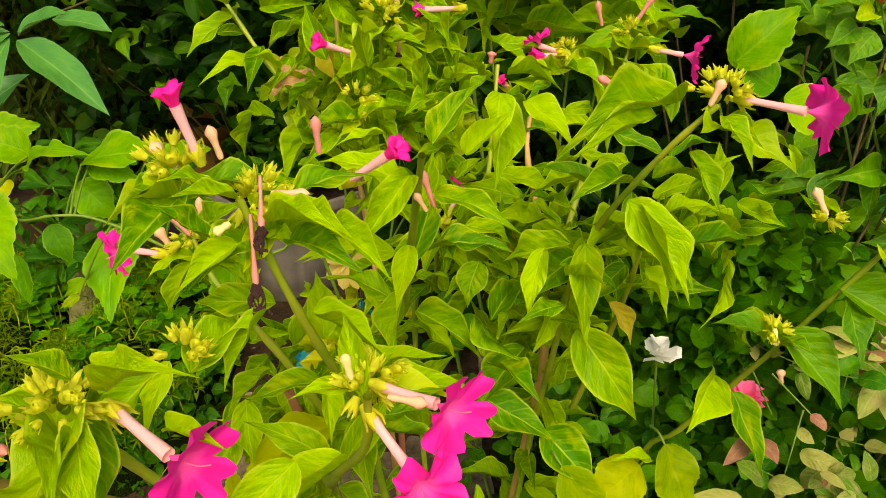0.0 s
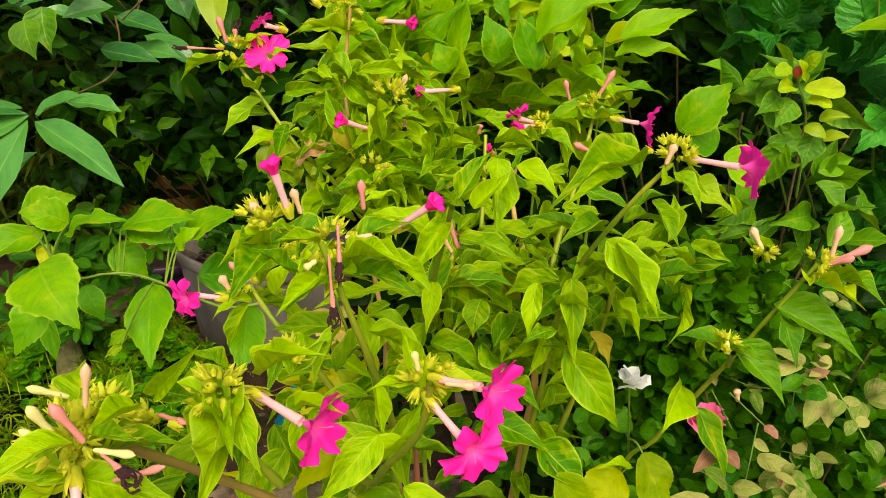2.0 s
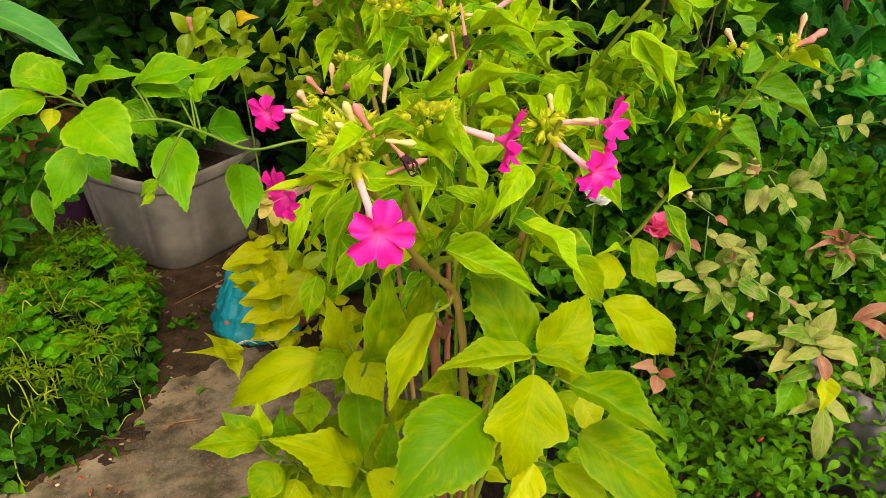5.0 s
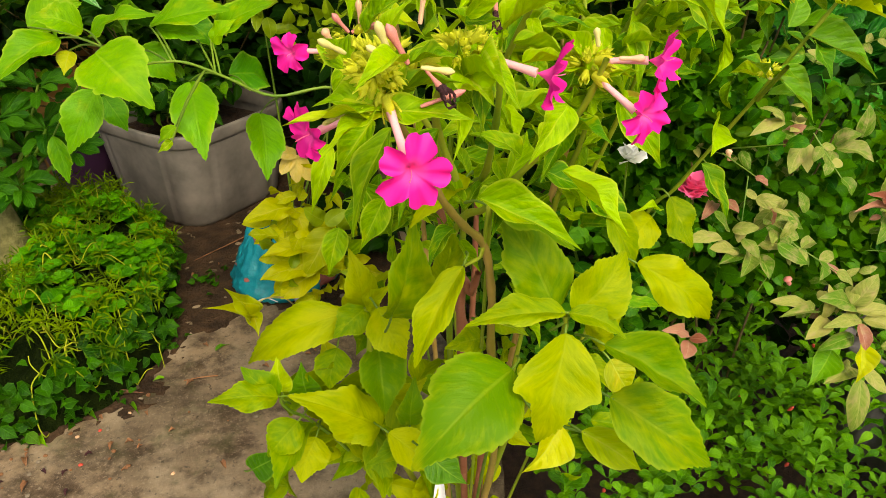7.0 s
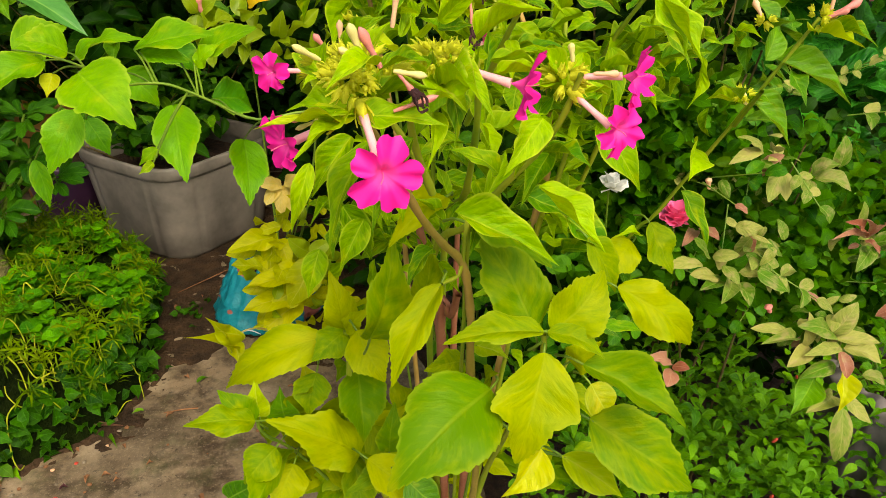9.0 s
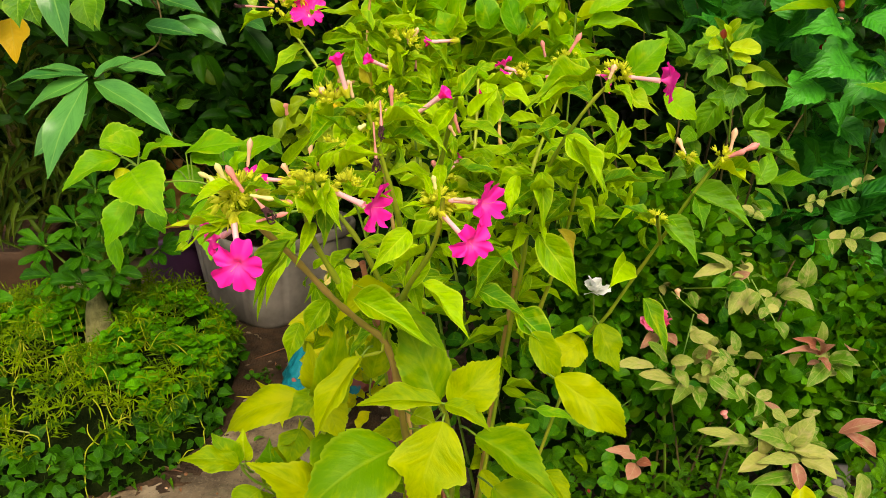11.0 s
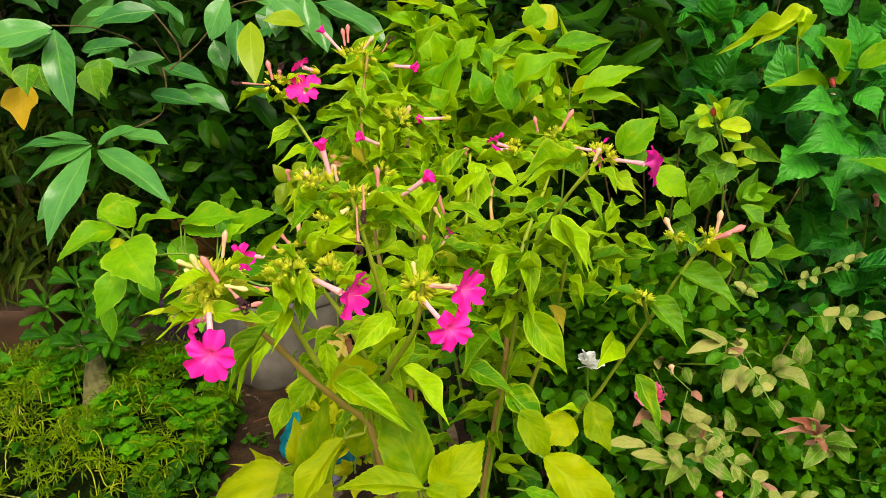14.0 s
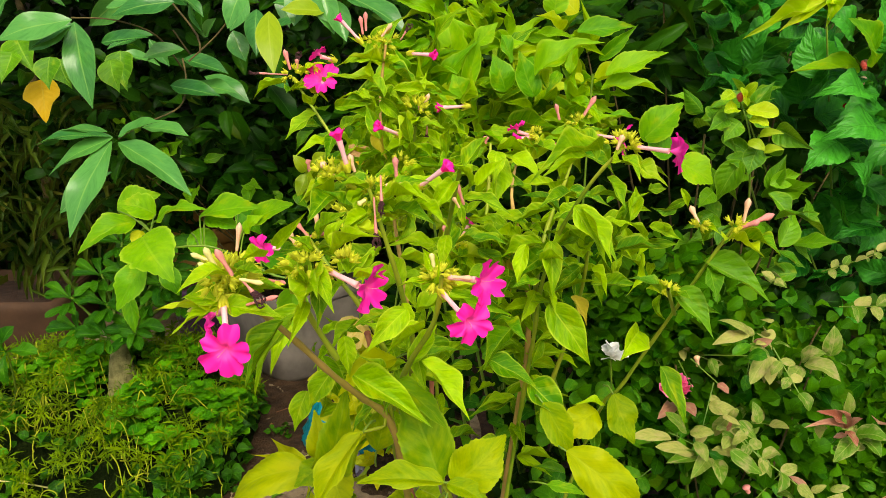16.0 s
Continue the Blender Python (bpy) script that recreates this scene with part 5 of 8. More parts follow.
withered(plant, (-0.165, 0.688, 1.054), (-0.162, 0.688, 1.067))
withered(plant, (-0.035, 0.722, 1.089), (-0.027, 0.722, 1.101))
withered(plant, (0.000, 0.637, 0.997), (-0.001, 0.637, 0.978))
withered(plant, (0.027, 0.612, 0.846), (0.019, 0.595, 0.814))
# leaves that stand out
leaf(plant, OVATE, (-0.061, 0.210, 0.959), (-0.028, 0.194, 0.980), 0.011, face=(0,-0.4,0.9))
leaf(plant, OVATE, (-0.077, 0.218, 0.958), (-0.090, 0.210, 0.973), 0.009, face=(0,-0.4,0.9))
leaf(plant, OVATE, (-0.073, 0.210, 0.948), (-0.058, 0.181, 0.927), 0.014, face=(0.2,-0.9,0.3))
leaf(plant, OVATE, (-0.083, 0.218, 0.920), (-0.092, 0.188, 0.898), 0.010, face=(0.1,-0.9,0.3))
leaf(plant, OVATE, (-0.034, 0.306, 0.935), (-0.049, 0.279, 0.910), 0.011, face=(-0.5,-0.6,0.5))
leaf(plant, OVATE, (-0.091, 0.165, 0.978), (-0.069, 0.156, 1.003), 0.008, face=(0.4,-0.6,0.6))
leaf(plant, OVATE, (-0.099, 0.165, 0.971), (-0.108, 0.140, 0.978), 0.010, face=(0,-0.5,0.85))
leaf(plant, OVATE, (-0.090, 0.173, 0.974), (-0.075, 0.165, 0.976), 0.009, face=(0,-0.7,0.6))
leaf(plant, OVATE, (-0.048, 0.218, 0.939), (-0.022, 0.202, 0.944), 0.008, face=(0,-0.4,0.9))
leaf(plant, OVATE, (-0.060, 0.316, 0.963), (-0.080, 0.306, 0.986), 0.010, face=(0,-0.4,0.9))
leaf(plant, OVATE, (-0.045, 0.316, 0.983), (-0.067, 0.298, 0.991), 0.009, face=(0,-0.4,0.9))
leaf(plant, OVATE, (-0.021, 0.316, 0.976), (0.008, 0.292, 0.976), 0.012, face=(0,-0.4,0.9))
leaf(plant, OVATE, (-0.007, 0.324, 0.966), (0.022, 0.298, 0.957), 0.015, face=(0.2,-0.6,0.7))
leaf(plant, OVATE, (-0.095, 0.425, 0.903), (-0.072, 0.425, 0.933), 0.015, face=(0,-0.6,0.8))
leaf(plant, OVATE, (0.053, 0.468, 0.953), (0.081, 0.468, 0.982), 0.015, face=(0,-0.6,0.7))
leaf(plant, OVATE, (0.075, 0.510, 0.981), (0.072, 0.476, 0.954), 0.020, face=(0.2,-0.8,0.4))
leaf(plant, OVATE, (0.131, 0.468, 0.894), (0.133, 0.442, 0.839), 0.022, face=(0.1,-0.95,0.2))
leaf(plant, OVATE, (0.105, 0.468, 0.890), (0.094, 0.442, 0.851), 0.016, face=(-0.3,-0.8,0.4))
leaf(plant, OVATE, (0.153, 0.425, 0.940), (0.180, 0.392, 0.892), 0.019, face=(0.5,-0.7,0.4))
leaf(plant, OVATE, (0.156, 0.425, 0.991), (0.108, 0.400, 0.974), 0.014, face=(0,-0.5,0.85))
leaf(plant, OVATE, (0.065, 0.527, 0.850), (0.056, 0.510, 0.821), 0.024, face=(-0.2,-0.8,0.5))
leaf(plant, OVATE, (0.135, 0.493, 0.815), (0.183, 0.476, 0.746), 0.038, face=(0,-0.9,0.4))
leaf(plant, OVATE, (0.146, 0.425, 0.942), (0.186, 0.408, 0.884), 0.025, face=(0.5,-0.7,0.4))
leaf(plant, OVATE, (0.135, 0.510, 0.879), (0.140, 0.484, 0.823), 0.023, face=(0.3,-0.9,0.2))
leaf(plant, OVATE, (-0.097, 0.202, 0.912), (-0.124, 0.182, 0.867), 0.018, face=(-0.6,-0.6,0.4))
leaf(plant, OVATE, (-0.057, 0.273, 0.835), (0.009, 0.242, 0.806), 0.026, face=(-0.2,-0.5,0.8))
leaf(plant, OVATE, (0.000, 0.273, 0.848), (0.039, 0.242, 0.810), 0.023, face=(0.5,-0.5,0.6))
leaf(plant, OVATE, (0.070, 0.510, 0.740), (0.129, 0.493, 0.714), 0.029, face=(0,-0.5,0.8))
leaf(plant, OVATE, (-0.011, 0.242, 0.905), (-0.040, 0.218, 0.880), 0.020, face=(0.2,-0.8,0.5))
leaf(plant, OVATE, (-0.079, 0.225, 0.941), (-0.071, 0.202, 0.906), 0.016, face=(0.5,-0.6,0.4))
leaf(plant, OVATE, (0.102, 0.527, 0.776), (0.062, 0.493, 0.737), 0.026, face=(-0.3,-0.7,0.6))
leaf(plant, OVATE, (0.119, 0.510, 0.710), (0.162, 0.476, 0.676), 0.036, face=(0,-0.6,0.7))
leaf(plant, OVATE, (0.296, 0.595, 0.691), (0.329, 0.561, 0.616), 0.028, face=(0.3,-0.8,0.4))
leaf(plant, MID, (0.284, 0.442, 0.880), (0.348, 0.408, 0.848), 0.029, face=(0.1,-0.7,0.7))
leaf(plant, MID, (0.253, 0.434, 0.851), (0.293, 0.408, 0.810), 0.029, face=(0.3,-0.8,0.5))
leaf(plant, MID, (0.238, 0.425, 0.854), (0.200, 0.401, 0.879), 0.020, face=(0,-0.4,0.9))
leaf(plant, OVATE, (0.233, 0.476, 0.789), (0.202, 0.425, 0.777), 0.031, face=(0.2,-0.9,0.4))
leaf(plant, OVATE, (-0.121, 0.156, 0.962), (-0.146, 0.131, 0.961), 0.012, face=(0,-0.3,0.95))
leaf(plant, OVATE, (-0.119, 0.165, 0.957), (-0.096, 0.156, 0.962), 0.010, face=(0,-0.3,0.95))
leaf(plant, OVATE, (-0.078, 0.342, 0.981), (-0.091, 0.306, 0.985), 0.011, face=(0,-0.3,0.95))
leaf(plant, OVATE, (-0.055, 0.324, 0.985), (-0.072, 0.305, 0.997), 0.011, face=(0,-0.3,0.95))
leaf(plant, OVATE, (-0.030, 0.306, 0.977), (0.005, 0.286, 0.983), 0.012, face=(0,-0.3,0.95))
leaf(plant, OVATE, (-0.026, 0.324, 0.960), (0.012, 0.298, 0.956), 0.016, face=(0,-0.5,0.85))
leaf(plant, OVATE, (-0.138, 0.663, 1.003), (-0.176, 0.646, 0.974), 0.024, face=(-0.2,-0.5,0.8))
leaf(plant, OVATE, (-0.076, 0.680, 0.908), (-0.103, 0.629, 0.867), 0.027, face=(-0.3,-0.6,0.7))
leaf(plant, OVATE, (0.079, 0.527, 0.973), (0.073, 0.493, 0.919), 0.024, face=(0.4,-0.8,0.3))
leaf(plant, OVATE, (0.092, 0.510, 0.976), (0.122, 0.476, 0.955), 0.021, face=(0.1,-0.6,0.8))
leaf(plant, OVATE, (0.173, 0.442, 0.994), (0.100, 0.408, 0.977), 0.021, face=(0,-0.45,0.9))
leaf(plant, OVATE, (0.192, 0.425, 0.991), (0.202, 0.392, 0.974), 0.016, face=(0.3,-0.7,0.6))
leaf(plant, DRYLEAF, (-0.070, 0.650, 0.958), (-0.106, 0.636, 0.948), 0.017, face=(0,-0.6,0.8), label="dry tan curled leaf")
leaf(plant, YELLOWED, (-0.066, 0.668, 0.982), (-0.050, 0.656, 0.944), 0.016, face=(-0.3,-0.8,0.4), label="yellowed hanging leaf")
leaf(plant, YELLOWED, (0.096, 0.640, 0.832), (0.106, 0.628, 0.778), 0.022, face=(0,-0.9,0.4), label="yellowed hanging leaf")
leaf(plant, YELLOWED, (0.172, 0.565, 0.797), (0.192, 0.552, 0.764), 0.016, face=(0.3,-0.8,0.4), label="yellowed hanging leaf")
stem_fill = random.Random(21)
for c, rad, n in (((0.09, 0.58, 0.86), (0.16, 0.15, 0.10), 120), ((0.13, 0.62, 0.72), (0.16, 0.14, 0.14), 80),
                  ((0.0, 0.66, 0.93), (0.14, 0.12, 0.09), 90), ((0.24, 0.60, 0.86), (0.10, 0.12, 0.10), 50),
                  ((-0.08, 0.56, 0.70), (0.10, 0.10, 0.11), 60), ((-0.05, 0.68, 1.00), (0.12, 0.08, 0.08), 50)):
    fill(plant, OVATE, stem_fill, n, lambda: in_ball(stem_fill, c, rad, 0.1), (0.030, 0.056), (0.27, 0.40), -0.1)

# ---- the toothed-leaf shrub at the plant's foot ----
shrub = thing("toothed_leaf_shrub", (-0.02, 0.62, 0.0), "young shrub with bright yellow-green toothed leaves at the plant's foot", "shrub")
stem(shrub, [(-0.059, 0.420, 0.811), (-0.050, 0.440, 0.749), (-0.034, 0.460, 0.666), (-0.026, 0.460, 0.620), (-0.015, 0.480, 0.564), (0.021, 0.540, 0.356), (0.03, 0.66, 0)], 0.0030, 0.0055, M_STEMRED)
stem(shrub, [(0.005, 0.520, 0.707), (0.006, 0.530, 0.622), (0.010, 0.550, 0.512), (0.043, 0.600, 0.337), (0.03, 0.66, 0)], 0.0026, 0.005, M_STEMRED)
stem(shrub, [(-0.018, 0.420, 0.686), (-0.020, 0.440, 0.651), (-0.026, 0.460, 0.616), (0.03, 0.66, 0)], 0.003, 0.005, M_STEMRED)
stem(shrub, [(0.018, 0.292, 0.718), (0.027, 0.320, 0.672), (0.037, 0.420, 0.520), (0.037, 0.520, 0.352), (0.03, 0.66, 0)], 0.002, 0.004, M_STEM)
stem(shrub, [(-0.118, 0.485, 0.620), (-0.116, 0.490, 0.579), (-0.106, 0.520, 0.432), (0.03, 0.66, 0)], 0.002, 0.004, M_STEM)
stem(shrub, [(0.068, 0.345, 0.542), (0.041, 0.380, 0.530), (0.018, 0.460, 0.487), (0.03, 0.66, 0)], 0.0015, 0.002, M_STEMGREEN)
stem(shrub, [(-0.213, 0.465, 0.538), (-0.207, 0.480, 0.507), (-0.158, 0.530, 0.408), (0.03, 0.66, 0)], 0.0015, 0.002, M_STEMGREEN)
stem(shrub, [(-0.056, 0.320, 0.755), (-0.037, 0.340, 0.750), (-0.030, 0.345, 0.755), (0.03, 0.66, 0)], 0.0014, 0.002, M_STEM)
leaf(shrub, FOOT, (-0.023, 0.290, 0.674), (-0.112, 0.235, 0.641), 0.074, face=(-0.1,-0.7,0.7))
leaf(shrub, LOBED, (0.019, 0.290, 0.702), (-0.008, 0.262, 0.618), 0.075, face=(0.15,-0.75,0.65))
leaf(shrub, FOOT, (0.050, 0.285, 0.690), (0.122, 0.242, 0.649), 0.040, face=(0.1,-0.6,0.8))
leaf(shrub, FOOT, (0.070, 0.305, 0.617), (0.159, 0.262, 0.558), 0.063, face=(0.2,-0.8,0.5))
leaf(shrub, FOOT, (0.026, 0.295, 0.716), (0.075, 0.315, 0.755), 0.045, face=(0,-0.85,0.5))
leaf(shrub, FOOT, (0.015, 0.305, 0.713), (-0.023, 0.345, 0.790), 0.049, face=(-0.1,-0.85,0.5))
leaf(shrub, FOOT, (0.018, 0.292, 0.720), (-0.060, 0.290, 0.726), 0.025, face=(0,-0.45,0.9))
leaf(shrub, FOOT, (0.021, 0.292, 0.719), (0.062, 0.270, 0.707), 0.021, face=(0.1,-0.5,0.9))
leaf(shrub, FOOT, (-0.056, 0.320, 0.755), (-0.104, 0.290, 0.689), 0.027, face=(-0.5,-0.7,0.5))
leaf(shrub, FOOT, (-0.103, 0.400, 0.662), (-0.079, 0.390, 0.759), 0.041, face=(0.2,-0.85,0.5))
leaf(shrub, FOOT, (-0.053, 0.420, 0.676), (-0.042, 0.430, 0.735), 0.032, face=(0.1,-0.9,0.4))
leaf(shrub, FOOT, (-0.138, 0.500, 0.605), (-0.253, 0.520, 0.546), 0.053, face=(0,-0.6,0.8))
leaf(shrub, FOOT, (-0.121, 0.490, 0.619), (-0.129, 0.485, 0.685), 0.034, face=(0.1,-0.95,0.2))
leaf(shrub, FOOT, (-0.118, 0.485, 0.620), (-0.094, 0.470, 0.652), 0.020, face=(0,-0.7,0.7))
leaf(shrub, FOOT, (-0.109, 0.460, 0.634), (-0.087, 0.430, 0.591), 0.044, face=(0.1,-0.8,0.5))
leaf(shrub, FOOT, (-0.117, 0.490, 0.617), (-0.154, 0.470, 0.598), 0.035, face=(0,-0.7,0.6))
leaf(shrub, FOOT, (-0.215, 0.465, 0.538), (-0.282, 0.455, 0.552), 0.032, face=(0,-0.6,0.8))
leaf(shrub, FOOT, (-0.215, 0.470, 0.535), (-0.246, 0.475, 0.573), 0.034, face=(0,-0.7,0.7))
leaf(shrub, YOUNG, (-0.211, 0.480, 0.532), (-0.211, 0.485, 0.576), 0.026, face=(0,-0.8,0.5))
leaf(shrub, FOOT, (-0.112, 0.475, 0.467), (-0.204, 0.455, 0.546), 0.058, face=(0,-0.65,0.75))
leaf(shrub, FOOT, (-0.107, 0.500, 0.560), (-0.107, 0.450, 0.505), 0.051, face=(0.1,-0.85,0.4))
leaf(shrub, FOOT, (-0.199, 0.490, 0.481), (-0.235, 0.470, 0.454), 0.043, face=(0,-0.8,0.5))
leaf(shrub, FOOT, (-0.182, 0.490, 0.455), (-0.203, 0.460, 0.420), 0.048, face=(0,-0.9,0.3))
leaf(shrub, FOOT, (-0.149, 0.520, 0.549), (-0.162, 0.500, 0.510), 0.040, face=(0,-0.8,0.5))
leaf(shrub, MID, (-0.187, 0.530, 0.483), (-0.189, 0.520, 0.533), 0.036, face=(0,-0.8,0.5))
leaf(shrub, LIME, (0.034, 0.320, 0.579), (-0.005, 0.300, 0.547), 0.033, face=(0,-0.9,0.3))
leaf(shrub, YOUNG, (0.065, 0.345, 0.544), (0.124, 0.320, 0.501), 0.034, face=(0,-0.8,0.5))
leaf(shrub, FOOT, (0.155, 0.450, 0.656), (0.243, 0.440, 0.581), 0.052, face=(-0.1,-0.7,0.7))
leaf(shrub, LIME, (0.113, 0.400, 0.579), (0.136, 0.385, 0.539), 0.034, face=(0,-0.8,0.5))
leaf(shrub, FOOT, (-0.107, 0.440, 0.491), (-0.053, 0.420, 0.450), 0.039, face=(0,-0.7,0.6))
leaf(shrub, FOOT, (-0.080, 0.470, 0.470), (-0.072, 0.470, 0.529), 0.032, face=(0,-0.8,0.5))
leaf(shrub, MID, (-0.073, 0.400, 0.492), (-0.037, 0.380, 0.462), 0.037, face=(0,-0.8,0.5))
leaf(shrub, FOOT, (0.098, 0.420, 0.594), (0.118, 0.400, 0.627), 0.031, face=(0,-0.7,0.7))
leaf(shrub, SERRATE_LONG, (0.132, 0.430, 0.627), (0.177, 0.425, 0.617), 0.013, face=(0,-0.6,0.8))
leaf(shrub, FOOT, (-0.012, 0.420, 0.611), (-0.052, 0.400, 0.621), 0.028, face=(0,-0.7,0.6))
leaf(shrub, YOUNG, (-0.008, 0.400, 0.642), (0.020, 0.380, 0.638), 0.025, face=(0,-0.6,0.8))
leaf(shrub, FOOT, (-0.033, 0.330, 0.799), (0.021, 0.290, 0.776), 0.027, face=(0.3,-0.6,0.7))
leaf(shrub, FOOT, (-0.030, 0.420, 0.783), (-0.086, 0.380, 0.763), 0.028, face=(-0.3,-0.7,0.6))
leaf(shrub, FOOT, (0.131, 0.480, 0.700), (0.170, 0.470, 0.635), 0.037, face=(0.2,-0.8,0.5))
leaf(shrub, FOOT, (0.220, 0.520, 0.690), (0.244, 0.500, 0.635), 0.040, face=(0.2,-0.8,0.5))
leaf(shrub, FOOT, (0.202, 0.520, 0.668), (0.157, 0.500, 0.641), 0.043, face=(-0.2,-0.8,0.5))
leaf(shrub, MID, (0.007, 0.420, 0.640), (0.006, 0.410, 0.674), 0.019, face=(0,-0.8,0.5))
leaf(shrub, LIME, (-0.133, 0.500, 0.438), (-0.156, 0.480, 0.491), 0.029, face=(0,-0.8,0.5))
leaf(shrub, LIME, (-0.152, 0.600, 0.469), (-0.162, 0.600, 0.512), 0.033, face=(0,-0.8,0.5))
leaf(shrub, MID, (-0.259, 0.520, 0.393), (-0.215, 0.500, 0.429), 0.035, face=(0,-0.8,0.5))
# short stalks that carry the nearest leaves
for ob in [o for o in shrub.children if o.name.startswith("leaf")]:
    m = BASIS[ob.name]
    foot_, way = m.translation, (m.to_3x3() @ Vector((0, 1, 0))).normalized()
    stem(shrub, [tuple(foot_ + way * 0.004), tuple(foot_ - way * 0.010 + Vector((0, 0.006, -0.004))), tuple(foot_ - way * 0.016 + Vector((0, 0.022, -0.016)))], 0.0009, 0.0012, M_STEMGREEN, "leaf_stalk")
shrub_fill = random.Random(22)
fill(shrub, FOOT, shrub_fill, 66, lambda: in_ball(shrub_fill, (-0.13, 0.56, 0.40), (0.11, 0.08, 0.15), 0.2), (0.055, 0.095), (0.42, 0.54), -0.1)
fill(shrub, FOOT, shrub_fill, 46, lambda: in_ball(shrub_fill, (0.06, 0.62, 0.36), (0.24, 0.10, 0.24), 0.2), (0.04, 0.07), (0.45, 0.6), -0.1)

# ---- the leafy branch reaching out beside it ----
branch = thing("leafy_branch", (-0.02, 0.74, 0.0), "slender shrub branch with bright lime toothed leaves", "shrub")
stem(branch, [(-0.336, 0.600, 0.868), (-0.308, 0.580, 0.855), (-0.289, 0.600, 0.850), (-0.264, 0.610, 0.845), (-0.230, 0.620, 0.825), (-0.185, 0.630, 0.799), (-0.119, 0.637, 0.800), (-0.065, 0.663, 0.742), (0.03, 0.74, 0.0)], 0.0010, 0.0018, M_STEMGREEN)
leaf(branch, SERRATE, (-0.338, 0.578, 0.868), (-0.290, 0.527, 0.832), 0.064, face=(0,-0.7,0.7))
leaf(branch, GREENTOOTH, (-0.272, 0.672, 0.808), (-0.262, 0.600, 0.750), 0.050, face=(0,-0.95,0.2))
leaf(branch, GREENTOOTH, (-0.233, 0.705, 0.803), (-0.186, 0.740, 0.778), 0.050, face=(0,-0.7,0.7))
leaf(branch, GREENTOOTH, (-0.353, 0.612, 0.824), (-0.387, 0.595, 0.767), 0.041, face=(-0.2,-0.9,0.3))
leaf(branch, SERRATE, (-0.404, 0.731, 0.848), (-0.468, 0.680, 0.819), 0.043, face=(0,-0.6,0.8))
leaf(branch, SERRATE, (-0.382, 0.748, 0.852), (-0.426, 0.731, 0.873), 0.042, face=(0,-0.7,0.7))
leaf(branch, SERRATE_LONG, (-0.370, 0.714, 0.851), (-0.289, 0.680, 0.881), 0.029, face=(0,-0.45,0.9))
leaf(branch, SERRATE, (-0.305, 0.697, 0.863), (-0.221, 0.680, 0.880), 0.039, face=(0,-0.5,0.85))
leaf(branch, SERRATE, (-0.246, 0.697, 0.850), (-0.178, 0.680, 0.886), 0.038, face=(0.1,-0.5,0.85))
leaf(branch, LIME, (-0.395, 0.722, 0.836), (-0.403, 0.705, 0.815), 0.022, face=(0,-0.7,0.7))
leaf(branch, SERRATE_LONG, (-0.243, 0.680, 0.845), (-0.216, 0.680, 0.870), 0.022, face=(0,-0.6,0.8))
leaf(branch, GREENTOOTH, (-0.208, 0.810, 0.720), (-0.207, 0.736, 0.658), 0.050, face=(0.3,-0.9,0.2))
leaf(branch, SERRATE_LONG, (-0.288, 0.629, 0.775), (-0.308, 0.620, 0.761), 0.014, face=(0,-0.8,0.5))
leaf(branch, SERRATE, (-0.442, 0.765, 0.854), (-0.385, 0.782, 0.874), 0.044, face=(0,-0.8,0.5))
leaf(branch, GREENTOOTH, (-0.300, 0.700, 0.859), (-0.250, 0.690, 0.848), 0.030, face=(0, -0.6, 0.8))
leaf(branch, GREENTOOTH, (-0.326, 0.720, 0.833), (-0.290, 0.710, 0.798), 0.040, face=(0, -0.8, 0.5))
leaf(branch, GREENTOOTH, (-0.375, 0.740, 0.779), (-0.355, 0.730, 0.738), 0.030, face=(0.2, -0.9, 0.4))
leaf(branch, YOUNG, (-0.293, 0.620, 0.763), (-0.308, 0.610, 0.755), 0.010, face=(0, -0.8, 0.5))
leaf(branch, GREENTOOTH, (-0.456, 0.800, 0.715), (-0.449, 0.790, 0.655), 0.024, face=(0, -0.9, 0.4))
leaf(branch, GREENTOOTH, (-0.280, 0.800, 0.844), (-0.248, 0.790, 0.812), 0.034, face=(0, -0.8, 0.5))

# each leaf hangs on a stalk from the nearest point of the branch
BRANCH_LINE = smooth_line([(-0.336, 0.600, 0.868), (-0.308, 0.580, 0.855), (-0.289, 0.600, 0.850), (-0.264, 0.610, 0.845), (-0.230, 0.620, 0.825), (-0.185, 0.630, 0.799), (-0.119, 0.637, 0.800), (-0.065, 0.663, 0.742), (0.03, 0.74, 0.0)], 8)
for ob in [o for o in branch.children if o.name.startswith("leaf")]:
    foot_ = BASIS[ob.name].translation
    near = min(BRANCH_LINE, key=lambda q: (q - foot_).length)
    stem(branch, [tuple(near), tuple(near.lerp(foot_, 0.5) + Vector((0, 0, 0.004))), tuple(foot_)], 0.0011, 0.0008, M_STEMGREEN, "leaf_stalk")

# ---- the yellow-leaved young shrub in the grow bag ----
golden = thing("golden_shrub", (-0.20, 1.62, 0.09), "small golden and cream-leaved shrub growing in the teal bag", "shrub")
stem(golden, [(-0.183, 1.445, 0.238), (-0.188, 1.488, 0.109), (-0.196, 1.530, -0.048), (-0.19,1.62,0.08)], 0.002, 0.003, M_STEMGREEN)
leaf(golden, GOLD, (-0.184, 1.360, 0.323), (-0.288, 1.317, 0.318), 0.051, face=(0,-0.7,0.7))
leaf(golden, GOLD, (-0.191, 1.360, 0.317), (-0.205, 1.317, 0.266), 0.044, face=(0,-0.8,0.5))
leaf(golden, GOLD, (-0.181, 1.360, 0.316), (-0.166, 1.317, 0.273), 0.041, face=(0,-0.8,0.5))
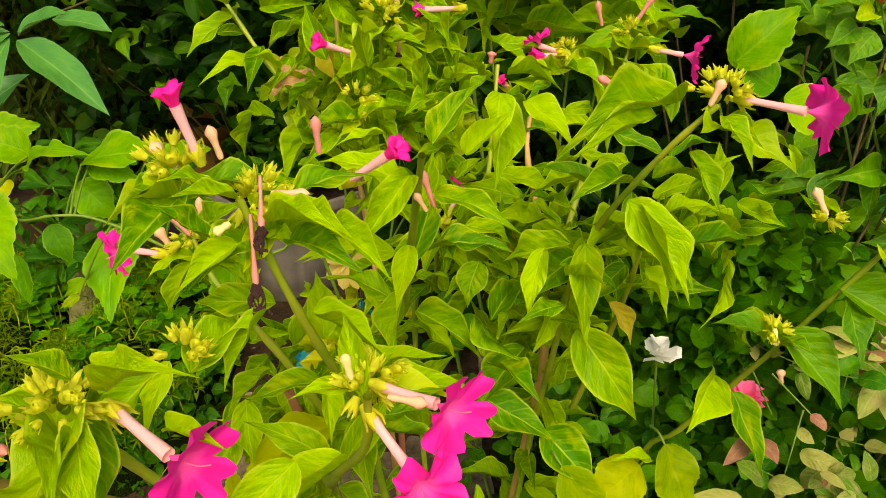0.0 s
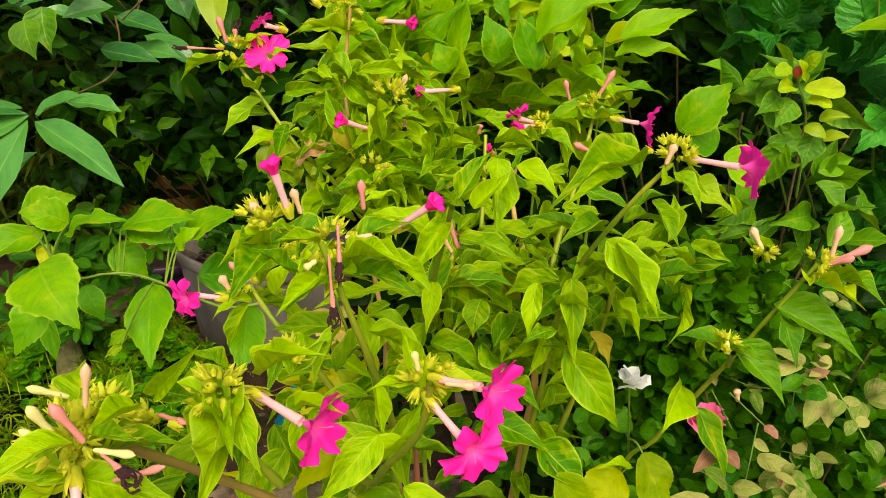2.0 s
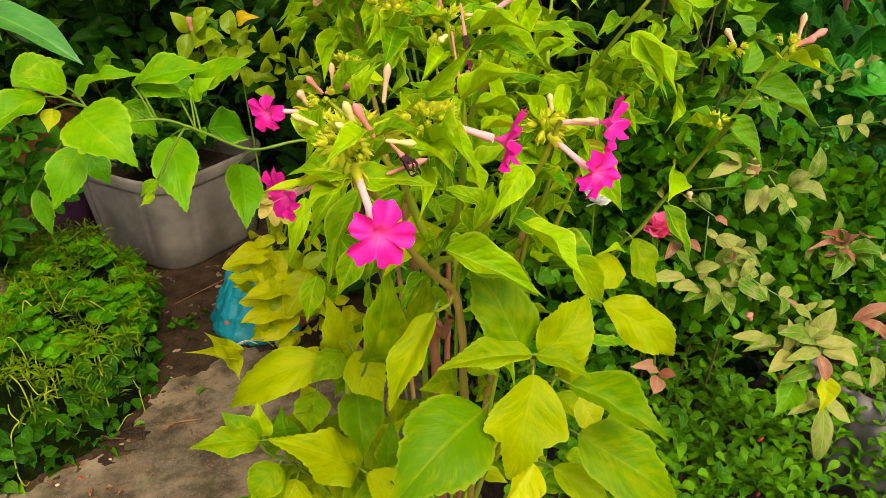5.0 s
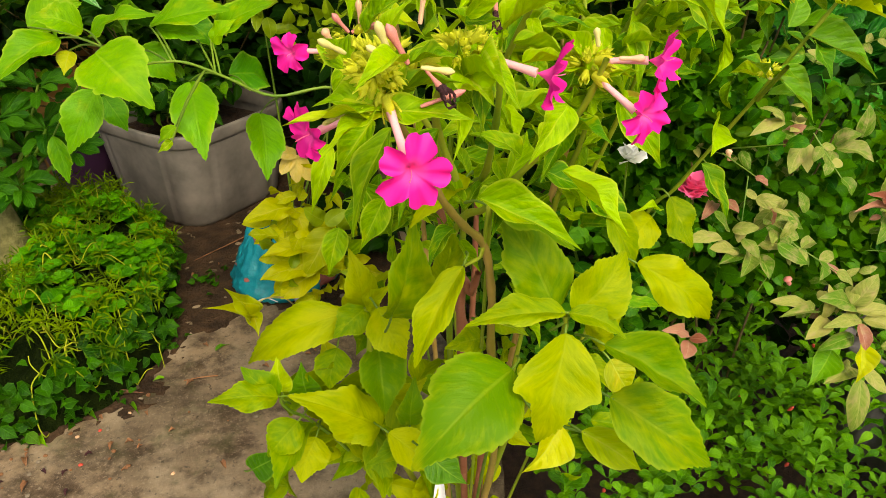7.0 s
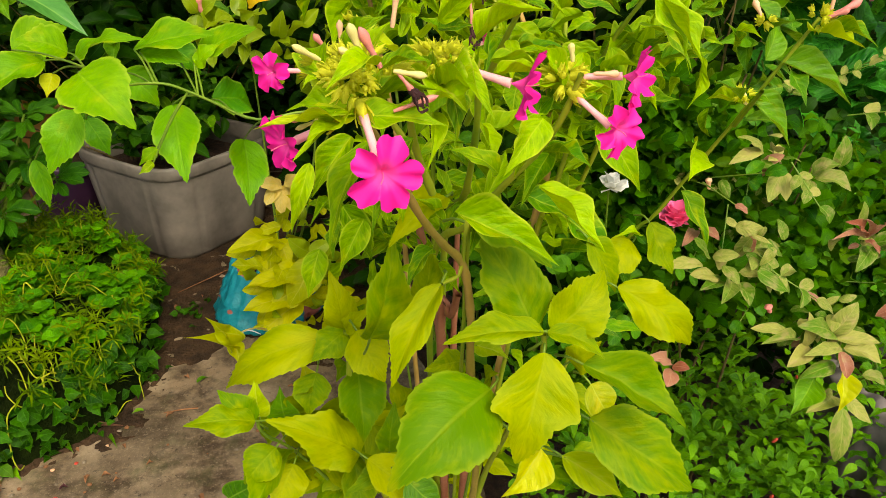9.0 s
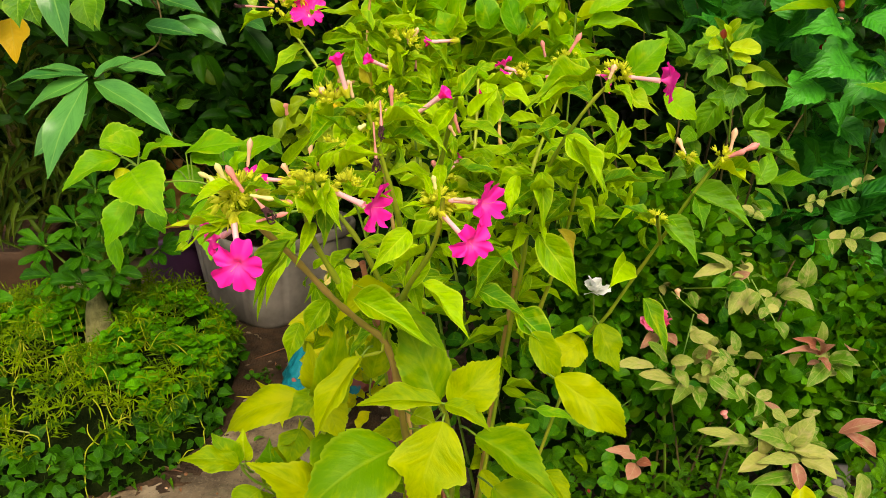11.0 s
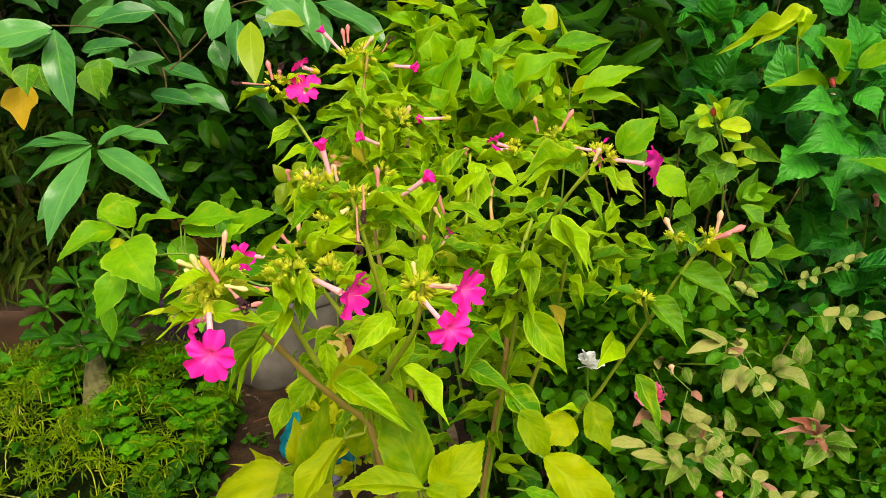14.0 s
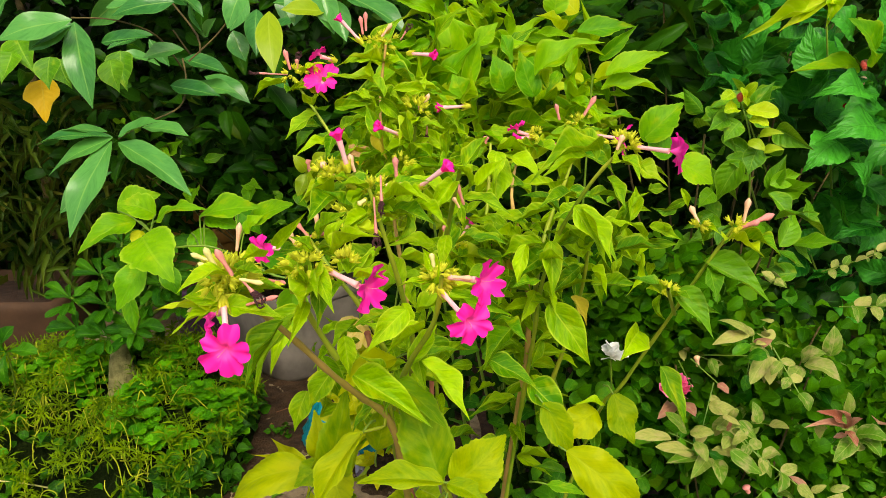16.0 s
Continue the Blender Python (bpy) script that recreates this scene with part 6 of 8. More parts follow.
leaf(golden, GOLD, (-0.141, 1.317, 0.249), (-0.254, 1.275, 0.256), 0.056, face=(0,-0.6,0.8))
leaf(golden, GOLD, (-0.131, 1.317, 0.226), (-0.208, 1.275, 0.207), 0.074, face=(0,-0.6,0.8))
leaf(golden, GOLD, (-0.146, 1.317, 0.200), (-0.267, 1.275, 0.202), 0.062, face=(0,-0.6,0.8))
leaf(golden, GOLD, (-0.147, 1.317, 0.186), (-0.232, 1.275, 0.147), 0.062, face=(0,-0.6,0.8))
leaf(golden, GOLD, (-0.114, 1.317, 0.280), (-0.173, 1.275, 0.201), 0.073, face=(0,-0.7,0.7))
leaf(golden, LIME, (-0.278, 1.105, 0.218), (-0.315, 1.062, 0.315), 0.043, face=(0,-0.6,0.8))
leaf(golden, LIME, (-0.278, 1.105, 0.218), (-0.354, 1.062, 0.283), 0.028, face=(0,-0.6,0.8))
leaf(golden, LIME, (-0.281, 1.105, 0.232), (-0.272, 1.062, 0.207), 0.032, face=(0,-0.6,0.8))
stem(golden, [(-0.276, 1.122, 0.235), (-0.257, 1.190, 0.205), (-0.226, 1.275, 0.149), (-0.21,1.40,0.05)], 0.0012, 0.0018, M_BUDCREAM)
leaf(golden, CREAM, (-0.167, 1.360, 0.440), (-0.198, 1.317, 0.417), 0.028, face=(0,-0.8,0.5))
leaf(golden, CREAM, (-0.165, 1.360, 0.440), (-0.210, 1.317, 0.462), 0.028, face=(0,-0.8,0.5))
leaf(golden, CREAM, (-0.163, 1.360, 0.437), (-0.172, 1.317, 0.394), 0.028, face=(0,-0.8,0.5))
leaf(golden, CREAM, (-0.159, 1.360, 0.439), (-0.143, 1.317, 0.397), 0.028, face=(0,-0.8,0.5))
leaf(golden, CREAM, (-0.159, 1.360, 0.445), (-0.119, 1.317, 0.464), 0.028, face=(0,-0.8,0.5))
gold_fill = random.Random(23)
fill(golden, GOLD + GOLD + YELLOWOVAL, gold_fill, 95, lambda: in_ball(gold_fill, (-0.140, 1.37, 0.23), (0.12, 0.11, 0.19), 0.3), (0.038, 0.066), (0.48, 0.66), 0.15, (-0.1, -0.4, 0), (0, -0.95, 0.45))
for k in range(9):
    a = gold_fill.uniform(0, 6.28)
    top = in_ball(gold_fill, (-0.13, 1.42, 0.30), (0.10, 0.10, 0.12))
    stem(golden, [tuple(top), tuple((top + Vector((-0.18, 1.60, 0.09))) / 2), (-0.18 + 0.03 * math.cos(a), 1.62 + 0.03 * math.sin(a), 0.08)], 0.0012, 0.002, M_STEMGREEN)

# ---- the tree with long leathery leaves ----
tree = thing("leathery_leaf_tree", (-1.46, 2.56, 0.0), "low tree branch with long glossy leathery leaves", "tree")
stem(tree, [(-0.561, 1.090, 0.905), (-0.530, 1.124, 0.926), (-0.483, 1.204, 0.950), (-0.493, 1.289, 0.991), (-0.509, 1.331, 1.033)], 0.0012, 0.0018, M_TWIG)
stem(tree, [(-0.625, 1.107, 1.114), (-0.567, 1.149, 1.110), (-0.528, 1.246, 1.080), (-0.509, 1.331, 1.010)], 0.0012, 0.0017, M_TWIG)
stem(tree, [(-0.484, 1.289, 1.030), (-0.425, 1.289, 1.080), (-0.347, 1.246, 1.150), (-0.275, 1.204, 1.165)], 0.0017, 0.0012, M_TWIG)
stem(tree, [(-0.537, 1.374, 1.088), (-0.516, 1.445, 1.025), (-0.560, 1.560, 1.100), (-0.900, 1.950, 1.300), (-1.450, 2.560, 1.200)], 0.0015, 0.003, M_TWIG)
leaf(tree, BIG, (-0.574, 1.090, 0.902), (-0.629, 0.979, 0.761), 0.061, face=(-0.1,-0.8,0.6))
leaf(tree, BIG, (-0.559, 1.081, 0.901), (-0.406, 0.979, 0.836), 0.050, face=(0.1,-0.6,0.8))
leaf(tree, BIG, (-0.561, 1.090, 0.910), (-0.475, 1.064, 0.945), 0.046, face=(0,-0.5,0.85))
leaf(tree, BIG, (-0.536, 1.141, 0.919), (-0.446, 1.124, 0.911), 0.043, face=(0.1,-0.4,0.9))
leaf(tree, BIG, (-0.571, 1.090, 0.908), (-0.687, 1.056, 0.854), 0.043, face=(0,-0.6,0.8))
leaf(tree, BIG, (-0.571, 1.090, 0.910), (-0.716, 1.073, 0.906), 0.031, face=(0,-0.4,0.9))
leaf(tree, BIG, (-0.586, 1.107, 0.916), (-0.679, 1.090, 0.925), 0.029, face=(0,-0.4,0.9))
leaf(tree, BIG, (-0.591, 1.107, 0.913), (-0.640, 1.081, 0.881), 0.034, face=(0,-0.6,0.8))
leaf(tree, BIG, (-0.645, 1.246, 0.815), (-0.746, 1.204, 0.744), 0.052, face=(0,-0.6,0.8))
leaf(tree, BIG, (-0.621, 1.107, 1.108), (-0.576, 1.022, 0.976), 0.056, face=(0.1,-0.85,0.4))
leaf(tree, BIG, (-0.621, 1.107, 1.104), (-0.687, 1.065, 1.067), 0.046, face=(0,-0.6,0.8))
leaf(tree, BIG, (-0.580, 1.149, 1.131), (-0.465, 1.124, 1.135), 0.041, face=(0,-0.5,0.85))
leaf(tree, BIG, (-0.533, 1.246, 1.082), (-0.617, 1.221, 1.059), 0.044, face=(0,-0.5,0.85))
leaf(tree, BIG, (-0.515, 1.289, 1.057), (-0.572, 1.289, 1.035), 0.041, face=(0,-0.6,0.8))
leaf(tree, BIG, (-0.507, 1.331, 1.033), (-0.408, 1.289, 1.009), 0.043, face=(0,-0.6,0.8))
leaf(tree, BIG, (-0.500, 1.331, 0.976), (-0.393, 1.289, 0.970), 0.041, face=(0,-0.6,0.8))
leaf(tree, BIG, (-0.392, 1.289, 1.089), (-0.367, 1.272, 1.032), 0.043, face=(0.1,-0.8,0.4))
leaf(tree, BIG, (-0.347, 1.246, 1.144), (-0.382, 1.221, 1.092), 0.039, face=(0,-0.8,0.4))
leaf(tree, BIG, (-0.327, 1.221, 1.129), (-0.319, 1.158, 1.048), 0.041, face=(0.2,-0.8,0.4))
leaf(tree, LIMEBIG, (-0.281, 1.107, 1.125), (-0.262, 1.022, 1.030), 0.046, face=(0.1,-0.85,0.4))
leaf(tree, BIG, (-0.282, 1.149, 1.139), (-0.187, 1.107, 1.135), 0.036, face=(0,-0.6,0.8))
leaf(tree, BIG, (-0.166, 1.107, 1.159), (-0.033, 1.039, 1.093), 0.052, face=(0.1,-0.5,0.85))
leaf(tree, BIG, (-0.215, 1.107, 1.168), (-0.232, 1.064, 1.102), 0.046, face=(0,-0.8,0.4))
leaf(tree, BIG, (-0.254, 1.107, 1.177), (-0.174, 1.064, 1.112), 0.038, face=(0,-0.8,0.4))
leaf(tree, BIG, (-0.186, 1.107, 1.169), (-0.165, 1.073, 1.088), 0.042, face=(0,-0.8,0.4))
leaf(tree, MID, (-0.780, 1.374, 1.030), (-0.756, 1.357, 0.972), 0.056, face=(0,-0.8,0.5))
leaf(tree, MID, (-0.651, 1.374, 1.047), (-0.635, 1.340, 0.969), 0.059, face=(0,-0.8,0.5))
leaf(tree, MID, (-0.819, 1.289, 1.075), (-0.775, 1.246, 1.014), 0.066, face=(0,-0.8,0.5))
leaf(tree, YELLOWLEAF, (-0.803, 1.331, 0.991), (-0.788, 1.289, 0.910), 0.071, face=(0,-0.9,0.3))
leaf(tree, BIG, (-0.501, 1.445, 0.989), (-0.395, 1.402, 0.944), 0.046, face=(0,-0.6,0.8))
leaf(tree, BIG, (-0.385, 1.445, 1.063), (-0.279, 1.402, 1.112), 0.045, face=(0,-0.6,0.8))
leaf(tree, BIG, (-0.603, 1.06, 1.111), (-0.718, 1.02, 1.087), 0.058, face=(0, -0.8, 0.6))
leaf(tree, BIG, (-0.624, 1.1, 1.101), (-0.685, 1.06, 1.064), 0.050, face=(0, -0.8, 0.6))
leaf(tree, BIG, (-0.575, 1.1, 1.073), (-0.482, 1.06, 1.086), 0.034, face=(0, -0.8, 0.6))
leaf(tree, MID, (-0.74, 1.25, 1.041), (-0.731, 1.21, 0.982), 0.052, face=(0, -0.8, 0.6))
leaf(tree, MID, (-0.604, 1.2, 1.038), (-0.577, 1.16, 0.981), 0.050, face=(0, -0.8, 0.6))
leaf(tree, MID, (-0.811, 1.25, 1.049), (-0.823, 1.21, 0.995), 0.060, face=(0, -0.8, 0.6))
leaf(tree, BIG, (-0.441, 1.1, 1.141), (-0.538, 1.06, 1.125), 0.050, face=(0, -0.8, 0.6))
leaf(tree, BIG, (-0.463, 1.2, 1.057), (-0.528, 1.16, 1.045), 0.034, face=(0, -0.8, 0.6))
leaf(tree, BIG, (-0.319, 1.1, 1.167), (-0.345, 1.06, 1.101), 0.044, face=(0, -0.8, 0.6))
leaf(tree, LIMEBIG, (-0.179, 1.08, 1.124), (-0.245, 1.04, 1.131), 0.034, face=(0, -0.8, 0.6))
leaf(tree, BIG, (-0.163, 1.1, 1.143), (-0.143, 1.06, 1.077), 0.040, face=(0, -0.8, 0.6))
leaf(tree, BIG, (-0.512, 1.25, 0.986), (-0.407, 1.21, 0.973), 0.040, face=(0, -0.8, 0.6))
tree_fill = random.Random(24)
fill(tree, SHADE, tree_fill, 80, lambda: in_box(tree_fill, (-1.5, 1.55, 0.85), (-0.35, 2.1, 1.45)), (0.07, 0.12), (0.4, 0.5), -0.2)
fill(tree, BIG, tree_fill, 12, lambda: in_box(tree_fill, (-0.62, 1.40, 0.95), (-0.20, 1.75, 1.22)), (0.07, 0.10), (0.34, 0.42), -0.3)
fill(tree, BIG, tree_fill, 60, lambda: in_box(tree_fill, (-1.6, 1.3, 1.15), (-0.3, 2.0, 1.6)), (0.08, 0.13), (0.38, 0.46), -0.3)

# ---- bushes behind ----
def bush(name, at, label, kinds, n, spots, size, ratio, seed, stems=8, wood=M_TWIG, up=0.1, face=(0, -0.65, 0.75)):
    """Stems that fan out from a base to leafy masses; spots are (centre, radii)."""
    r = random.Random(seed)
    b = thing(name, at, label, "shrub")
    for k in range(stems):
        c, rad = spots[k % len(spots)]
        top = in_ball(r, c, rad, 0.3)
        foot = Vector(at) + Vector((r.uniform(-0.05, 0.05), r.uniform(-0.05, 0.05), 0))
        stem(b, [tuple(top), tuple(top * 0.5 + foot * 0.5 + Vector((r.uniform(-0.05, 0.05), r.uniform(-0.05, 0.05), 0))), tuple(foot)], 0.0014, 0.0036, wood)
    for k in range(n):
        c, rad = spots[k % len(spots)]
        spot = in_ball(r, c, rad, 0.35)
        if clear(spot):
            link("leaf", kinds[r.randrange(len(kinds))], b, rand_pose(r, spot, size, ratio, up, (0, -0.4, 0), face))
    return b


top_bush = bush("tall_shrub", (0.18, 1.10, 0.0), "tall shrub with long light green toothed leaves", SERRATE_LONG + SERRATE_LONG + YOUNG[:3] + OVATE[:4], 330,
                [((0.05, 0.98, 1.06), (0.14, 0.10, 0.12)), ((0.20, 1.0, 0.98), (0.13, 0.10, 0.12)), ((-0.03, 0.88, 0.97), (0.11, 0.08, 0.13))],
                (0.055, 0.10), (0.25, 0.36), 31, 8, M_STEMGREEN)
leaf(top_bush, SERRATE, (0.037, 0.892, 1.042), (0.023, 0.892, 1.126), 0.045, face=(0,-0.9,0.4))
leaf(top_bush, SERRATE_LONG, (0.071, 0.892, 1.077), (0.101, 0.892, 1.111), 0.031, face=(0,-0.7,0.6))
leaf(top_bush, SERRATE_LONG, (0.154, 0.850, 1.034), (0.254, 0.850, 1.084), 0.044, face=(0,-0.6,0.8))
leaf(top_bush, SERRATE_LONG, (0.276, 0.935, 1.028), (0.370, 0.935, 1.071), 0.040, face=(0,-0.6,0.8))
leaf(top_bush, SERRATE_LONG, (0.269, 0.935, 1.006), (0.371, 0.935, 1.002), 0.033, face=(0,-0.6,0.8))
leaf(top_bush, SERRATE, (0.112, 0.850, 1.012), (0.093, 0.850, 1.066), 0.041, face=(0,-0.8,0.6))
leaf(top_bush, SERRATE, (0.155, 0.850, 1.004), (0.131, 0.850, 1.071), 0.038, face=(0,-0.8,0.6))
leaf(top_bush, SERRATE_LONG, (0.235, 0.977, 1.093), (0.328, 0.977, 1.108), 0.037, face=(0,-0.7,0.6))
leaf(top_bush, SERRATE_LONG, (0.196, 0.977, 1.120), (0.199, 0.977, 1.168), 0.041, face=(0,-0.7,0.6))
leaf(top_bush, LIME, (0.242, 1.020, 1.120), (0.183, 1.020, 1.156), 0.048, face=(0,-0.7,0.6))
leaf(top_bush, SERRATE, (0.263, 0.637, 0.973), (0.309, 0.637, 1.020), 0.042, face=(0,-0.8,0.6))
leaf(top_bush, SERRATE, (0.301, 0.637, 0.955), (0.263, 0.637, 0.983), 0.036, face=(0,-0.8,0.6))
leaf(top_bush, SERRATE, (0.309, 0.637, 0.948), (0.356, 0.637, 0.919), 0.043, face=(0,-0.8,0.6))
leaf(top_bush, SERRATE, (0.050, 0.807, 1.008), (0.033, 0.807, 1.040), 0.036, face=(0,-0.8,0.6))
bud_bush = bush("yellow_green_shrub", (-0.20, 1.62, 0.0), "yellow-green shrub sprig with a brown bud", YELLOWOVAL, 66,
                [((-0.24, 1.50, 0.74), (0.09, 0.06, 0.06)), ((-0.12, 1.5, 0.68), (0.10, 0.06, 0.07)), ((-0.02, 1.45, 0.66), (0.12, 0.06, 0.10))], (0.042, 0.062), (0.5, 0.65), 32, 3, M_STEMGREEN)
leaf(bud_bush, YELLOWOVAL, (-0.296, 1.496, 0.767), (-0.320, 1.479, 0.808), 0.031, face=(0,-0.8,0.6))
leaf(bud_bush, YELLOWOVAL, (-0.290, 1.496, 0.767), (-0.259, 1.479, 0.794), 0.031, face=(0,-0.8,0.6))
leaf(bud_bush, YELLOWOVAL, (-0.297, 1.496, 0.761), (-0.317, 1.479, 0.711), 0.036, face=(0,-0.8,0.6))
leaf(bud_bush, YELLOWOVAL, (-0.246, 1.496, 0.734), (-0.250, 1.479, 0.677), 0.041, face=(0,-0.8,0.6))
leaf(bud_bush, YELLOWLEAF, (-0.196, 1.496, 0.776), (-0.154, 1.479, 0.790), 0.031, face=(0,-0.8,0.6))
bud(bud_bush, (-0.288, 1.496, 0.767), (-0.294, 1.496, 0.795), 0.0119, "pink")
right_bush = bush("light_green_shrub", (0.50, 1.02, 0.0), "light green shrub tip with a small red bud", MID, 70,
                  [((0.46, 0.86, 0.93), (0.08, 0.07, 0.12)), ((0.50, 0.84, 0.78), (0.10, 0.08, 0.10))], (0.045, 0.075), (0.45, 0.55), 33, 6)
for base_, tip_, w_ in (((0.397, 0.715, 1.024), (0.379, 0.700, 1.016), 0.016), ((0.405, 0.715, 1.001), (0.382, 0.700, 1.000), 0.018), ((0.413, 0.715, 1.019), (0.422, 0.700, 1.037), 0.014),
                        ((0.417, 0.715, 0.999), (0.454, 0.700, 0.998), 0.022), ((0.422, 0.715, 0.988), (0.442, 0.700, 0.982), 0.016), ((0.438, 0.715, 0.966), (0.463, 0.700, 0.972), 0.014),
                        ((0.424, 0.715, 0.960), (0.442, 0.700, 0.951), 0.018), ((0.446, 0.715, 0.945), (0.466, 0.700, 0.951), 0.014), ((0.418, 0.715, 1.006), (0.403, 0.700, 1.030), 0.014)):
    leaf(right_bush, YELLOWOVAL if base_[2] < 0.98 else ROUNDLIME, base_, tip_, w_, face=(0, -0.8, 0.6))
leaf(right_bush, MID, (0.412, 0.720, 0.985), (0.388, 0.705, 0.960), 0.028, face=(0, -0.8, 0.6))
leaf(right_bush, MID, (0.440, 0.720, 0.950), (0.425, 0.705, 0.915), 0.030, face=(0, -0.8, 0.6))
leaf(right_bush, MID, (0.395, 0.720, 0.990), (0.365, 0.705, 0.975), 0.024, face=(0, -0.8, 0.6))
stem(right_bush, [(0.408, 0.718, 1.012), (0.430, 0.725, 0.960), (0.460, 0.780, 0.860)], 0.001, 0.0014, M_STEMGREEN)
bud(right_bush, (0.406, 0.712, 1.012), (0.405, 0.708, 1.024), 0.0060, "red")
hib = bush("hibiscus", (0.98, 1.25, 0.0), "dark glossy hibiscus bush with quilted toothed leaves", HIB, 290,
           [((0.78, 1.08, 0.98), (0.16, 0.14, 0.20)), ((0.98, 1.15, 0.95), (0.20, 0.16, 0.24)), ((0.80, 1.05, 0.72), (0.18, 0.14, 0.18)), ((1.05, 1.2, 0.66), (0.2, 0.16, 0.2)), ((0.62, 1.25, 1.05), (0.14, 0.12, 0.16)), ((1.0, 1.02, 0.98), (0.18, 0.10, 0.24))],
           (0.070, 0.105), (0.60, 0.74), 34, 12, M_STEMGREEN)
leaf(hib, HIB, (0.701, 0.918, 1.065), (0.673, 0.901, 1.151), 0.072, face=(0,-0.9,0.4))
leaf(hib, SERRATE, (0.665, 0.884, 1.064), (0.611, 0.867, 1.115), 0.045, face=(0,-0.8,0.6))
leaf(hib, SERRATE, (0.689, 0.884, 1.069), (0.746, 0.867, 1.114), 0.034, face=(0,-0.7,0.7))
leaf(hib, HIB, (0.670, 0.901, 1.005), (0.581, 0.867, 1.012), 0.051, face=(0,-0.75,0.65))
leaf(hib, HIB, (0.697, 0.892, 1.031), (0.727, 0.867, 0.997), 0.053, face=(0,-0.8,0.6))
leaf(hib, HIB, (0.696, 0.901, 0.951), (0.598, 0.867, 0.945), 0.061, face=(0,-0.75,0.65))
leaf(hib, HIB, (0.647, 0.918, 0.927), (0.583, 0.884, 0.887), 0.066, face=(0,-0.8,0.6))
leaf(hib, HIB, (0.755, 0.901, 0.974), (0.790, 0.875, 0.998), 0.065, face=(0,-0.8,0.6))
leaf(hib, SERRATE, (0.799, 0.884, 0.891), (0.683, 0.850, 0.938), 0.043, face=(0,-0.7,0.7))
leaf(hib, HIB, (0.803, 0.901, 0.831), (0.706, 0.867, 0.910), 0.082, face=(0,-0.8,0.6))
leaf(hib, HIB, (0.693, 0.901, 0.857), (0.655, 0.875, 0.902), 0.063, face=(0,-0.8,0.6))
leaf(hib, HIB, (0.752, 0.935, 0.958), (0.776, 0.909, 0.905), 0.067, face=(0,-0.8,0.6))
leaf(hib, HIB, (0.672, 0.969, 1.085), (0.608, 0.952, 1.129), 0.057, face=(0,-0.8,0.6))
leaf(hib, HIB, (0.772, 0.952, 1.133), (0.791, 0.935, 1.178), 0.065, face=(0,-0.8,0.6))
leaf(hib, HIB, (0.809, 0.952, 1.033), (0.819, 0.935, 1.080), 0.061, face=(0,-0.8,0.6))
bud(hib, (0.648, 0.875, 1.042), (0.644, 0.875, 1.055), 0.0053, "red")
bud(hib, (0.778, 0.875, 0.864), (0.775, 0.875, 0.878), 0.0056, "red")
leaf(hib, SERRATE, (0.718, 0.977, 1.043), (0.674, 0.952, 1.116), 0.063, face=(0,-0.8,0.6))
leaf(hib, SERRATE, (0.694, 0.977, 1.038), (0.564, 0.935, 1.035), 0.044, face=(0,-0.6,0.8))
leaf(hib, HIB, (0.724, 1.020, 1.021), (0.615, 0.935, 1.004), 0.065, face=(0,-0.7,0.7))
leaf(hib, HIB, (0.749, 0.977, 0.967), (0.633, 0.935, 0.943), 0.068, face=(0,-0.7,0.7))
leaf(hib, HIB, (0.777, 0.935, 0.935), (0.676, 0.892, 0.885), 0.085, face=(0,-0.7,0.7))
leaf(hib, YOUNG, (0.644, 0.97, 1.155), (0.543, 0.95, 1.096), 0.034, face=(0, -0.7, 0.7))
leaf(hib, YOUNG, (0.628, 0.97, 1.139), (0.49, 0.95, 1.086), 0.022, face=(0, -0.7, 0.7))
leaf(hib, YOUNG, (0.635, 0.97, 1.15), (0.619, 0.95, 1.101), 0.026, face=(0, -0.7, 0.7))
leaf(hib, SERRATE, (0.751, 0.977, 1.080), (0.794, 0.977, 1.108), 0.057, face=(0,-0.8,0.6))
leaf(hib, SERRATE, (0.740, 0.935, 0.935), (0.788, 0.892, 0.895), 0.057, face=(0,-0.7,0.7))
bud(hib, (0.703, 0.977, 1.033), (0.703, 0.977, 1.050), 0.0086, "pink")
bud(hib, (0.784, 0.935, 0.840), (0.783, 0.935, 0.863), 0.0096, "pink")
bud(hib, (0.703, 0.977, 1.010), (0.703, 0.977, 1.024), 0.0067, "tan")


def red_bloom(parent, at, size, mesh_mat, n, name, seed, open_=0.6):
    """A loose many-petalled bloom."""
    r = random.Random(seed)
    petals = leaf_set("petal", "oval", mesh_mat, 3, seed, nv=6, fold=(0.2, 0.5), wave=(0.05, 0.12))
    at = Vector(at)
    for k in range(n):
        a = k * 2.4
        t = k / n
        d = Vector((math.cos(a) * (0.35 + open_ * t), math.sin(a) * (0.35 + open_ * t) - 0.25, 1.0 - 0.8 * t)).normalized()
        link("petal", petals[k % 3], parent, leaf_pose(at, at + d * size * r.uniform(0.8, 1.1), size * 0.85, (d.x, d.y, 1 - d.z), 180))
    return parent


red_bloom(hib, (0.714, 1.020, 0.966), size=0.02, mesh_mat=M_REDPETAL, n=6, name="petal", seed=81)

# ---- the rose bush ----
rose = thing("rose_bush", (0.46, 0.80, 0.0), "rose bush with small green leaflets and reddish young leaves", "rose bush")
rr = random.Random(41)


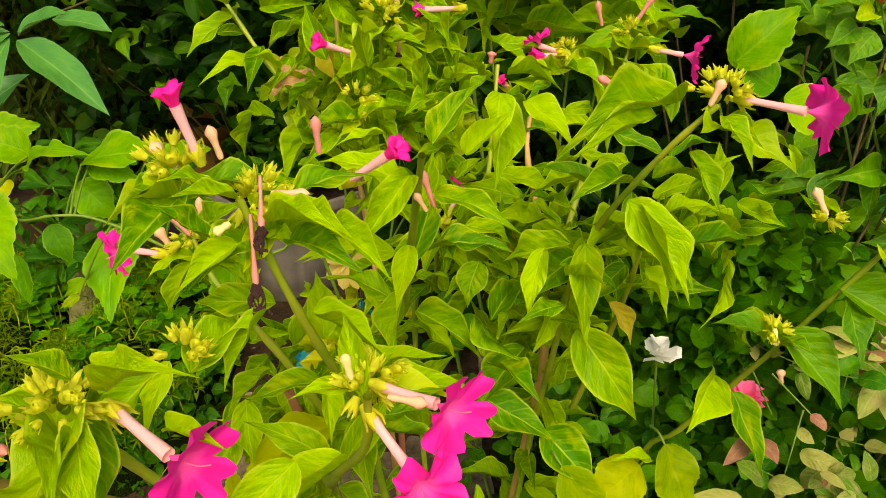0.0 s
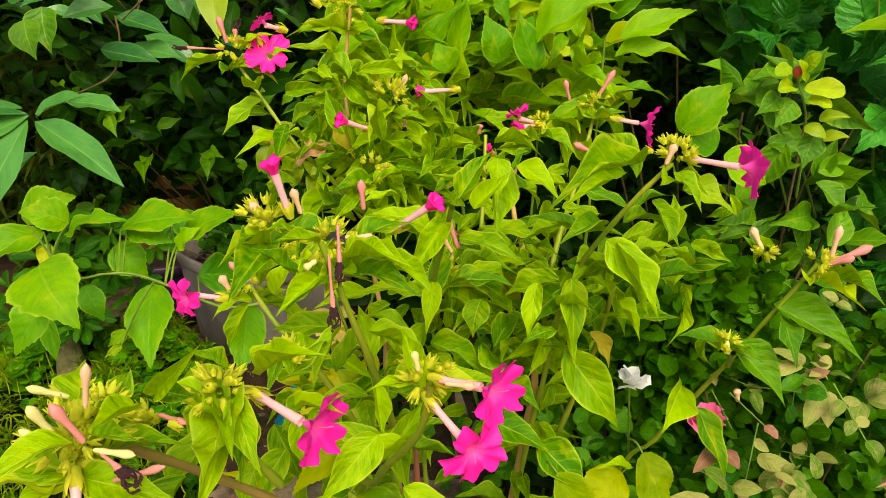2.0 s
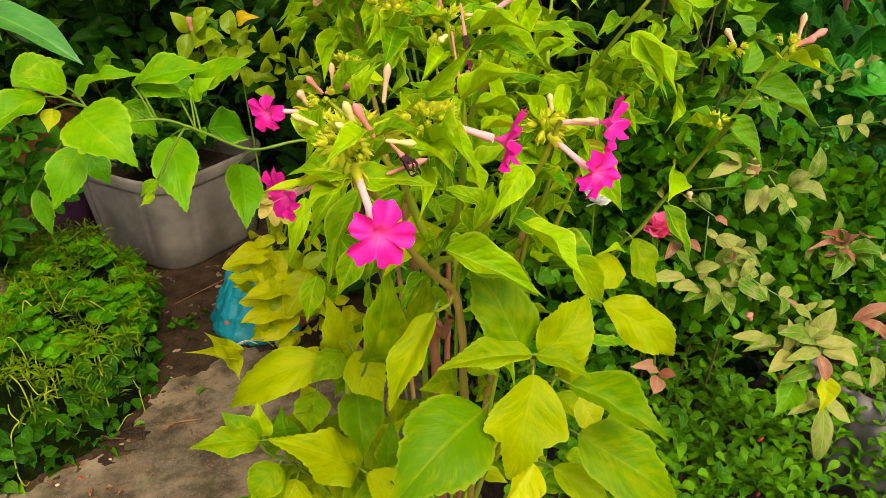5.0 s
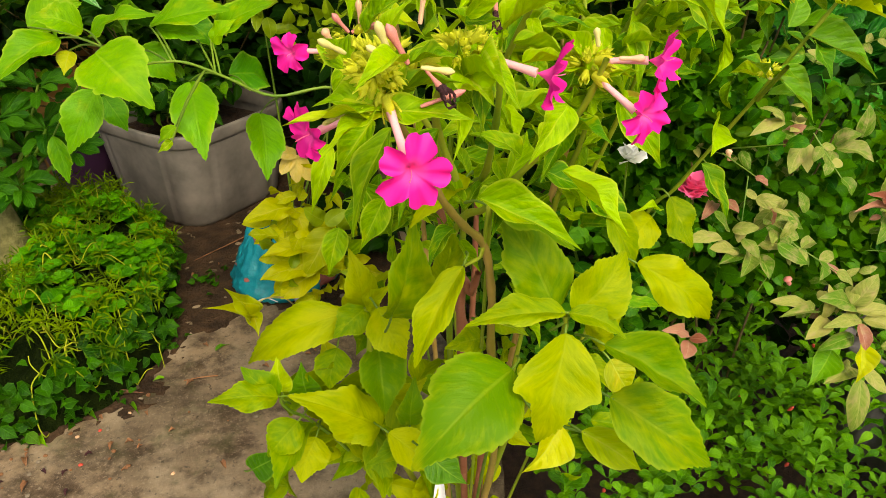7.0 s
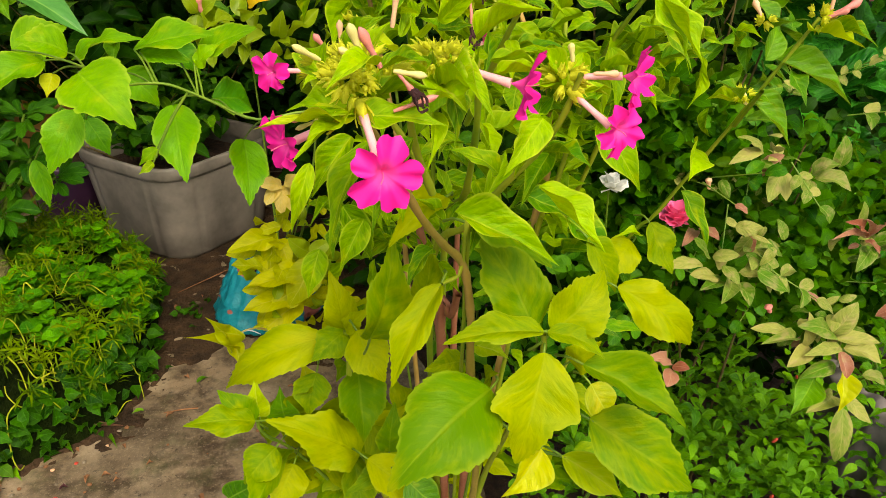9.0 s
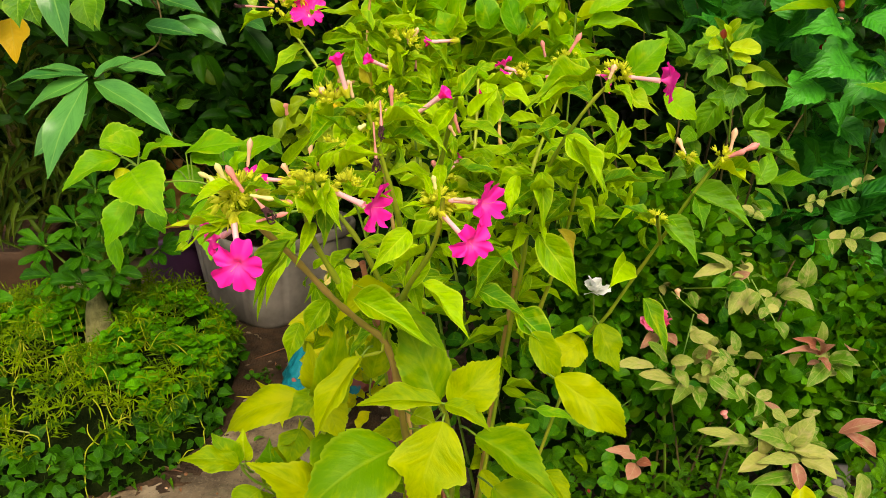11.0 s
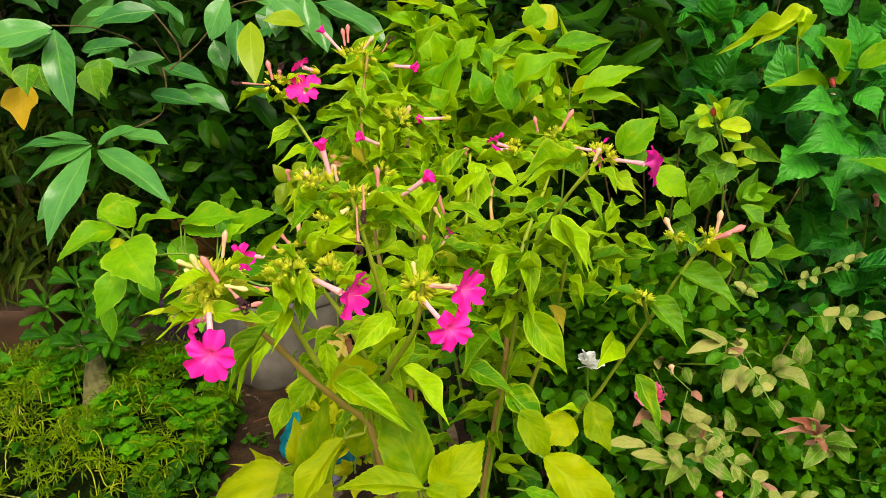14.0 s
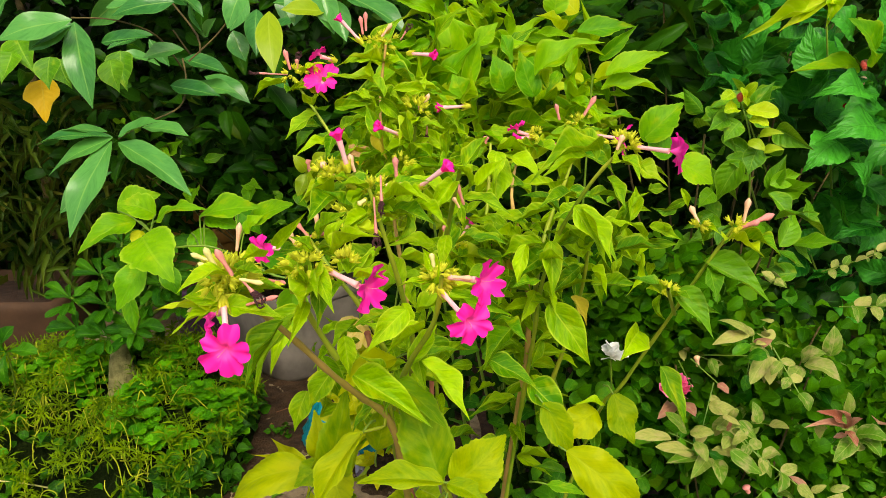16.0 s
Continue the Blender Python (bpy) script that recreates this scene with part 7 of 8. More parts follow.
def rose_leaf(at, d, size, kinds, n=5, lean=(0, -0.6, 0.8)):
    """A compound leaf: leaflets in pairs on a thin stalk, one at the end."""
    at, d = Vector(at), Vector(d).normalized()
    side = d.cross(Vector(lean)).normalized()
    ln = size * (n // 2 + 0.6)
    stem(rose, [tuple(at), tuple(at + d * ln * 0.5), tuple(at + d * ln)], 0.0009, 0.0006, M_STEMGREEN, "leaf_stalk")
    for k in range(n // 2):
        p = at + d * ln * (0.3 + 0.55 * k / max(1, n // 2 - 0.5))
        for s in (-1, 1):
            e = (side * s + d * 0.45 + Vector((0, 0, rr.uniform(-0.25, 0.1)))).normalized()
            q = size * rr.uniform(0.75, 1.05)
            if not clear(p + e * q * 0.5):
                continue
            link("leaflet", kinds[rr.randrange(len(kinds))], rose, leaf_pose(p, p + e * q, q * rr.uniform(0.55, 0.7), lean, rr.uniform(-20, 20)))
    if clear(at + d * (ln + size / 2)):
        link("leaflet", kinds[rr.randrange(len(kinds))], rose, leaf_pose(at + d * ln, at + d * (ln + size), size * 0.68, lean, rr.uniform(-15, 15)))


for k in range(56):
    c, rad = (((0.40, 0.72, 0.56), (0.16, 0.10, 0.16)), ((0.62, 0.78, 0.53), (0.18, 0.12, 0.14)), ((0.36, 0.80, 0.66), (0.14, 0.08, 0.12)), ((0.70, 0.80, 0.45), (0.2, 0.1, 0.15)))[k % 4]
    rose_leaf(in_ball(rr, c, rad, 0.3), (rr.gauss(0, 1), rr.gauss(0, 0.5) - 0.5, rr.gauss(0, 0.5)), rr.uniform(0.020, 0.028), ROSE if k % 9 else ROSENEW)
for k in range(4):
    foot = (0.46 + rr.uniform(-0.06, 0.06), 0.80 + rr.uniform(-0.05, 0.05), 0.0)
    top = in_ball(rr, (0.52, 0.74, 0.60), (0.22, 0.10, 0.16), 0.3)
    stem(rose, [tuple(top), tuple((top + Vector(foot)) / 2 + Vector((0, 0.02, 0.04))), foot], 0.0012, 0.0022, M_TWIG, "cane")
rose_leaf((0.373, 0.612, 0.659), d=(-0.3,-0.5,-0.6), size=0.024, kinds=ROSENEW)
rose_leaf((0.379, 0.578, 0.631), d=(0.5,-0.4,-0.6), size=0.026, kinds=ROSENEW)
rose_leaf((0.406, 0.561, 0.594), d=(0.5,-0.4,-0.3), size=0.027, kinds=ROSENEW)
rose_leaf((0.437, 0.595, 0.716), d=(0.3,-0.5,-0.6), size=0.024, kinds=ROSENEW)
rose_leaf((0.536, 0.637, 0.755), d=(0.4,-0.5,0.2), size=0.027, kinds=ROSENEW)
rose_leaf((0.446, 0.637, 0.787), d=(-0.2,-0.5,0.3), size=0.019, kinds=ROSENEW)
rose_leaf((0.520, 0.663, 0.795), d=(0.3,-0.4,0.3), size=0.018, kinds=ROSENEW)
rose_leaf((0.575, 0.680, 0.806), d=(0.2,-0.4,0.3), size=0.018, kinds=ROSENEW)
rose_leaf((0.349, 0.638, 0.681), d=(0.3,-0.5,-0.2), size=0.019, kinds=ROSERED)
leaf(rose, ROSENEW, (0.414, 0.501, 0.535), (0.346, 0.484, 0.562), 0.015)
leaf(rose, ROSENEW, (0.421, 0.501, 0.526), (0.363, 0.484, 0.537), 0.016)
leaf(rose, ROSENEW, (0.449, 0.510, 0.505), (0.442, 0.510, 0.554), 0.023)
leaf(rose, ROSENEW, (0.453, 0.510, 0.502), (0.406, 0.484, 0.499), 0.023)
leaf(rose, ROSENEW, (0.483, 0.510, 0.518), (0.506, 0.510, 0.560), 0.028)
leaf(rose, ROSENEW, (0.487, 0.510, 0.514), (0.430, 0.493, 0.553), 0.026)
leaf(rose, ROSENEW, (0.490, 0.501, 0.503), (0.435, 0.484, 0.517), 0.017)
leaf(rose, ROSENEW, (0.488, 0.510, 0.510), (0.539, 0.493, 0.509), 0.020)
leaf(rose, ROSENEW, (0.494, 0.501, 0.501), (0.531, 0.476, 0.490), 0.026)
leaf(rose, ROSERED, (0.481, 0.493, 0.505), (0.481, 0.468, 0.481), 0.019)
leaf(rose, ROSENEW, (0.489, 0.501, 0.477), (0.421, 0.476, 0.486), 0.021)
leaf(rose, LIME, (0.495, 0.493, 0.471), (0.482, 0.467, 0.429), 0.029)
leaf(rose, MID, (0.470, 0.510, 0.453), (0.421, 0.476, 0.431), 0.037)
leaf(rose, ROSENEW, (0.506, 0.510, 0.420), (0.449, 0.484, 0.423), 0.024)
leaf(rose, ROSENEW, (0.509, 0.493, 0.413), (0.499, 0.468, 0.345), 0.030)
leaf(rose, ROSENEW, (0.521, 0.502, 0.420), (0.544, 0.476, 0.396), 0.023)
leaf(rose, ROSENEW, (0.585, 0.510, 0.472), (0.568, 0.485, 0.441), 0.020)
leaf(rose, ROSERED, (0.553, 0.527, 0.524), (0.598, 0.510, 0.552), 0.018)
leaf(rose, ROSERED, (0.560, 0.527, 0.523), (0.602, 0.510, 0.499), 0.018)
leaf(rose, ROSENEW, (0.542, 0.510, 0.447), (0.565, 0.493, 0.440), 0.018)
stem(rose, [(0.466, 0.510, 0.510), (0.513, 0.518, 0.483), (0.603, 0.561, 0.400), (0.56,0.78,0.1)], 0.001, 0.002, M_STEMGREEN)
leaf(rose, ROSENEW, (0.296, 0.527, 0.627), (0.243, 0.510, 0.644), 0.015)
leaf(rose, ROSENEW, (0.331, 0.544, 0.596), (0.274, 0.510, 0.627), 0.018)
leaf(rose, ROSENEW, (0.336, 0.544, 0.592), (0.289, 0.510, 0.605), 0.017)
leaf(rose, ROSENEW, (0.349, 0.544, 0.590), (0.319, 0.510, 0.582), 0.020)
leaf(rose, ROSENEW, (0.356, 0.544, 0.585), (0.357, 0.510, 0.574), 0.021)
leaf(rose, ROSENEW, (0.370, 0.527, 0.610), (0.406, 0.510, 0.588), 0.023)
leaf(rose, ROSENEW, (0.326, 0.561, 0.616), (0.293, 0.544, 0.653), 0.018)
leaf(rose, ROSERED, (0.327, 0.595, 0.639), (0.335, 0.561, 0.639), 0.017)
leaf(rose, ROSERED, (0.323, 0.595, 0.636), (0.289, 0.561, 0.637), 0.016)
leaf(rose, ROSENEW, (0.330, 0.561, 0.616), (0.354, 0.544, 0.625), 0.018)
leaf(rose, ROSENEW, (0.488, 0.612, 0.684), (0.525, 0.586, 0.674), 0.025)
leaf(rose, ROSENEW, (0.484, 0.612, 0.690), (0.505, 0.595, 0.708), 0.022)
leaf(rose, ROSENEW, (0.520, 0.612, 0.696), (0.521, 0.612, 0.738), 0.027)
leaf(rose, ROSENEW, (0.484, 0.612, 0.682), (0.464, 0.587, 0.671), 0.022)
leaf(rose, ROSENEW, (0.441, 0.612, 0.697), (0.410, 0.586, 0.670), 0.022)
leaf(rose, ROSENEW, (0.445, 0.612, 0.696), (0.435, 0.586, 0.669), 0.022)
leaf(rose, ROSENEW, (0.419, 0.629, 0.724), (0.372, 0.612, 0.748), 0.017)
leaf(rose, ROSENEW, (0.419, 0.629, 0.720), (0.370, 0.612, 0.720), 0.017)
leaf(rose, ROSERED, (0.506, 0.527, 0.639), (0.450, 0.510, 0.653), 0.011)
leaf(rose, ROSERED, (0.506, 0.527, 0.639), (0.463, 0.510, 0.674), 0.010)
leaf(rose, ROSERED, (0.507, 0.527, 0.641), (0.488, 0.510, 0.674), 0.010)
leaf(rose, ROSERED, (0.508, 0.527, 0.639), (0.514, 0.510, 0.663), 0.011)
leaf(rose, ROSERED, (0.508, 0.527, 0.636), (0.509, 0.501, 0.632), 0.013)
leaf(rose, ROSENEW, (0.520, 0.527, 0.629), (0.546, 0.501, 0.638), 0.024)
leaf(rose, ROSENEW, (0.521, 0.527, 0.625), (0.487, 0.501, 0.615), 0.021)
leaf(rose, ROSENEW, (0.526, 0.527, 0.625), (0.540, 0.501, 0.616), 0.020)
leaf(rose, ROSERED, (0.298, 0.561, 0.464), (0.252, 0.544, 0.495), 0.016)
leaf(rose, ROSERED, (0.299, 0.561, 0.461), (0.314, 0.544, 0.468), 0.016)
leaf(rose, ROSERED, (0.298, 0.561, 0.459), (0.281, 0.535, 0.452), 0.022)
for c_, rad_, n_ in (((0.484, 0.53, 0.515), (0.075, 0.03, 0.040), 26), ((0.372, 0.545, 0.630), (0.045, 0.03, 0.040), 20), ((0.530, 0.55, 0.625), (0.045, 0.03, 0.035), 14), ((0.440, 0.64, 0.700), (0.08, 0.03, 0.05), 18)):
    for k in range(n_):
        link("leaflet", (ROSERED if k % 9 == 4 else ROSENEW)[k % 3], rose, rand_pose(rr, in_ball(rr, c_, rad_, 0.1), (0.017, 0.034), (0.46, 0.62), 0.0, (0, -0.6, 0), (0, -0.5, 0.9)))
bud(rose, (0.399, 0.527, 0.550), (0.394, 0.527, 0.560), 0.0064, "pink")
bud(rose, (0.359, 0.637, 0.671), (0.356, 0.637, 0.686), 0.0055, "tan")
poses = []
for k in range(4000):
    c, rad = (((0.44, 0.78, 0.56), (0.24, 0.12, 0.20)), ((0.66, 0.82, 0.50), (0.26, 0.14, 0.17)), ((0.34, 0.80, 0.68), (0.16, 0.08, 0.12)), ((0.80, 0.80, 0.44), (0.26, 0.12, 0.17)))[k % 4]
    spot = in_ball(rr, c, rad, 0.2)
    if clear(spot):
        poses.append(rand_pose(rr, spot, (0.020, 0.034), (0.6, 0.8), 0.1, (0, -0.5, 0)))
joined_leaves("foliage", M_ROSESHADE, poses, rose, seed=15)
pink_rose = thing("rose_bloom", (0.350, 0.692, 0.605), "fully open pink rose bloom on the rose bush", "rose")
red_bloom(pink_rose, (0.350, 0.692, 0.605), 0.027, M_ROSEPETAL, 26, "petal", 82, 0.9)
stem(pink_rose, [(0.352, 0.70, 0.60), (0.40, 0.76, 0.45), (0.45, 0.80, 0.12)], 0.0015, 0.0025, M_STEMGREEN)
white_bloom = thing("white_flower", (0.262, 0.720, 0.648), "single small white flower among dark leaves", "flower")
red_bloom(white_bloom, (0.260, 0.712, 0.650), 0.026, M_WHITEPETAL, 9, "petal", 83, 0.7)
stem(white_bloom, [(0.262, 0.72, 0.645), (0.29, 0.77, 0.4), (0.32, 0.82, 0.0)], 0.0012, 0.002, M_STEMGREEN)

# round-leaved ground plants among the rose canes
under = random.Random(43)
round_bush = bush("round_leaf_shrub", (0.30, 0.85, 0.0), "dense low shrub with small rounded dark green leaves", ROSE, 440,
                  [((0.26, 0.80, 0.58), (0.14, 0.08, 0.16)), ((0.42, 0.86, 0.50), (0.2, 0.08, 0.24)), ((0.62, 0.92, 0.5), (0.2, 0.08, 0.18)), ((0.25, 0.74, 0.40), (0.14, 0.08, 0.2)), ((0.12, 0.86, 0.50), (0.14, 0.07, 0.22))],
                  (0.024, 0.036), (0.7, 0.9), 35, 3, M_STEMGREEN)
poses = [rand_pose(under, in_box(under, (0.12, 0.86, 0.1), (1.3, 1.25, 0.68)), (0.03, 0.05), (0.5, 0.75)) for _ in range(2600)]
tagged(joined_leaves("undergrowth", M_SHADESTUFF, poses, seed=5), "dense undergrowth behind the roses, its green darkened for shade", "undergrowth", kind="stuff")

# ---- low spoon-leaved ground cover in front of the roses ----
poses = []
for k in range(640):
    x, y = under.uniform(0.14, 1.05), under.uniform(0.36, 0.82)
    h = 0.15 + 0.48 * (y - 0.36) + 0.07 * noise.noise((x * 9, y * 9, 3)) - 0.05 * (k % 3)
    tip = Vector((x + under.gauss(0, 0.02), y - 0.03, h))
    lean = Vector((under.gauss(0, 0.25), under.gauss(-0.1, 0.25), 1)).normalized()
    turn = under.uniform(0, 6.28)
    for j in range(10):
        p = tip - lean * (0.016 * (j // 2))
        a = turn + (j // 2) * 1.57 + (j % 2) * 3.14
        d = Vector((math.cos(a), math.sin(a), 0.9 - 0.06 * j)).normalized()
        ln = under.uniform(0.021, 0.033)
        poses.append(leaf_pose(p, p + d * ln, ln * 0.44, (0, -0.3, 1)))
tagged(joined_leaves("ground_cover", M_GROUNDCOVER, poses, kind="spoon", nv=8, seed=6, fold=0.12), "low green ground cover with small spoon-shaped leaves", "ground cover", kind="stuff")
sprigs = thing("ground_cover_buds", (0.5, 0.6, 0.0), "small coral red buds scattered over the ground cover", "buds")
for k in range(22):
    x, y = under.uniform(0.18, 0.9), under.uniform(0.40, 0.75)
    h = 0.14 + 0.36 * (y - 0.36)
    bud(sprigs, (x, y, h), (x + under.uniform(-0.006, 0.006), y - 0.004, h + 0.010), 0.0032, "red")

def grey_sack(at):
    p = thing("grey_sack", at, "crumpled grey polythene sack of soil among the ground cover", "sack")
    m = Matrix.Translation(at)

    def crease(a, j):
        return 1 + 0.06 * math.sin(9 * a + j * 1.3) + 0.05 * math.sin(17 * a - j) + 0.08 * math.sin(3 * a + 1)
    link("sack", ring_mesh("sack", [(0.10, 0.0), (0.118, 0.008), (0.125, 0.06), (0.118, 0.13), (0.112, 0.18), (0.118, 0.20), (0.10, 0.203), (0.095, 0.17)], 120, M_GREYSACK, crease), p, m)
    disc("soil", p, m @ Matrix.Translation((0, 0, 0.175)), 0.10, M_SOIL, crease)
    return p


grey_sack((0.800, 0.680, 0.090))

# ---- the planted mound ----
def mound_height(x, y):
    """A steep-sided bed with a rounded outline, lumpy on top, sunk round the desert rose's trunk."""
    q = abs((x + 0.95) / 0.46) ** 3 + abs((y - 1.53) / 0.44) ** 3
    h = (0.165 + 0.05 * (x + 0.85)) * max(0, 1 - q) ** 0.38
    h -= 0.06 * math.exp(-((x + 0.835) / 0.07) ** 2 - ((y - 1.47) / 0.12) ** 2)
    return max(0.0, h) * (1 + 0.42 * noise.noise((x * 8, y * 8, 0)) + 0.55 * noise.noise((x * 19, y * 19, 3)))


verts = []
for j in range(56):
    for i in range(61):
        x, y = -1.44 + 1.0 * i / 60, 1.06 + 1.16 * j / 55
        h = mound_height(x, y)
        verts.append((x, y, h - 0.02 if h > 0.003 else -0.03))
mound = link("planted_mound", grid_mesh("planted_mound", verts, [(v[0], v[1]) for v in verts], 61, 56, M_SHADESOIL), None, Matrix.Identity(4))
tagged(mound, "raised soil mound covered with creeping plants", "soil", kind="structure")
mr = random.Random(51)


def by_trunk(x, y):
    """The bare spot before the desert rose's trunk."""
    return abs(x + 0.835) < 0.045 and 1.50 < y < 1.66


needles, clover, ivy, runners = [], [], [], []
while len(needles) < 8000:
    x, y = mr.uniform(-1.40, -0.44), mr.uniform(1.08, 2.12)
    h = mound_height(x, y)
    if h < 0.05 or by_trunk(x, y) or noise.noise((x * 13, y * 13, 8)) < -0.10:
        continue
    c = Vector((x, y, h + mr.uniform(0.018, 0.068)))
    axis = Vector((mr.gauss(0, 0.7), mr.gauss(-0.35, 0.6), 0.7)).normalized()
    side = axis.orthogonal().normalized()
    for j in range(12):
        d = (Matrix.Rotation(j * 2.4, 4, axis) @ side + axis * mr.uniform(-0.2, 0.9)).normalized()
        ln = mr.uniform(0.018, 0.040)
        p = c + axis * (0.003 * j)
        needles.append(leaf_pose(p, p + d * ln, 0.0037, (0, -0.4, 0.9)))
while len(clover) < 2700:
    x, y = mr.uniform(-1.2, -0.44), mr.uniform(1.20, 1.95)
    h = mound_height(x, y)
    if h < 0.05 or by_trunk(x, y) or noise.noise((x * 7, y * 7, 20)) + 0.7 * (y - 1.52) + 0.9 * (x + 0.74) < 0.0:
        continue
    c = Vector((x, y, h + mr.uniform(0.01, 0.05)))
    s = mr.uniform(0.016, 0.028)
    turn = mr.uniform(0, 6.28)
    for j in range(3):
        a = turn + j * 2.094
        d = Vector((math.cos(a), math.sin(a), 0.15))
        clover.append(leaf_pose(c, c + d * s, s * 1.1, (0, -0.35, 0.9)))
while len(ivy) < 1100:
    x, y = mr.uniform(-1.42, -0.42), mr.uniform(1.08, 1.85)
    h = mound_height(x, y)
    if h < 0.004 or by_trunk(x, y) or h > 0.10 and (mr.random() < 0.88 or noise.noise((x * 11, y * 11, 31)) < 0):
        continue
    c = Vector((x, y, h + mr.uniform(-0.012, 0.028 if h > 0.1 else 0.05)))
    ivy.append(rand_pose(mr, c, (0.024, 0.042), (0.7, 0.9), 0.0, (0, -0.5, -0.1)))
while len(ivy) < 2000:
    # a denser skirt along the front edge
    x, y = mr.uniform(-1.42, -0.44), mr.uniform(1.04, 1.60)
    h = mound_height(x, y)
    if h < 0.002 or h > 0.12:
        continue
    c = Vector((x, y - 0.02, h * mr.uniform(0.3, 1.0) + mr.uniform(0.005, 0.035)))
    ivy.append(rand_pose(mr, c, (0.022, 0.040), (0.65, 0.85), 0.0, (0, -0.6, -0.2)))
while len(ivy) < 2140:
    # stray shoots creeping onto the cement
    x, y = mr.choice(((-0.50, 1.34), (-0.58, 1.19), (-0.85, 1.10), (-0.42, 1.62), (-0.75, 1.12), (-0.95, 1.05), (-0.66, 1.16)))
    c = Vector((x + mr.gauss(0, 0.02), y + mr.gauss(0, 0.02), mr.uniform(0.01, 0.03)))
    ivy.append(rand_pose(mr, c, (0.014, 0.026), (0.6, 0.8), 0.0, (0, -0.3, 0.1), (0, -0.3, 0.9)))
for name, mat, poses_, kd, lab in (("moss_rose", M_NEEDLE, needles, "lance", "yellow-green needle-leaved moss rose covering the mound"),
                                   ("clover", M_CLOVER, clover, "oval", "bright green clover on the top of the mound"),
                                   ("creeper", M_CREEPER, ivy, "heart", "small heart-leaved creeper at the mound's edge")):
    if name == "moss_rose":
        ob = joined_leaves(name, mat, poses_, kind=kd, nu=2, nv=3, seed=7)
    else:
        ob = joined_leaves(name, mat, poses_, kind=kd, nu=3, nv=5, seed=8)
    tagged(ob, lab, "ground cover", kind="stuff")
runner = thing("moss_rose_runners", (-0.6, 1.5, 0.0), "pale looping runners of moss rose over the mound", "ground cover")
for k in range(140):
    x, y = mr.uniform(-1.20, -0.50), mr.uniform(1.14, 1.8)
    if mound_height(x, y) < 0.09:
        continue
    pts, a = [], mr.uniform(0, 6.28)
    bend = mr.uniform(-0.6, 0.6)
    for j in range(7):
        pts.append((x, y, max(mound_height(x, y), 0.0) + 0.036 + 0.018 * math.sin(j * 1.3 + k)))
        a += bend + mr.uniform(-0.6, 0.6)
        x, y = x + 0.015 * math.cos(a), y + 0.015 * math.sin(a)
    stem(runner, pts, 0.0015, 0.0009, M_RUNNER, "runner")

# ---- the desert rose on the mound ----
adenium = thing("desert_rose", (-0.835, 1.60, 0.12), "desert rose with a swollen grey trunk and spoon-shaped leaves", "succulent")
caudex = lathe_mesh("trunk", [(0.056, 0.0), (0.052, 0.03), (0.045, 0.08), (0.037, 0.13), (0.029, 0.18), (0.021, 0.22), (0.017, 0.25)], M_CAUDEX, 14, 0.07, 9)
link("trunk", caudex, adenium, Matrix.Translation((-0.834, 1.60, 0.05)) @ Matrix.Rotation(radians(90), 4, "X"), "swollen grey trunk")


def rosette(top):
    """A whorl of spoon-shaped leaves on a short green shoot."""
    top = Vector(top)
    crown = Vector((-0.830, 1.60, 0.295))
    stem(adenium, [tuple(crown), tuple(crown.lerp(top, 0.5) + Vector((0, 0.02, -0.02))), tuple(top)], 0.006, 0.0025, M_STEMGREEN)
    for j in range(12):
        b = j * 2.4
        d = Vector((math.cos(b), 0.7 * math.sin(b) - 0.25, 0.15 + 0.6 * math.sin(b) * 0.5 + 0.05 * (j % 3))).normalized()
        ln = mr.uniform(0.055, 0.088)
        b0 = top - Vector((0, 0, 0.007 * (j % 4)))
        leaf(adenium, SPOON, b0, b0 + d * ln, ln * mr.uniform(0.25, 0.33), mr.uniform(-15, 15), (0, -0.7, 0.7))


for top in ((-0.95, 1.62, 0.41), (-0.85, 1.60, 0.40), (-0.84, 1.56, 0.33), (-0.75, 1.62, 0.40), (-0.77, 1.57, 0.34), (-0.88, 1.66, 0.46), (-0.72, 1.66, 0.45), (-0.93, 1.60, 0.33), (-0.66, 1.62, 0.40), (-0.78, 1.58, 0.49), (-0.69, 1.58, 0.46), (-0.80, 1.62, 0.56), (-0.70, 1.64, 0.54), (-0.62, 1.68, 0.49)):
    rosette(top)
sprout = thing("spoon_leaf_sprout", (-1.26, 1.72, 0.0), "single rosette of dark spoon-shaped leaves on a thin stalk", "succulent")
stem(sprout, [(-1.064, 1.488, 0.313), (-1.087, 1.530, 0.169), (-1.22,1.62,0.05)], 0.002, 0.003, M_STEMGREEN)
leaf(sprout, SPOON, (-1.064, 1.488, 0.313), (-1.033, 1.462, 0.390), 0.033, face=(0,-0.6,0.8))
leaf(sprout, SPOON, (-1.064, 1.488, 0.313), (-0.970, 1.445, 0.331), 0.036, face=(0,-0.6,0.8))
leaf(sprout, SPOON, (-1.064, 1.488, 0.313), (-1.056, 1.445, 0.250), 0.036, face=(0,-0.6,0.8))
leaf(sprout, SPOON, (-1.064, 1.488, 0.313), (-1.108, 1.445, 0.310), 0.036, face=(0,-0.6,0.8))
leaf(sprout, SPOON, (-1.064, 1.488, 0.313), (-1.103, 1.462, 0.361), 0.033, face=(0,-0.6,0.8))

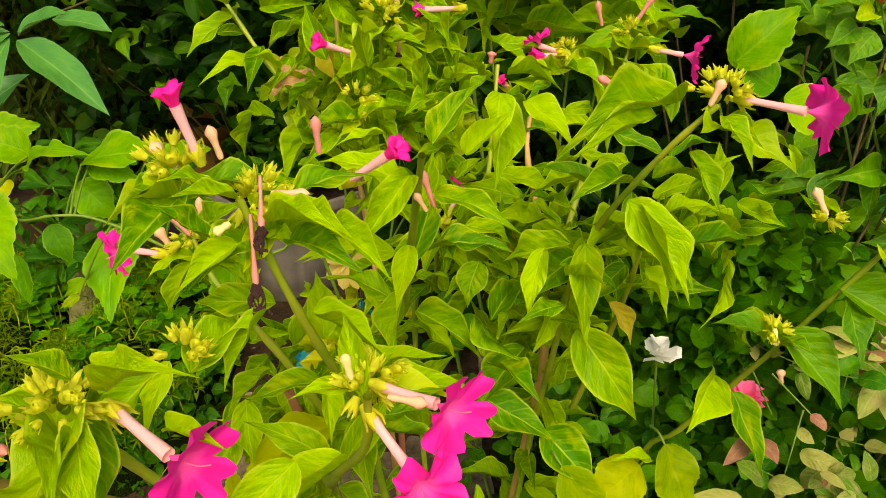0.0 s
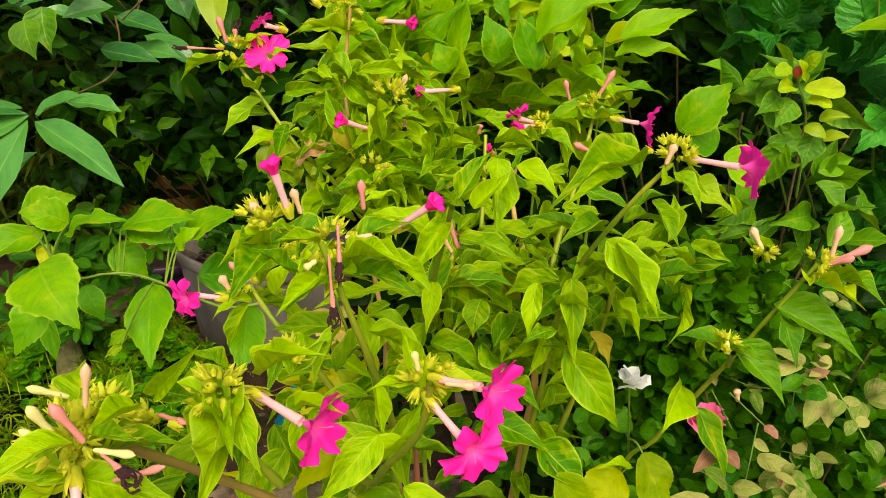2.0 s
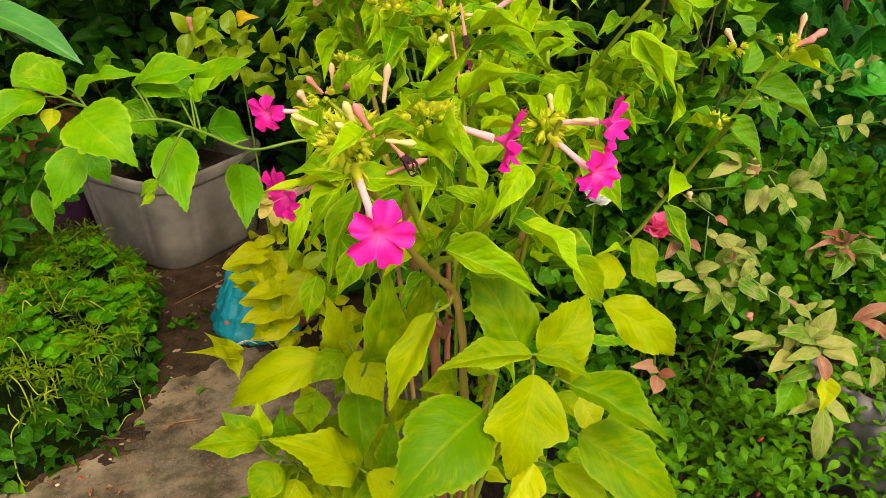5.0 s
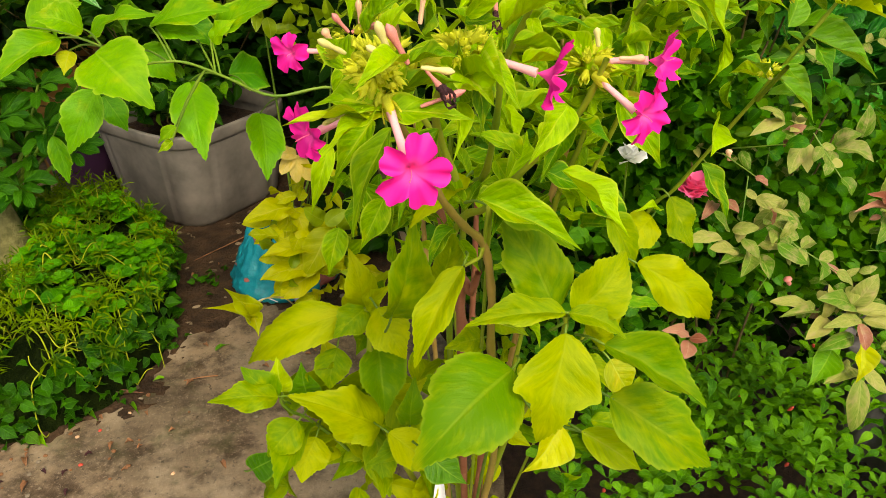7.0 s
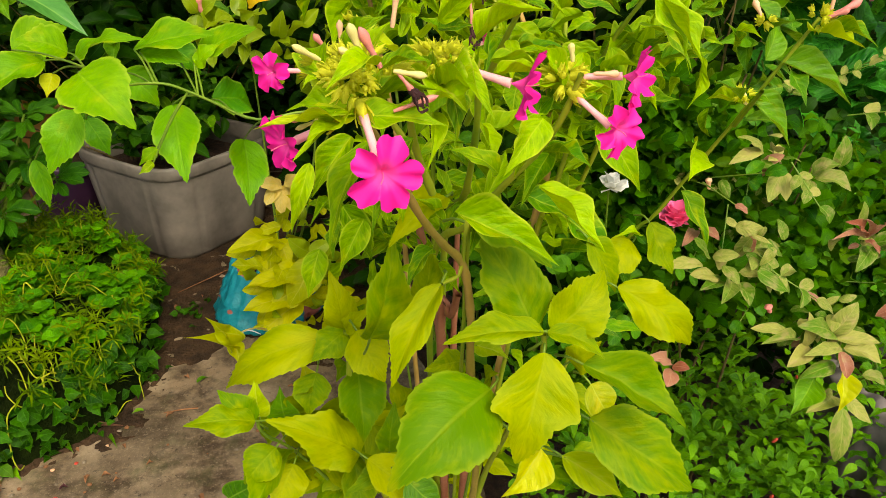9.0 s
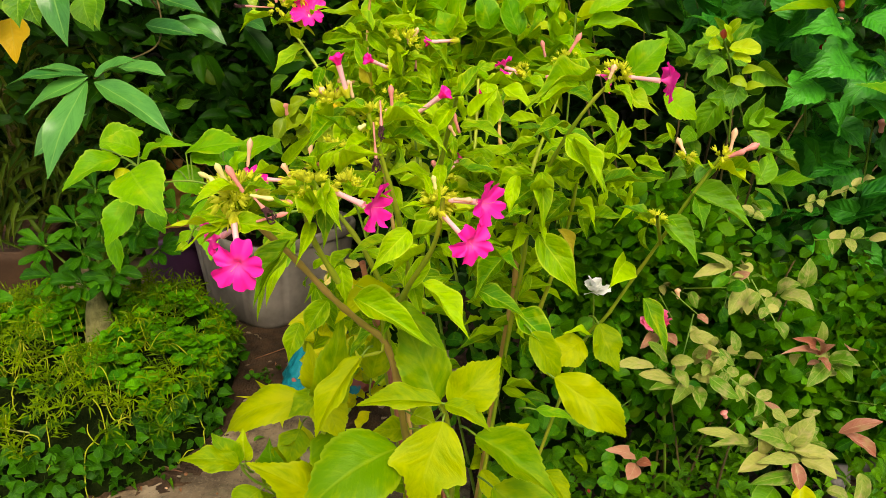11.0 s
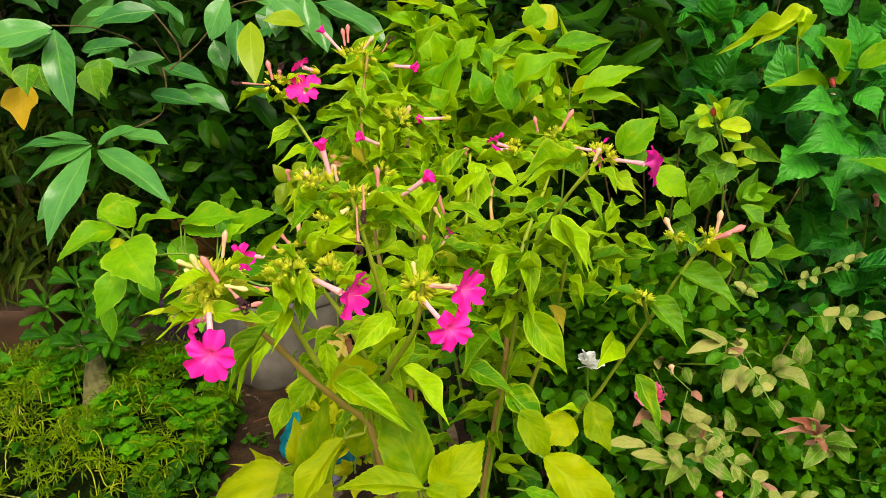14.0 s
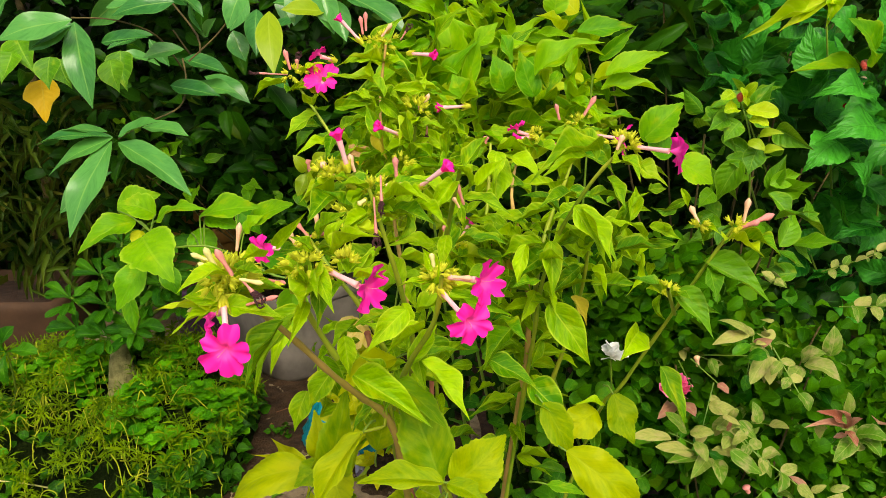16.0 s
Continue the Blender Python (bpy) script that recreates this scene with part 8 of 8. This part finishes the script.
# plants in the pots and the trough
planter_bush = bush("planter_shrub", (-0.458, 2.165, 0.27), "leafy shrub filling the white planter, most leaves darkened for shade", SHADE + SHADE + MID[:1], 300,
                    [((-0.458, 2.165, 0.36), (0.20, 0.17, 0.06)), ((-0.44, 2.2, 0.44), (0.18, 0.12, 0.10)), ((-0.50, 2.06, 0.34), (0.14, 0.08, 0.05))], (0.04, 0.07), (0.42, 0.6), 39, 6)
pot_bush = bush("shade_plant", (-0.62, 2.24, 0.20), "leafy plants crowding behind the planter, most leaves darkened for shade", MID[:1] + SHADE, 190,
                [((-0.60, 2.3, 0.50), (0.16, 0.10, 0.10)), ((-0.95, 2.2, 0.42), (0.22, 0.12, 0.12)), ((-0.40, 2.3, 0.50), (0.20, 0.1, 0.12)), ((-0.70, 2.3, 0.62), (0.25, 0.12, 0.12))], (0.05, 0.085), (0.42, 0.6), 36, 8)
straps = []
for k in range(900):
    x, y = mr.uniform(-2.1, -0.95), mr.uniform(2.15, 2.6)
    p = Vector((x, y, mr.uniform(0.22, 0.85)))
    d = Vector((mr.gauss(0, 0.5), -0.35 + mr.gauss(0, 0.3), -0.5 + mr.gauss(0, 0.6))).normalized()
    ln = mr.uniform(0.08, 0.17)
    straps.append(leaf_pose(p, p + d * ln, mr.uniform(0.010, 0.017), (0, -0.8, 0.5)))
tagged(joined_leaves("strap_grass", M_GRASS, straps, kind="strap", nu=3, nv=6, seed=9, arch=0.12), "dark drooping strap-leaved grass in the trough", "grass", kind="stuff")

# ---- the hedge that closes the garden ----
hr = random.Random(61)
poses = []
while len(poses) < 26000:
    x, y, z = hr.uniform(-3.2, 3.2), hr.uniform(2.45, 3.5), hr.uniform(0.0, 2.0)
    if z > 1.75 + 0.3 * noise.noise((x * 2, y * 2, 0)):
        continue
    if noise.noise((x * 2.6, y * 2.6, z * 2.6)) < -0.12:
        continue
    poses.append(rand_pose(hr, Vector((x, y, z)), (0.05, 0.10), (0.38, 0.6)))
tagged(joined_leaves("hedge", M_SHADESTUFF, poses, kind="lance", seed=10), "tall dense hedge closing the garden, its green darkened for shade", "hedge", kind="stuff")
poses = []
while len(poses) < 7000:
    x, y, z = hr.uniform(-1.2, 2.4), hr.uniform(1.55, 2.5), hr.uniform(0.0, 1.3)
    if x < -0.1 and (z < 0.45 or y < 2.0) or noise.noise((x * 3.3, y * 3.3, z * 3.3 + 5)) < 0.02:
        continue
    if x > 0.9 and y < 1.7:
        continue
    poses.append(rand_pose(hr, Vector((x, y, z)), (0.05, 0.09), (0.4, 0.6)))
tagged(joined_leaves("undergrowth", M_SHADESTUFF, poses, kind="lance", seed=12), "shrubs in front of the hedge, shade put into their dark green", "undergrowth", kind="stuff")
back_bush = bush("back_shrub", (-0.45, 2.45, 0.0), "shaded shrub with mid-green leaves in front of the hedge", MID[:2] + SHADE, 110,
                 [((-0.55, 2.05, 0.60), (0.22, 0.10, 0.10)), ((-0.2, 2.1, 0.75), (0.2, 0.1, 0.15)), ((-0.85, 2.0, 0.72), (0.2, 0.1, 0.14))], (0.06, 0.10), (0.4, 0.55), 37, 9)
far_bush = bush("long_leaf_shrub", (0.75, 1.75, 0.0), "shrub with long drooping leaves behind the bed, darkened for shade", SHADE, 220,
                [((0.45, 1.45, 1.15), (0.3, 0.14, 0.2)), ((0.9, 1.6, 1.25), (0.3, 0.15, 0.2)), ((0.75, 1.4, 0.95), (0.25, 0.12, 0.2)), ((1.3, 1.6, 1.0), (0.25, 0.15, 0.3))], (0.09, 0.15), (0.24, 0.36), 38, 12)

stem(tree, [(-1.450, 2.560, 1.300), (-1.430, 2.540, 0.700), (-1.460, 2.560, 0.000)], 0.014, 0.022, M_TWIG, "trunk")
# the tree's crown, added out of view to roof and shade the garden's back
poses = []
while len(poses) < 7000:
    x, y, z = hr.uniform(-3.0, 3.0), hr.uniform(1.3, 3.7), hr.uniform(1.7, 2.5)
    if noise.noise((x * 1.8, y * 1.8, z * 1.8 + 9)) < -0.15 or y < 1.75 and x > -0.1:
        continue
    poses.append(rand_pose(hr, Vector((x, y, z)), (0.09, 0.14), (0.4, 0.5)))
joined_leaves("crown", M_SHADESTUFF, poses, tree, kind="lance", seed=14)
# limbs added to carry that unseen crown
for k in range(6):
    stem(tree, [(-1.45, 2.56, 1.2), (-1.3 + 0.2 * k, 2.4 + 0.1 * k, 1.7), (-1.6 + 0.7 * k, 2.6 + 0.1 * (k % 3), 2.1)], 0.014, 0.005, M_TWIG, "limb_wood")
